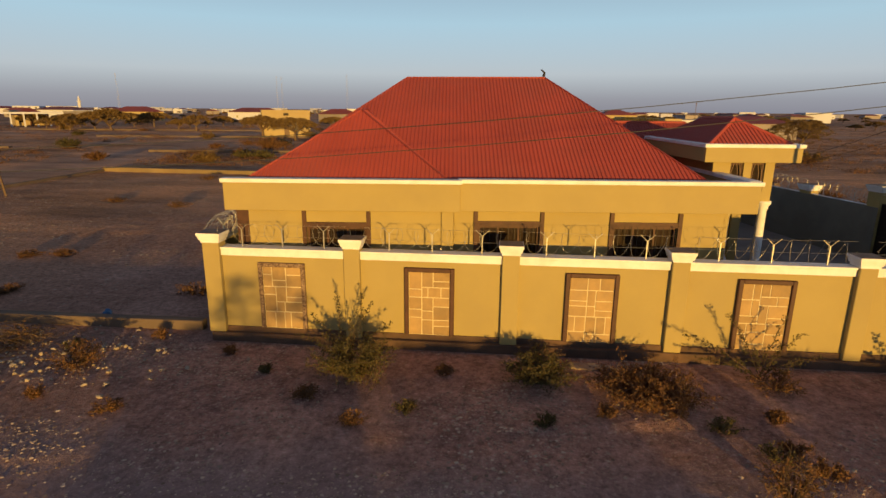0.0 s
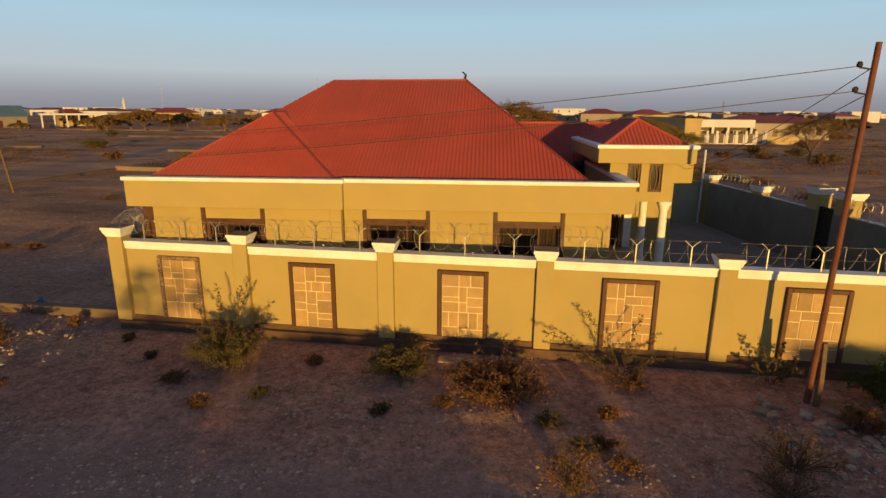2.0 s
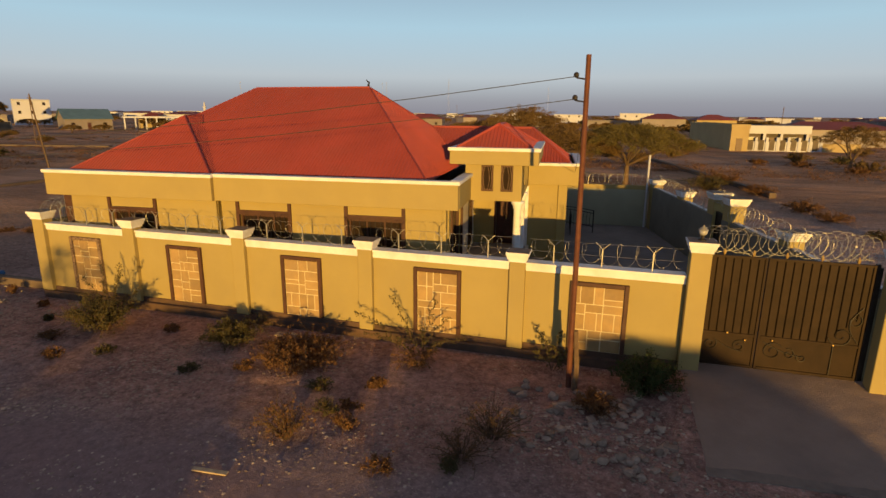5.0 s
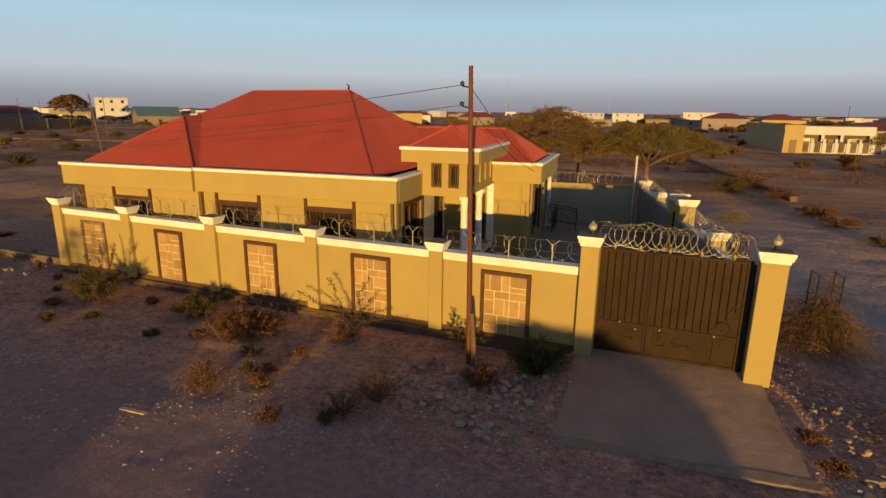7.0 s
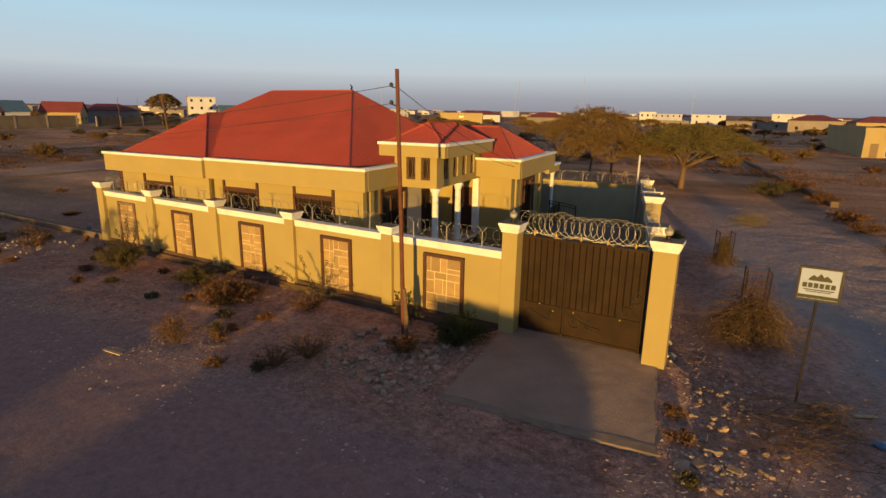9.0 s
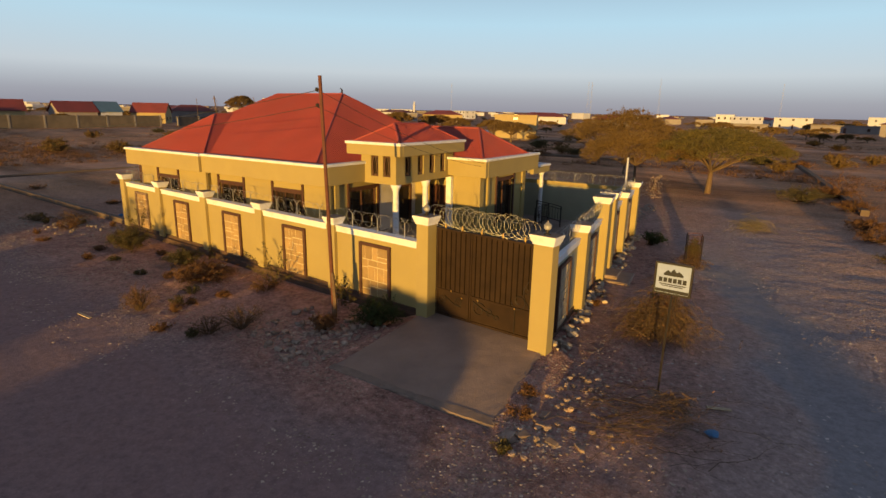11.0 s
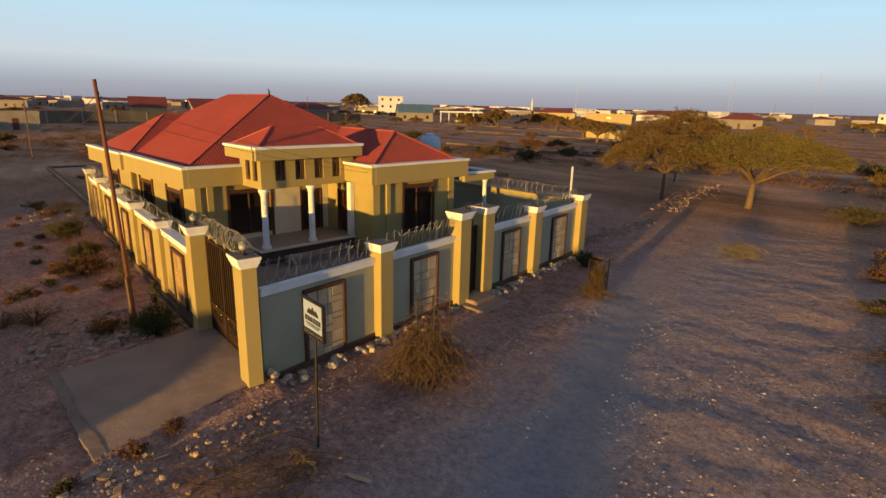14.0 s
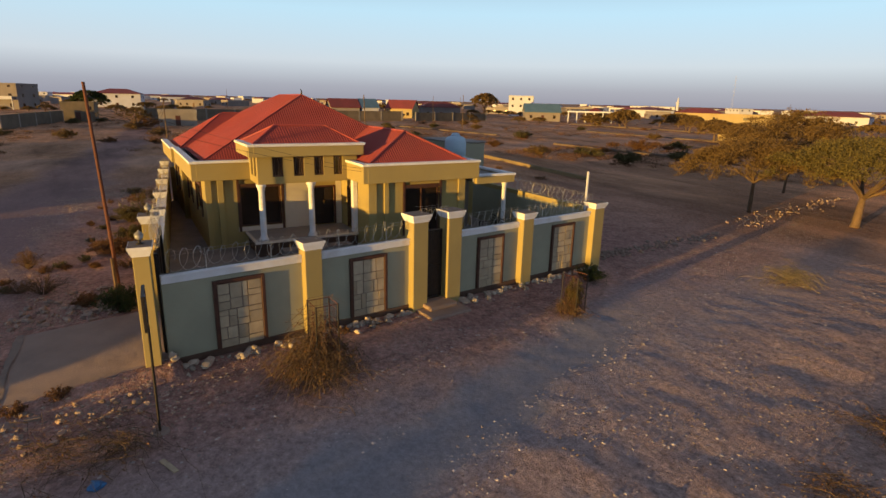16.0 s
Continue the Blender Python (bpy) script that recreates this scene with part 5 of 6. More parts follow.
spray_bush(-10.0, -0.45, ((-1.75, 0.0, 1.0), (-1.5, -0.1, 0.5), (-0.85, 0.15, 1.45), (0.35, 0.1, 1.5), (0.75, 0.0, 1.15), (-0.3, -0.2, 0.8), (1.15, -0.1, 0.65), (0.1, -0.3, 0.95), (-0.9, -0.25, 0.45), (0.6, -0.35, 0.6)), 26, M_BUSH, "open spreading bush with long leafy rods")
shrub(-9.9, -0.9, 0.5, 0.7, 27, M_DRYLEAF, 18, 40, label="dry brown undergrowth below a bush")
spray_bush(-6.75, -0.25, ((-0.35, 0.0, 0.95), (0.1, 0.05, 1.0), (0.4, -0.05, 0.75), (-0.5, -0.1, 0.5), (0.2, -0.2, 0.6), (0.55, 0.0, 0.4)), 28, M_BUSH, "small leafy bush between pole and wall", leaf=0.042)
shrub(-4.75, -0.8, 0.95, 0.9, 29, M_GREEN, 52, 100, label="dense dark green bush beside the driveway")
shrub(-5.8, -1.85, 0.55, 0.52, 30, M_DRYLEAF, 36, 46, label="small rusty dry bush near the pole")
shrub(-11.3, -4.45, 0.85, 0.62, 31, M_DRYLEAF, 40, 18, label="bare brown dry shrub on the verge")
shrub(-7.6, -3.35, 0.75, 0.9, 32, M_DRYLEAF, 44, 14, 0.02, label="grey-brown leafless shrub on stony ground")
shrub(-25.4, -1.5, 0.55, 0.8, 33, M_DRYLEAF, 30, 40, label="rusty dry bush on the rubble by the next plot")
shrub(-28.6, -1.9, 0.5, 0.9, 34, M_BUSH, 30, 40, label="low olive bush on the rubble by the next plot")
shrub(-8.0, -4.1, 0.5, 0.7, 35, M_DRYLEAF, 34, 12, 0.02, label="low grey-brown leafless shrub on stony ground")
pick = random.Random(52)
for i in range(16):
    x, y = pick.uniform(-42, -25), pick.uniform(2, 32)
    shrub(x, y, pick.uniform(0.2, 0.45), pick.uniform(0.5, 1.1), 160 + i, M_DRYLEAF, 26, 24, 0.03, "low rusty scrub on the bare next plot", "scrub_clump", "plot scrub")
TUFTS = ((-21.0, -1.3), (-19.7, -2.3), (-18.5, -3.2), (-14.9, -2.8), (-25.2, -2.9), (-23.4, -3.2), (-26.2, -0.6), (-24.4, 0.1), (-22.2, -0.5), (-11.6, -2.6), (-10.6, -3.1), (-17.0, -1.0), (-27.5, -1.8), (0.9, -2.4), (0.7, -1.6), (1.2, -3.5), (-0.6, 5.2), (7.5, 20.0), (-17.6, -2.6), (-13.7, -2.4), (-10.4, -2.1), (-11.0, -3.4), (-10.4, -3.8), (-10.5, -2.2), (-8.1, -4.5), (-9.3, -4.8))
for i, (x, y) in enumerate(TUFTS):
    shrub(x, y, 0.20 + 0.16 * ((i * 7) % 5) / 5, 0.20 + 0.22 * ((i * 3) % 4) / 4, 60 + i, M_BUSH if i % 3 == 0 else M_DRYLEAF, 18, 22, 0.026, "small dry tuft on the stony verge", "dry_tuft", "dry tufts")
# thicket and clumps by the lane
shrub(2.3, 37.5, 1.15, 2.5, 100, M_BUSH, 70, 80, 0.04, "wide straggly thorn bush at the lane's edge", group="lane bushes")
shrub(4.2, 42.0, 1.1, 2.2, 101, M_DRYLEAF, 50, 80, 0.045, "dry thorn bush at the lane's edge", group="lane bushes")
shrub(5.6, 35.0, 0.9, 1.6, 102, M_DRYLEAF, 44, 70, 0.04, "low thorn bush at the lane's edge", group="lane bushes")

shrub(6.4, 27.3, 0.8, 1.4, 105, M_DRYLEAF, 44, 60, 0.04, "dry brown thorn bush at the lane's edge", group="lane bushes")
shrub(6.7, 23.6, 0.6, 1.3, 106, M_DRYLEAF, 40, 50, 0.035, "low dry brush at the lane's edge", group="lane bushes")
shrub(7.6, 19.0, 0.5, 1.0, 107, M_BUSH, 30, 40, 0.03, "low olive brush at the lane's edge", group="lane bushes")
shrub(-1.9, 15.3, 0.8, 0.8, 104, M_GREEN, 30, 60, 0.035, "dark green bush at the wall's far end", group="lane bushes")
for i, (x, y, h, s) in enumerate(((-35, 48, 1.6, 2.2), (-47, 62, 2.2, 3.0), (-40, 76, 1.5, 2.5), (-60, 45, 1.0, 1.6), (-75, 60, 1.6, 2.4), (-110, -4, 2.4, 3.0))):
    shrub(x, y, h, s, 120 + i, (M_BUSH, M_DRYLEAF)[i % 2], 44, 80, 0.08, "scrubby thorn bush out on the plain", group="plain bushes")


bush_kinds = [shrub(-70, 88, 1.5, 2.0, 141, M_BROWNLEAF, 36, 50, 0.09, "brown thorn bush on the open plain", "thorn_bush", "open plain bushes"),
              shrub(-26, 84, 0.8, 1.5, 142, M_DRYLEAF, 26, 40, 0.08, "low dry bush on the open plain", "thorn_bush", "open plain bushes"),
              shrub(-48, 110, 1.1, 1.7, 143, M_BUSH, 30, 46, 0.09, "olive thorn bush on the open plain", "thorn_bush", "open plain bushes")]
pick = random.Random(19)
for i in range(130):
    a = math.radians(pick.uniform(-30, 106))
    r = 56 * (250 / 56) ** pick.random()
    x, y = -8 - r * math.sin(a), r * math.cos(a)
    if abs(x * 0.978 + y * 0.208 + 49.5) > 7 and not (-54 < x < -22 and y < 38):
        copy_thing(bush_kinds[i % 3], pose(x, y, ground_z(x, y) - 0.02, 0, 0, pick.uniform(0, 360)))


def brush_heap(x, y, h, spread, seed, n, label, along=None, leaf=True, wood=None):
    rng = np.random.default_rng(seed)
    g = thing("brush_heap", pose(x, y, ground_z(x, y)), label, "brush heap", "brush heaps")
    bm, pts = bmesh.new(), []
    for i in range(n):
        a = rng.uniform(0, 2 * math.pi) if along is None else along + rng.normal() * 0.45
        cz = abs(rng.normal()) * 0.4
        k = max(0.15, 1 - cz * 0.8)
        c = Vector((rng.normal() * spread * 0.38 * k, rng.normal() * spread * 0.38 * k, cz * h))
        d = Vector((math.cos(a), math.sin(a), rng.normal() * 0.25 + 0.05)) * spread * rng.uniform(0.3, 0.95)
        p, q = c - d / 2, c + d / 2
        p.z, q.z = max(0.01, p.z), max(0.01, q.z)
        line = curved(p, q, rng.uniform(0, 0.35) * h, rng, 5, 0.12)
        tube(bm, line, rng.uniform(0.004, 0.010), 0.0025, 3)
        pts.extend(np.array(line[k]) + rng.normal(size=3) * 0.03 for k in (2, 4))
    part("brushwood", bm, wood or M_TWIG, g)
    if leaf:
        leaf_part("leaf_litter", pts, 0.03, M_DRYLEAF, g, rng)["kind"] = "stuff"
    return g


brush_heap(1.85, 3.9, 1.3, 1.4, 201, 1000, "heap of dry thorn branches round a tree guard")
brush_heap(0.62, 12.5, 0.55, 0.8, 202, 240, "dry thorn branches round a tree guard")
brush_heap(3.1, -1.0, 0.22, 2.3, 203, 110, "cut branches strewn below the sign", along=0.45)
brush_heap(3.4, -0.2, 0.5, 0.8, 204, 90, "grey dry twigs at the sign's foot", leaf=False)
brush_heap(1.3, 22.9, 0.75, 1.45, 206, 260, "yellowish cut thorn branches lying on the lane", leaf=False, wood=M_CUTWOOD)
brush_heap(9.6, 11.6, 0.2, 1.2, 208, 90, "dry sticks and litter at the lane's edge")
brush_heap(8.9, 14.6, 0.25, 1.2, 209, 90, "dry sticks and litter at the lane's edge")
brush_heap(-27.6, -0.6, 0.45, 1.2, 207, 150, "dry brush thrown on the next plot's edge")
brush_heap(-1.0, 7.2 - 1.0, 0.12, 0.6, 205, 40, "dead twigs at the wall's foot")


def tree_guard(x, y, h, w, seed):
    g = thing("tree_guard", pose(x, y, ground_z(x, y), 0, 0, 8 + seed * 11), "square tree guard of thin posts and wire mesh", "tree guard", "tree guards")
    for sx in (-1, 1):
        for sy in (-1, 1):
            bm = bmesh.new()
            tube(bm, [(sx * w / 2, sy * w / 2, -0.1), (sx * w / 2 * 1.04, sy * w / 2, h)], 0.02, n=5)
            part("post", bm, M_BLACK, g, "thin dark steel post")
    bm = bmesh.new()
    r = w / 2
    for k in range(int(h / 0.16) + 1):
        z = h - 0.02 - k * 0.16
        tube(bm, [(-r, -r, z), (r, -r, z), (r, r, z), (-r, r, z), (-r, -r, z)], 0.005 if k else 0.012, n=3)
    for k in range(1, 5):
        q = -r + w * k / 5
        for a, b in (((q, -r), (q, -r)), ((q, r), (q, r)), ((-r, q), (-r, q)), ((r, q), (r, q))):
            tube(bm, [(*a, 0.0), (*b, h)], 0.0035, n=3)
    part("mesh", bm, M_POLE, g, "rusting wire mesh")


shrub(0.6, 12.6, 1.45, 0.34, 109, M_BUSH, 34, 50, 0.03, "young leafy tree filling its wire guard", "sapling", "saplings")
tree_guard(1.85, 4.05, 1.95, 0.55, 0)
tree_guard(0.6, 12.6, 1.35, 0.55, 1)


def rock_bm(rng, size):
    bm = bmesh.new()
    bmesh.ops.create_icosphere(bm, subdivisions=2, radius=1)
    s = Vector((rng.uniform(0.8, 1.3), rng.uniform(0.7, 1.0), rng.uniform(0.5, 0.8))) * size
    o = Vector(rng.uniform(0, 50, 3))
    for v in bm.verts:
        k = 1 + 0.55 * noise.noise(v.co * 1.3 + o)
        v.co = Vector((v.co.x * s.x, v.co.y * s.y, v.co.z * s.z)) * k
    return bm


rng = np.random.default_rng(300)
protos = [mesh_object("boulder", rock_bm(rng, 1.0), M_ROCK) for _ in range(6)] + [mesh_object("boulder", rock_bm(rng, 1.0), M_PALEROCK) for _ in range(6)]
ROCKS = []
for i in range(250):         # stones tipped along the lane wall
    s = rng.uniform(0.0, 7.2) if i < 135 else rng.uniform(9.2, 16.5)
    p = SIDE @ Vector((s, -0.17 - abs(rng.normal()) * 0.2, 0))
    ROCKS.append((p.x, p.y, rng.uniform(0.07, 0.15) if i % 3 else rng.uniform(0.03, 0.06), "pale stone tipped along the foot of the lane wall"))
for i in range(64):
    ROCKS.append((0.95 + abs(rng.normal()) * 0.7, rng.uniform(-3.7, 0.2), rng.uniform(0.025, 0.085), "loose brown stone beside the driveway"))
for i in range(70):
    ROCKS.append((rng.uniform(-7.4, -4.2), rng.uniform(-3.9, -1.0), rng.uniform(0.035, 0.12), "loose brown stone on the verge by the pole"))
for i in range(210):
    ROCKS.append((-26.8 + rng.normal() * 1.7, -1.0 + rng.normal() * 0.8, rng.uniform(0.02, 0.075), "loose pale stone at the edge of the next plot"))
for i in range(230):
    f = rng.uniform(0, 1)
    ROCKS.append((-4.5 - 1.3 * f ** 1.4 + rng.normal() * 0.28, 17.2 + 10 * f + rng.normal() * 0.3, rng.uniform(0.03, 0.11), "stone in a line of rubble beyond the wall"))
for i in range(260):
    f = rng.uniform(0, 1) ** 1.7
    ROCKS.append((-7.6 - 3.4 * f + rng.normal() * (0.75 - 0.5 * f), 31.4 + 16 * f + rng.normal() * 0.8, rng.uniform(0.025, 0.075), "rubble stone below the acacias"))
rubble = {}
for i, (x, y, s, label) in enumerate(ROCKS):
    source = protos[i % 6 + (6 if "pale" in label else 0)].data
    m = Matrix.LocRotScale((x, y, ground_z(x, y) + s * 0.38), Euler((rng.uniform(-0.3, 0.3), rng.uniform(-0.3, 0.3), rng.uniform(0, 6.3))), (s, s, s))
    if "tipped" in label or "driveway" in label or "pole" in label:
        ob = new("stone", source)
        ob.matrix_world = m
        tagged(ob, label, "stone", "loose stones")
    else:
        verts, faces = rubble.setdefault(label, ([], []))
        k = len(verts)
        verts.extend(tuple(m @ v.co) for v in source.vertices)
        faces.extend(tuple(k + q for q in p.vertices) for p in source.polygons)
for label, (verts, faces) in rubble.items():
    me = bpy.data.meshes.new("rubble_stones")
    me.from_pydata(verts, [], faces)
    me.materials.append(M_PALEROCK if "pale" in label else M_ROCK)
    tagged(new("rubble_stones", me), label.replace("stone in a line", "stones in a line").replace("rubble stone ", "rubble stones ").replace("loose pale stone", "loose pale stones"), "stones", kind="stuff")
for o in protos:
    bpy.data.objects.remove(o)


def flat_stone(x, y, l, w, a, tilt):
    ob = mesh_object("flat_stone", boxes((-l / 2, l / 2, -w / 2, w / 2, -0.03, 0.035), bevel=0.012), M_ROCK)
    for v in ob.data.vertices:
        v.co.x += 0.05 * noise.noise(v.co * 6 + Vector((x, y, 0)))
        v.co.y += 0.05 * noise.noise(v.co * 6 + Vector((y, x, 3)))
    ob.matrix_world = pose(x, y, ground_z(x, y) + 0.02, tilt, 0, a)
    tagged(ob, "flat broken slab of pale stone lying on the verge", "stone", "broken slabs")


pick = random.Random(44)
for i in range(46):
    if i < 34:
        x, y = pick.gauss(-5.6, 0.85), pick.gauss(-2.3, 0.75)
    else:
        x, y = pick.gauss(1.6, 0.45), pick.gauss(-2.7, 0.5)
    if y < -0.6 and not -4.0 < x < 0.9:
        l = pick.uniform(0.10, 0.30)
        flat_stone(x, y, l, l * pick.uniform(0.5, 0.8), pick.uniform(0, 180), pick.uniform(-14, 14))
flat_stone(-13.7, -0.35, 0.9, 0.25, -4, 6)


def gravel(name, n, where, lo, hi, label, seed, mat=None):
    """Uncountable small stones, one joined mesh."""
    rng = np.random.default_rng(seed)
    base = np.array(((1, 0, 0), (0, 1, 0), (-1, 0, 0), (0, -1, 0), (0.2, 0.1, 0.8), (0, 0, -0.6)))
    tri = np.array(((0, 1, 4), (1, 2, 4), (2, 3, 4), (3, 0, 4), (1, 0, 5), (2, 1, 5), (3, 2, 5), (0, 3, 5)))
    vs, fs, k = [], [], 0
    while k < n:
        x, y = where(rng)
        s = lo * (hi / lo) ** (rng.uniform() ** 2.3)
        a = rng.uniform(0, 6.3)
        r = np.array(((math.cos(a), -math.sin(a), 0), (math.sin(a), math.cos(a), 0), (0, 0, 1)))
        v = (base * rng.uniform(0.6, 1.25, (6, 3))) @ r.T * (s, s, s * 0.42) + (x, y, ground_z(x, y) + s * 0.06)
        vs.append(v)
        fs.append(tri + 6 * k)
        k += 1
    me = bpy.data.meshes.new(name)
    me.from_pydata(np.concatenate(vs).tolist(), [], np.concatenate(fs).tolist())
    me.materials.append(mat or M_GRAVEL)
    tagged(new(name, me), label, "gravel", kind="stuff")


M_GRAVEL = leafy("gravel", (0.17, 0.117, 0.092), (0.55, 0.42, 0.33), 0.95, 0.0)


def on_verge(rng):
    while True:
        x, y = rng.uniform(-32, 12), rng.uniform(-7.5, 0.2)
        if not (-4.2 < x < 0.8 and y > -3.5) and noise.noise(Vector((x * 0.35, y * 0.5, 2.0))) > rng.uniform(-0.15, 0.5) and rng.uniform() > step01(-5.0, -7.5, y):
            return x, y


def on_lane(rng):
    while True:
        s, d = rng.uniform(-3, 40), rng.uniform(-12.5, -0.1)
        if rng.uniform() < 0.04 + 0.96 * step01(1.2, 3.4, abs(d + 5.5)) and noise.noise(Vector((s * 0.4, d * 0.5, 5.0))) > rng.uniform(-0.4, 0.4):
            p = SIDE @ Vector((s, d, 0))
            if p.y > 16 or abs(0.92 * p.x + 0.391 * p.y - 6.75) > rng.uniform(0.7, 1.3):
                return p.x, p.y


M_PEBBLE = leafy("pale_pebble", (0.27, 0.215, 0.195), (0.60, 0.51, 0.48), 0.95, 0.0)


def by_rut(rng):
    """Thrown out to both sides of the wheel track, thinner towards the walls."""
    while True:
        y = rng.uniform(-3.0, 26.0)
        d = abs(rng.normal()) * 2.6 + 0.5
        d = d if rng.uniform() < 0.62 else -d
        x = (6.85 - 0.391 * min(y, 16)) / 0.92 - 0.214 * max(0.0, y - 16) + d
        if (TO_SIDE @ Vector((x, y, 0))).y < -0.5 and noise.noise(Vector((x * 0.5, y * 0.4, 9.0))) > rng.uniform(-0.35, 0.35):
            return x, y


def on_plot(rng):
    """Clumps of rubble over the bare plot west of the house."""
    while True:
        x, y = -24.4 - 26 * rng.uniform() ** 1.3, rng.uniform(1.0, 33.0)
        if noise.noise(Vector((x * 0.22, y * 0.28, 14.0))) + 0.5 * noise.noise(Vector((x * 0.8, y * 0.8, 2.0))) > rng.uniform(0.0, 0.5):
            return x, y


def in_pile(rng):
    k = rng.integers(0, 4)
    if k == 0:
        return 1.5 + rng.normal() * 0.5, -2.7 + rng.normal() * 0.4
    if k == 1:
        return -5.2 + rng.normal() * 0.9, -2.5 + rng.normal() * 0.7
    if k == 2:
        return -26.6 + rng.normal() * 1.3, -1.0 + rng.normal() * 0.7
    return 1.3 + rng.normal() * 0.6, -0.2 + rng.normal() * 1.0


gravel("verge_gravel", 34000, on_verge, 0.006, 0.05, "pale gravel and clods scattered over the verge", 401)
gravel("lane_gravel", 22000, on_lane, 0.007, 0.05, "gravel and small stones along the lane", 402)
gravel("lane_pebbles", 3600, by_rut, 0.014, 0.06, "pale pebbles either side of the wheel track", 404, M_PEBBLE)
gravel("plot_rubble", 9000, on_plot, 0.014, 0.075, "broken stone and clods strewn over the next plot", 405)
gravel("rubble", 4800, in_pile, 0.007, 0.062, "broken stone rubble beside driveway and pole", 403)


def plank(x, y, l, a, seed):
    g = tagged(mesh_object("plank", boxes((-l / 2, l / 2, -0.05, 0.05, 0, 0.03), bevel=0.006), M_PLANK), "pale offcut of timber on the ground", "plank", "timber offcuts")
    g.matrix_world = pose(x, y, ground_z(x, y) + 0.02, 0, 3, a)


M_PLANK = material("pale_timber", (0.46, 0.36, 0.24), (0.36, 0.27, 0.18), 8.0, rough=0.9, bump=0.2)
for i, (x, y, l, a) in enumerate(((-11.95, -5.75, 0.62, 8), (4.1, 0.6, 0.5, 30), (-13.3, -0.35, 0.9, -12))):
    plank(x, y, l, a, i)


def plastic_bag(x, y, s, seed):
    rng = np.random.default_rng(seed)
    bm = rock_bm(rng, s)
    tagged(mesh_object("plastic_bag", bm, M_BAG), "crumpled blue plastic bag on the ground", "bag", "litter").matrix_world = pose(x, y, ground_z(x, y) + s * 0.3)


plastic_bag(4.2, -0.55, 0.13, 1)
plastic_bag(-26.9, 1.6, 0.14, 2)
tagged(mesh_object("footing", lathe(((0.16, -0.05), (0.2, 0.02), (0.14, 0.07), (0.05, 0.08)), (2.82, 0.43, 0.0), 9), M_CONC), "lump of concrete at the sign post's foot", "footing")


def scrub(name, n, seed, lo, hi, label):
    """Low scattered scrub, too much to count."""
    rng = np.random.default_rng(seed)
    pts = []
    while len(pts) < n:
        a = math.radians(rng.uniform(-40, 110))
        r = lo * (hi / lo) ** rng.uniform()
        x, y = -8 - r * math.sin(a), r * math.cos(a)
        s = TO_SIDE @ Vector((x, y, 0))
        if noise.noise(Vector((x * 0.03, y * 0.05, 1.0))) < rng.uniform(-0.3, 0.6) or abs(x * 0.978 + y * 0.208 + 49.5) < 6 or (-9 < s.y < 22 and s.x < 24) or (-54 < x < -20 and y < 40):
            continue
        k = rng.uniform(0.25, 0.7)
        pts.append(np.array((x, y, 0.12 * k + ground_z(x, y))) + np.abs(rng.normal(size=(44, 3))) * rng.choice((-1, 1), (44, 3)) * (k, k, 0) + np.abs(rng.normal(size=(44, 3))) * (0, 0, 0.35 * k))
    me = leaf_mesh(name, np.concatenate(pts), 0.085, M_DRYLEAF, rng)
    tagged(new(name, me), label, "scrub", kind="stuff")


scrub("dry_scrub", 3400, 700, 52, 330, "low dry scrub scattered over the plain")


# ---- neighbouring plot and town ----
def low_wall(a, b, h=0.28, t=0.28, label="low unfinished foundation wall of the next plot", mat=None):
    a, b = Vector((*a, 0)), Vector((*b, 0))
    d = b - a
    m = Matrix.Translation(a) @ Matrix.Rotation(math.atan2(d.y, d.x), 4, "Z")
    ob = mesh_object("foundation_wall", boxes((0, d.length, -t / 2, t / 2, -0.15, h), bevel=0.02), mat or M_LOW)
    ob.matrix_world = m
    tagged(ob, label, "foundation wall", "foundation walls")


M_FARYELLOW = material("far_yellow_plaster", (0.38, 0.29, 0.15), (0.33, 0.25, 0.13), 0.3, rough=0.9, bump=0.0)
M_TANLOW = material("tan_plot_wall", (0.24, 0.172, 0.085), (0.19, 0.136, 0.07), 0.7, (0.14, 0.105, 0.06), 0.5, 0.5, rough=0.95, bump=0.3, bump_scale=12)
M_LOW = material("foundation_block", (0.15, 0.108, 0.082), (0.11, 0.08, 0.063), 0.7, (0.14, 0.10, 0.078), 0.4, 0.5, rough=0.95, bump=0.3, bump_scale=12)
low_wall((-23.6, 0.9), (-50.2, 0.5))
low_wall((-50.4, 0.4), (-52.0, 35.4), 0.2, label="low dark rubble kerb along the dirt road")
low_wall((-52.0, 35.6), (-24.8, 34.2), 0.36, label="low tan plot wall on the plain", mat=M_TANLOW)
low_wall((6.2, 33.5), (-2.2, 78.0), 0.35, 0.5, "low earth and stone kerb along the lane's far edge")


for a, b in (((-62, 58), (-18, 63)), ((-95, 92), (-30, 101)), ((-20, 74), (-3, 78)), ((-120, 52), (-84, 60)), ((-135, 118), (-70, 128))):
    low_wall(a, b, 0.3, 0.9, "low earth bank thrown up on the plain")


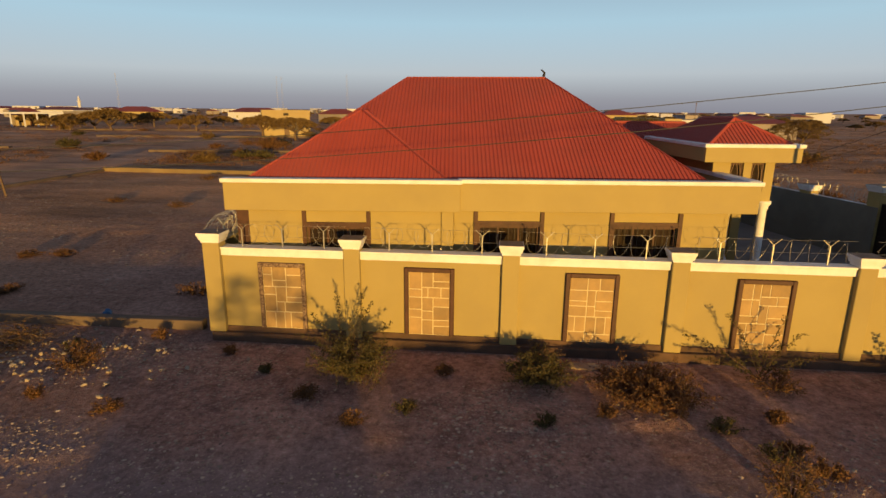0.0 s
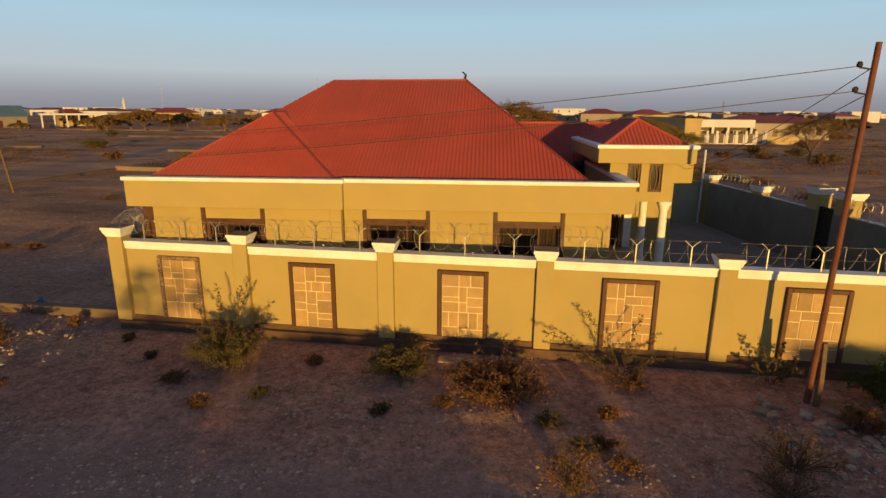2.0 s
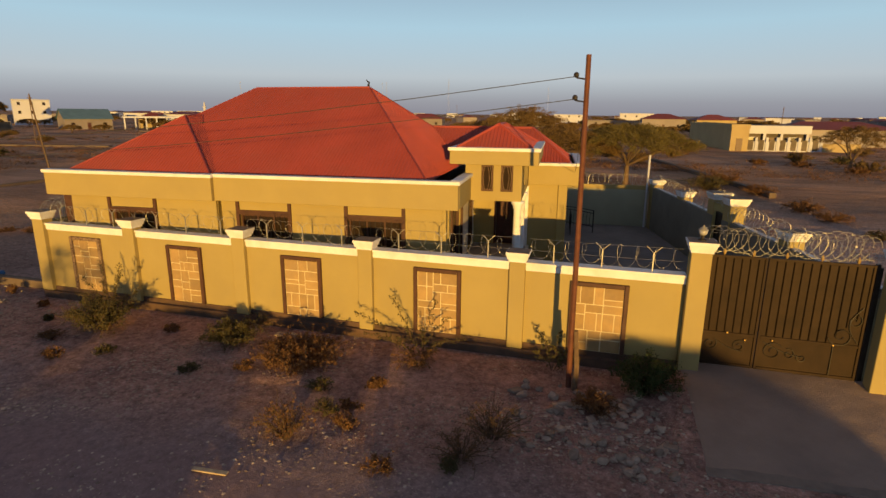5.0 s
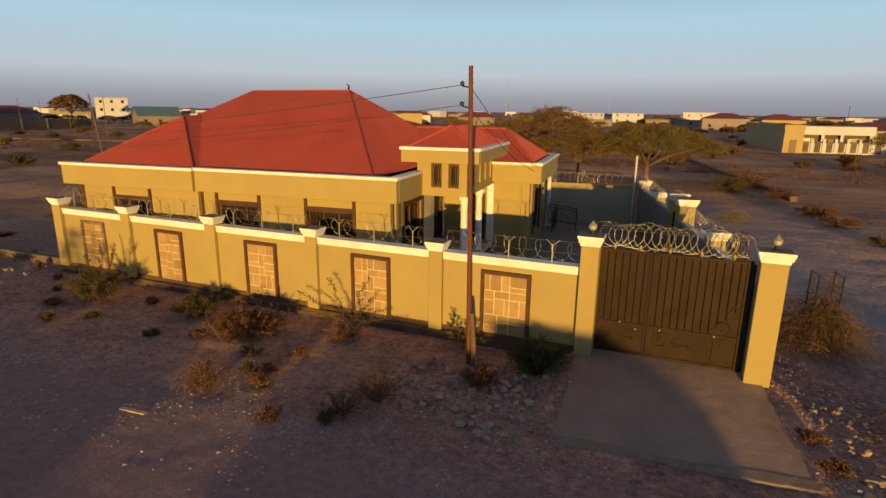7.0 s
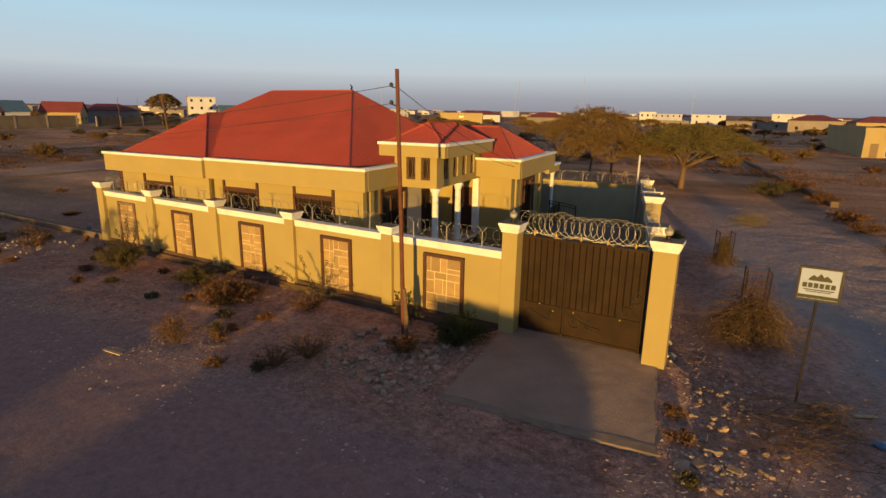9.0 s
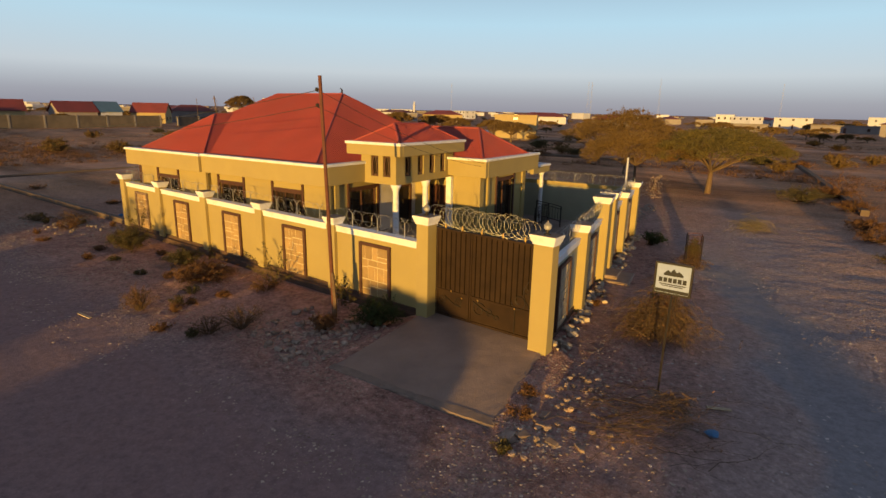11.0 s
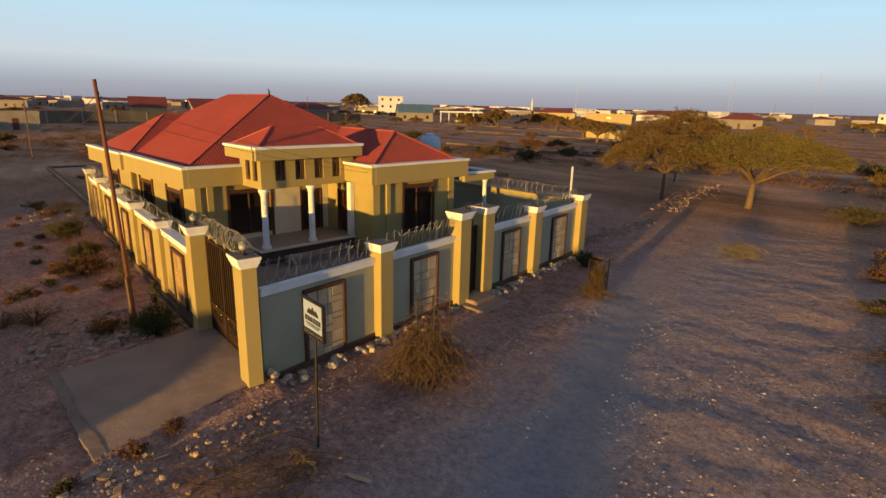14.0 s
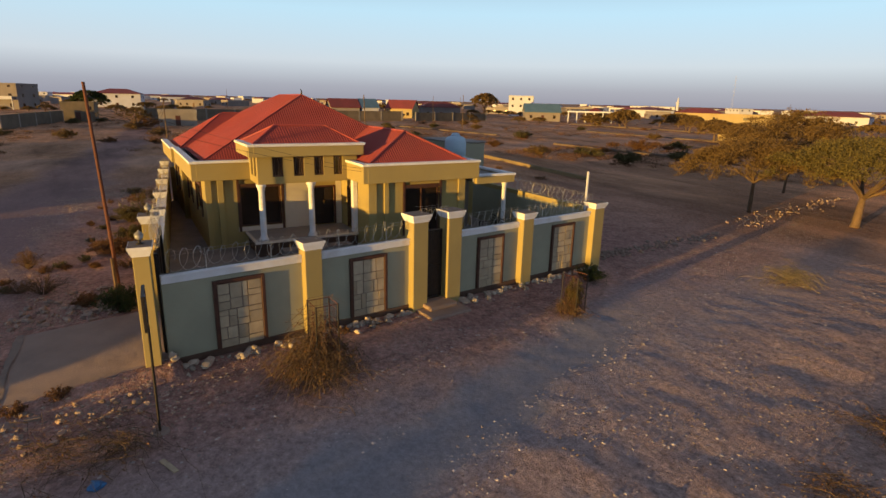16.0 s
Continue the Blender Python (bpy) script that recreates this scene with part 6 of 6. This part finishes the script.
def block_house(x, y, turn, w, d, h, wall, roof, seed, label, group="town houses", hip=1.6, windows=4, kind="hip"):
    """A plain house: walls, windows on two sides, and a hipped or flat roof."""
    rng = random.Random(seed)
    g = thing("town_house", pose(x, y, -0.1, 0, 0, turn), label, "house", group)
    body = part("wall", boxes((-w / 2, w / 2, -d / 2, d / 2, 0, h)), wall, g)
    if kind == "hip":
        bm = bmesh.new()
        o = 0.5
        e = [bm.verts.new((sx * (w / 2 + o), sy * (d / 2 + o), h + 0.02)) for sx, sy in ((-1, -1), (1, -1), (1, 1), (-1, 1))]
        k = max(0.3, (w - d) / 2)
        r = [bm.verts.new((-k, 0, h + hip)), bm.verts.new((k, 0, h + hip))]
        for f in ((e[0], e[1], r[1], r[0]), (e[1], e[2], r[1]), (e[2], e[3], r[0], r[1]), (e[3], e[0], r[0]), (e[3], e[2], e[1], e[0])):
            bm.faces.new(f)
        part("roof", bm, roof, g)
    elif kind == "gable":
        bm = bmesh.new()
        for x in (-w / 2, w / 2):
            bm.faces.new([bm.verts.new(p) for p in ((x, -d / 2, h), (x, d / 2, h), (x, 0, h + hip * 1.25))])
        part("gable_end", bm, wall, g)
        bm = bmesh.new()
        for sy in (-1, 1):
            a, b = (-w / 2 - 0.4, w / 2 + 0.4)
            top = [bm.verts.new(p) for p in ((a, sy * (d / 2 + 0.5), h - 0.22), (b, sy * (d / 2 + 0.5), h - 0.22), (b, 0, h + hip * 1.25 + 0.05), (a, 0, h + hip * 1.25 + 0.05))]
            low = [bm.verts.new(v.co - Vector((0, 0, 0.12))) for v in top]
            bm.faces.new(top)
            bm.faces.new(low[::-1])
            for k in range(4):
                bm.faces.new((top[k], low[k], low[(k + 1) % 4], top[(k + 1) % 4]))
        bmesh.ops.recalc_face_normals(bm, faces=bm.faces)
        part("roof", bm, roof, g)
    else:
        part("parapet", boxes((-w / 2 - 0.1, w / 2 + 0.1, -d / 2 - 0.1, -d / 2 + 0.1, h - 0.1, h + 0.5), (-w / 2 - 0.1, w / 2 + 0.1, d / 2 - 0.1, d / 2 + 0.1, h - 0.1, h + 0.5), (-w / 2 - 0.1, -w / 2 + 0.1, -d / 2 + 0.1, d / 2 - 0.1, h - 0.1, h + 0.5), (w / 2 - 0.1, w / 2 + 0.1, -d / 2 + 0.1, d / 2 - 0.1, h - 0.1, h + 0.5)), wall, g)
    storeys = max(1, round(h / 3.3))
    for lev in range(storeys):
        z = lev * 3.3 + 1.1
        for i in range(windows):
            c = -w / 2 + w * (i + 0.5) / windows
            tall = lev == 0 and i == windows // 2
            part("door" if tall else "window", boxes((c - 0.5, c + 0.5, -d / 2 - 0.04, -d / 2 + 0.02, 0.05 if tall else z, z + 1.15)), M_DOOR if tall else M_GLASS, g)
        for c in (-d / 4, d / 4):
            part("window", boxes((w / 2 - 0.02, w / 2 + 0.04, c - 0.5, c + 0.5, z, z + 1.15)), M_GLASS, g)
    return g


block_house(-60.5, 103, 25, 9.5, 6, 5.0, M_FARYELLOW, M_SLAB, 1, "yellow flat-roofed building standing alone on the plain", windows=1, kind="flat")
villa = thing("villa", pose(22.6, 106, -0.1, 0, 0, 4), "white flat-roofed villa with a grey-green ground floor behind a pillared wall", "house", "town houses")
part("wall", boxes((-5.5, 5.5, -4.0, 4.5, 0, 2.9)), M_BLOCKWALL, villa, "shaded grey-green ground-floor wall")
part("upper_band", boxes((-5.9, 5.9, -4.9, 4.6, 2.9, 4.3), bevel=0.03), M_FARWHITE, villa, "white upper band")
part("roof", boxes((-5.7, 5.7, -4.7, 4.4, 4.3, 4.36)), M_SLAB, villa)
for x in (-5.4, -1.6, 1.2, 5.4):
    part("porch_post", boxes((x - 0.22, x + 0.22, -4.8, -4.4, 0, 2.9)), M_FARWHITE, villa, "white square porch post")
for x in (-3.6, 3.2):
    wn = part("window", boxes((x - 0.6, x + 0.6, -4.05, -4.0, 1.0, 2.2)), M_GLASS, villa, "dark window")
    part("frame", boxes((x - 0.7, x - 0.6, -4.08, -4.0, 0.9, 2.3), (x + 0.6, x + 0.7, -4.08, -4.0, 0.9, 2.3), (x - 0.6, x + 0.6, -4.08, -4.0, 2.2, 2.3)), M_FARWHITE, wn)
part("door", boxes((-0.6, 0.5, -4.06, -4.0, 0.1, 2.2)), M_DOOR, villa, "dark door")
block_house(14.6, 110, 4, 2.8, 33, 4.1, M_FARYELLOW, M_SLAB, 3, "long cream annexe beside the white villa", windows=1, kind="flat")
block_house(38, 122, 4, 22, 11, 3.4, M_FARWALL, M_FARRED, 4, "long house with a dull red roof behind the villa", windows=5)
fence = thing("villa_fence", pose(17, 95.0, -0.1, 0, 0, 6), "white villa wall with pillars and panels", "fence")
for i in range(8):
    part("post", boxes((i * 1.7 - 0.20, i * 1.7 + 0.20, -0.24, 0.20, 0, 2.45)), M_FARWHITE, fence)
    if i < 7:
        bay = part("panel", boxes((i * 1.7 + 0.20, i * 1.7 + 1.5, -0.08, 0.08, 0, 1.75)), M_FARWHITE, fence)
        part("grille", boxes((i * 1.7 + 0.42, i * 1.7 + 1.28, -0.12, -0.085, 0.25, 2.0)), M_BLOCKWALL, bay, "grey-brown grille")
part("side_wall", boxes((12.1, 18.0, -0.1, 0.1, 0, 1.5)), M_FARYELLOW, fence, "low cream wall beyond the pillars")


def compound_wall(a, b, h, label):
    a, b = Vector((*a, -0.1)), Vector((*b, -0.1))
    d = b - a
    g = thing("compound_wall", Matrix.Translation(a) @ Matrix.Rotation(math.atan2(d.y, d.x), 4, "Z"), label, "wall", "compound walls")
    part("wall_body", boxes((0, d.length, -0.1, 0.1, 0, h)), M_BLOCKWALL, g)
    n = max(2, int(d.length / 7))
    for i in range(n + 1):
        x = d.length * i / n
        part("pier", boxes((x - 0.22, x + 0.22, -0.17, 0.17, 0, h + 0.15)), M_FARGREY, g)


compound_wall((-147, -6), (-154, 66), 3.1, "long brown block wall of a compound across the plain")
compound_wall((-152, 70), (-160, 100), 2.8, "brown block wall of a far compound")
compound_wall((-147, -6), (-190, -9), 3.0, "brown block wall of a compound across the plain")
compound_wall((-104, -26), (-137, -22), 2.6, "brown block wall beside a dirt street")
block_house(-123, 1.5, 88, 7.5, 5, 3.0, M_FARGREY, M_SLAB, 5, "low grey block hut at a street corner", windows=1, kind="flat")
block_house(-141, -19, 88, 6.5, 6, 4.0, M_BLOCKWALL, M_SLAB, 7, "brown block store beside a dirt street", windows=1, kind="flat")
tall = block_house(-232, -52, 70, 14, 12, 8.5, M_FARWALL, M_SLAB, 6, "two-storey pale house with a balcony and dark windows", windows=3, kind="flat")
part("balcony", boxes((-6, 6, -7.6, -6.06, 3.6, 3.85), (-6, 6, -7.6, -7.45, 3.85, 4.7), (-6, -5.8, -7.6, -7.4, 0, 3.6), (5.8, 6, -7.6, -7.4, 0, 3.6)), M_FARWHITE, tall, "white balcony on slim posts")
# each row: place, turn, size, wall, roof, kind and words
near_town = (
    (-186, 38, 80, 10, 9, 4.0, M_FARYELLOW, M_FARRED, "gable", "yellow gabled house with a dull red roof behind the wall"),
    (-184, 55, 88, 10, 9, 3.8, M_FARWALL, M_FARRED, "gable", "pale gabled house with a dull red roof behind the wall"),
    (-184, 64, 88, 6, 9, 3.9, M_FARWHITE, M_FARBLUE, "gable", "pale house with a faded blue roof behind the wall"),
    (-182, 77, 50, 10, 8, 3.8, M_FARYELLOW, M_FARRED, "gable", "cream gabled house with a brown-red roof"),
    (-196, 98, 80, 16, 9, 4.0, M_FARWALL, M_FARRED, "hip", "long house with a dull red hipped roof"),
    (-165, 127, 62, 13, 9, 3.6, M_FARWALL, M_FARBLUE, "gable", "olive-walled warehouse with a grey-blue gabled roof"),
    (-158, 147, 50, 8, 7, 3.2, M_FARYELLOW, M_FARRED, "hip", "small yellow house with a red hipped roof"),
    (-227, 158, 55, 12, 10, 9.4, M_FARWHITE, M_SLAB, "flat", "white three-storey block with a flat roof"),
    (-172, 220, 35, 20, 12, 3.9, M_FARYELLOW, M_FARRED, "hip", "cream house with a broad red hipped roof"),
    (-139, 267, 20, 26, 13, 3.8, M_FARWHITE, M_FARRED, "hip", "long white house with a red hipped roof"),
    (-285, -22, 85, 19, 12, 6.2, M_FARWHITE, M_FARRED, "hip", "white house with a red hipped roof beyond the street"),
    (-84, 226, 10, 16, 10, 3.6, M_FARWALL, M_FARRED, "hip", "yellow house with a red hipped roof"),
    (16, 243, 0, 17, 12, 4.4, M_FARWALL, M_FARRED, "hip", "house with a broad red roof past the villa"),
    (34, 236, 10, 15, 11, 4.2, M_FARYELLOW, M_FARRED, "hip", "tan house with a red roof past the villa"),
    (-290, 321, 40, 16, 14, 5.5, M_FARWHITE, M_SLAB, "flat", "white prayer hall with a slim tower"),
    (14, 440, 0, 24, 14, 6.6, M_FARWHITE, M_SLAB, "flat", "large white mansion on the far plain"),
    (-40, 262, 4, 20, 10, 2.6, M_FARWALL, M_SLAB, "flat", "low tan block on the plain"),
    (-4, 280, 2, 24, 10, 2.8, M_FARWALL, M_SLAB, "flat", "long low tan block on the plain"),
    (-60, 330, 5, 9, 8, 6.4, M_FARWHITE, M_SLAB, "flat", "white tower house on the plain"),
    (-30, 350, 5, 18, 10, 5.4, M_FARWHITE, M_SLAB, "flat", "white house with a stepped flat roof"),
)
for i, (x, y, a, w, d, h, wall_mat, roof_mat, shape, words) in enumerate(near_town):
    b = block_house(x, y, a, w, d, h, wall_mat, roof_mat, 20 + i, words, "near town houses", hip=2.2, windows=3, kind=shape)
    if "tower" in words and "hall" in words:
        part("tower", lathe(((0.9, 0), (0.9, 8.6), (1.2, 8.8), (1.2, 9.3), (0.7, 9.4), (0.6, 11.0), (0.1, 12.5)), (9.5, -6, 0), 10), M_FARWHITE, b, "slim white tower")
canopy = thing("canopy", pose(-150, 138, -0.1, 0, 0, 48), "long white flat canopy on slim columns", "canopy")
part("roof", boxes((-8, 8, -3, 3, 3.7, 4.2)), M_FARWHITE, canopy)
for i in range(6):
    part("column", boxes((-7.8 + i * 3.05, -7.4 + i * 3.05, -2.8, -2.4, 0, 3.7)), M_FARWHITE, canopy)

# the far town: copies of a few plain houses
rng = random.Random(77)
kinds = [block_house(-300, 300, 40, 15, 10, 3.4, M_FARWALL, M_FARRED, 50, "small far house with a dull red roof", "far town"),
         block_house(-320, 330, 20, 15, 10, 5.4, M_FARWHITE, M_SLAB, 51, "white two-storey far house with a flat roof", "far town", kind="flat"),
         block_house(-340, 280, 60, 14, 9, 3.3, M_FARWALL, M_SLAB, 52, "low tan far house with a flat roof", "far town", kind="flat"),
         block_house(-360, 350, 10, 24, 12, 4.2, M_FARWHITE, M_FARRED, 53, "long white far house with a red roof", "far town")]
for i in range(130):
    a = math.radians(rng.uniform(-38, 108))
    r = 300 * (1000 / 300) ** rng.random()
    copy_thing(kinds[rng.choice((0, 0, 1, 2, 2, 2, 3))], pose(-8 - r * math.sin(a), r * math.cos(a) - 10, -0.1, 0, 0, rng.uniform(0, 360)))
low = [block_house(-480, 420, 30, 13, 9, 3.6, M_FARWHITE, M_SLAB, 54, "small pale block house on the skyline", "skyline houses", windows=1, kind="flat"),
       block_house(-520, 440, 70, 11, 9, 3.0, M_FARWALL, M_FARRED, 55, "small red-roofed house on the skyline", "skyline houses", windows=1, hip=1.4)]
for i in range(110):
    a = math.radians(rng.uniform(-38, 108))
    r = 520 * (1500 / 520) ** rng.random()
    copy_thing(low[rng.choice((0, 0, 1))], pose(-8 - r * math.sin(a), r * math.cos(a) - 10, -0.1, 0, 0, rng.uniform(0, 360)))
tree_kinds = [acacia(-120, 150, 4.3, 5.0, 500, clumps=150, leaf=0.26, per=26, group="far trees", label="far acacia among the houses", leafmat=M_BROWNLEAF),
              acacia(-140, 180, 3.2, 4.0, 501, clumps=110, leaf=0.24, per=26, group="far trees", label="far low thorn tree on the plain", leafmat=M_BROWNLEAF)]
for i in range(380):
    a = math.radians(rng.uniform(-38, 108))
    r = 165 * (900 / 165) ** rng.random()
    k = rng.uniform(0.4, 0.95)
    t = copy_thing(tree_kinds[i % 2], pose(-8 - r * math.sin(a), r * math.cos(a) - 10, -0.1, 0, 0, rng.uniform(0, 360)) )
    t.scale = (k, k, k)


def mast(x, y, h):
    g = thing("radio_mast", pose(x, y, 0), "slender steel lattice mast far beyond the town", "mast", "masts")
    bm = bmesh.new()
    for i in range(3):
        c, s = math.cos(2.1 * i), math.sin(2.1 * i)
        tube(bm, [(0.9 * c, 0.9 * s, 0), (0.4 * c, 0.4 * s, h)], 0.06, n=3)
    for k in range(int(h / 3)):
        tube(bm, [(0.8 * math.cos(2.1 * k), 0.8 * math.sin(2.1 * k), k * 3), (0.7 * math.cos(2.1 * k + 2.1), 0.7 * math.sin(2.1 * k + 2.1), k * 3 + 3)], 0.035, n=3)
    part("lattice", bm, M_FARWHITE, g)


for x, y, h in ((-270, 640, 42), (-205, 690, 48), (-90, 800, 45), (-420, 560, 40), (-300, 700, 45)):
    mast(x, y, h)

# ---- unseen shade casters added across the road ----
opposite = thing("opposite_wall", pose(-71.3, -31, -0.1, 0, 0, 0), "unseen low block wall added to shade the road and verge", "wall")
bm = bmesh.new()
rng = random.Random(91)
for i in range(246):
    # courses of block, lowered where patches of sun should reach the ground
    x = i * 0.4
    sun_dip = 0.9 * math.exp(-((x - 69.0) / 2.0) ** 4) + 0.75 * math.exp(-((x - 55.8) / 1.9) ** 4) + 0.45 * math.exp(-((x - 62.6) / 0.9) ** 2)
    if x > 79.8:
        sun_dip = 0.5 - 0.45 * step01(84.0, 85.2, x) + (0.55 + 0.5 * noise.noise(Vector((x * 0.55, 3, 0)))) * step01(90.0, 91.0, x)
    box(bm, x, x + 0.4, -0.1, 0.1, 0, 1.84 - sun_dip + rng.choice((0, 0, 0, 0.05, -0.06)))
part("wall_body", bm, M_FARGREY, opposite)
# added out of view: its outline shapes the shadow on gate and driveway
shed = thing("opposite_shed", pose(5.2, -31.2, -0.1), "unseen small block shed added to shade the gate and driveway", "shed")
part("wall", boxes((0.0, 2.2, -2.2, -0.2, 0, 2.3)), M_FARGREY, shed)
part("roof", boxes((-0.1, 2.3, -2.4, -0.1, 2.3, 2.40)), M_FARRED, shed)
bm = bmesh.new()
side_a = [bm.verts.new((x, -2.2, z)) for x, z in ((2.32, 0), (3.9, 0), (3.9, 1.72), (3.3, 1.9), (2.7, 2.06), (2.32, 2.28))]
side_b = [bm.verts.new((v.co.x, -0.2, v.co.z)) for v in side_a]
bm.faces.new(side_a)
bm.faces.new(side_b[::-1])
for k in range(6):
    bm.faces.new((side_a[k], side_b[k], side_b[(k + 1) % 6], side_a[(k + 1) % 6]))
bmesh.ops.recalc_face_normals(bm, faces=bm.faces)
part("lean_to", bm, M_FARGREY, shed, "sloping block added to shape the shed's shadow")
# out of view as well, standing here only for their shadows
acacia(-10.5, -34, 3.6, 1.9, 601, clumps=34, trunk=0.10, per=22, group="trees across the road", label="unseen small acacia across the road, there for its shadow")
for i, (x, y, h, s) in enumerate(((19, -24, 0.8, 1.3), (27, -16, 0.8, 1.4))):
    shrub(x, y, h, s, 620 + i, M_BUSH, 26, 40, 0.08, "unseen thorn bush across the lane, added for its shadow", group="far verge bushes")

for parent, bm in tops:
    part("cap_top", bm, M_CAPTOP, parent, "weathered grey-brown cap top")


# ---- facing stones of the panels ----
for panel, (x0, x1, z0, z1), proud, mat in STONES:
    g = 0.012 if mat is M_STONE else 0.014
    bm = boxes((x0 + g, x1 - g, -0.03 - proud, -0.02, z0 + g, z1 - g))
    part("stone", bm, mat, panel)
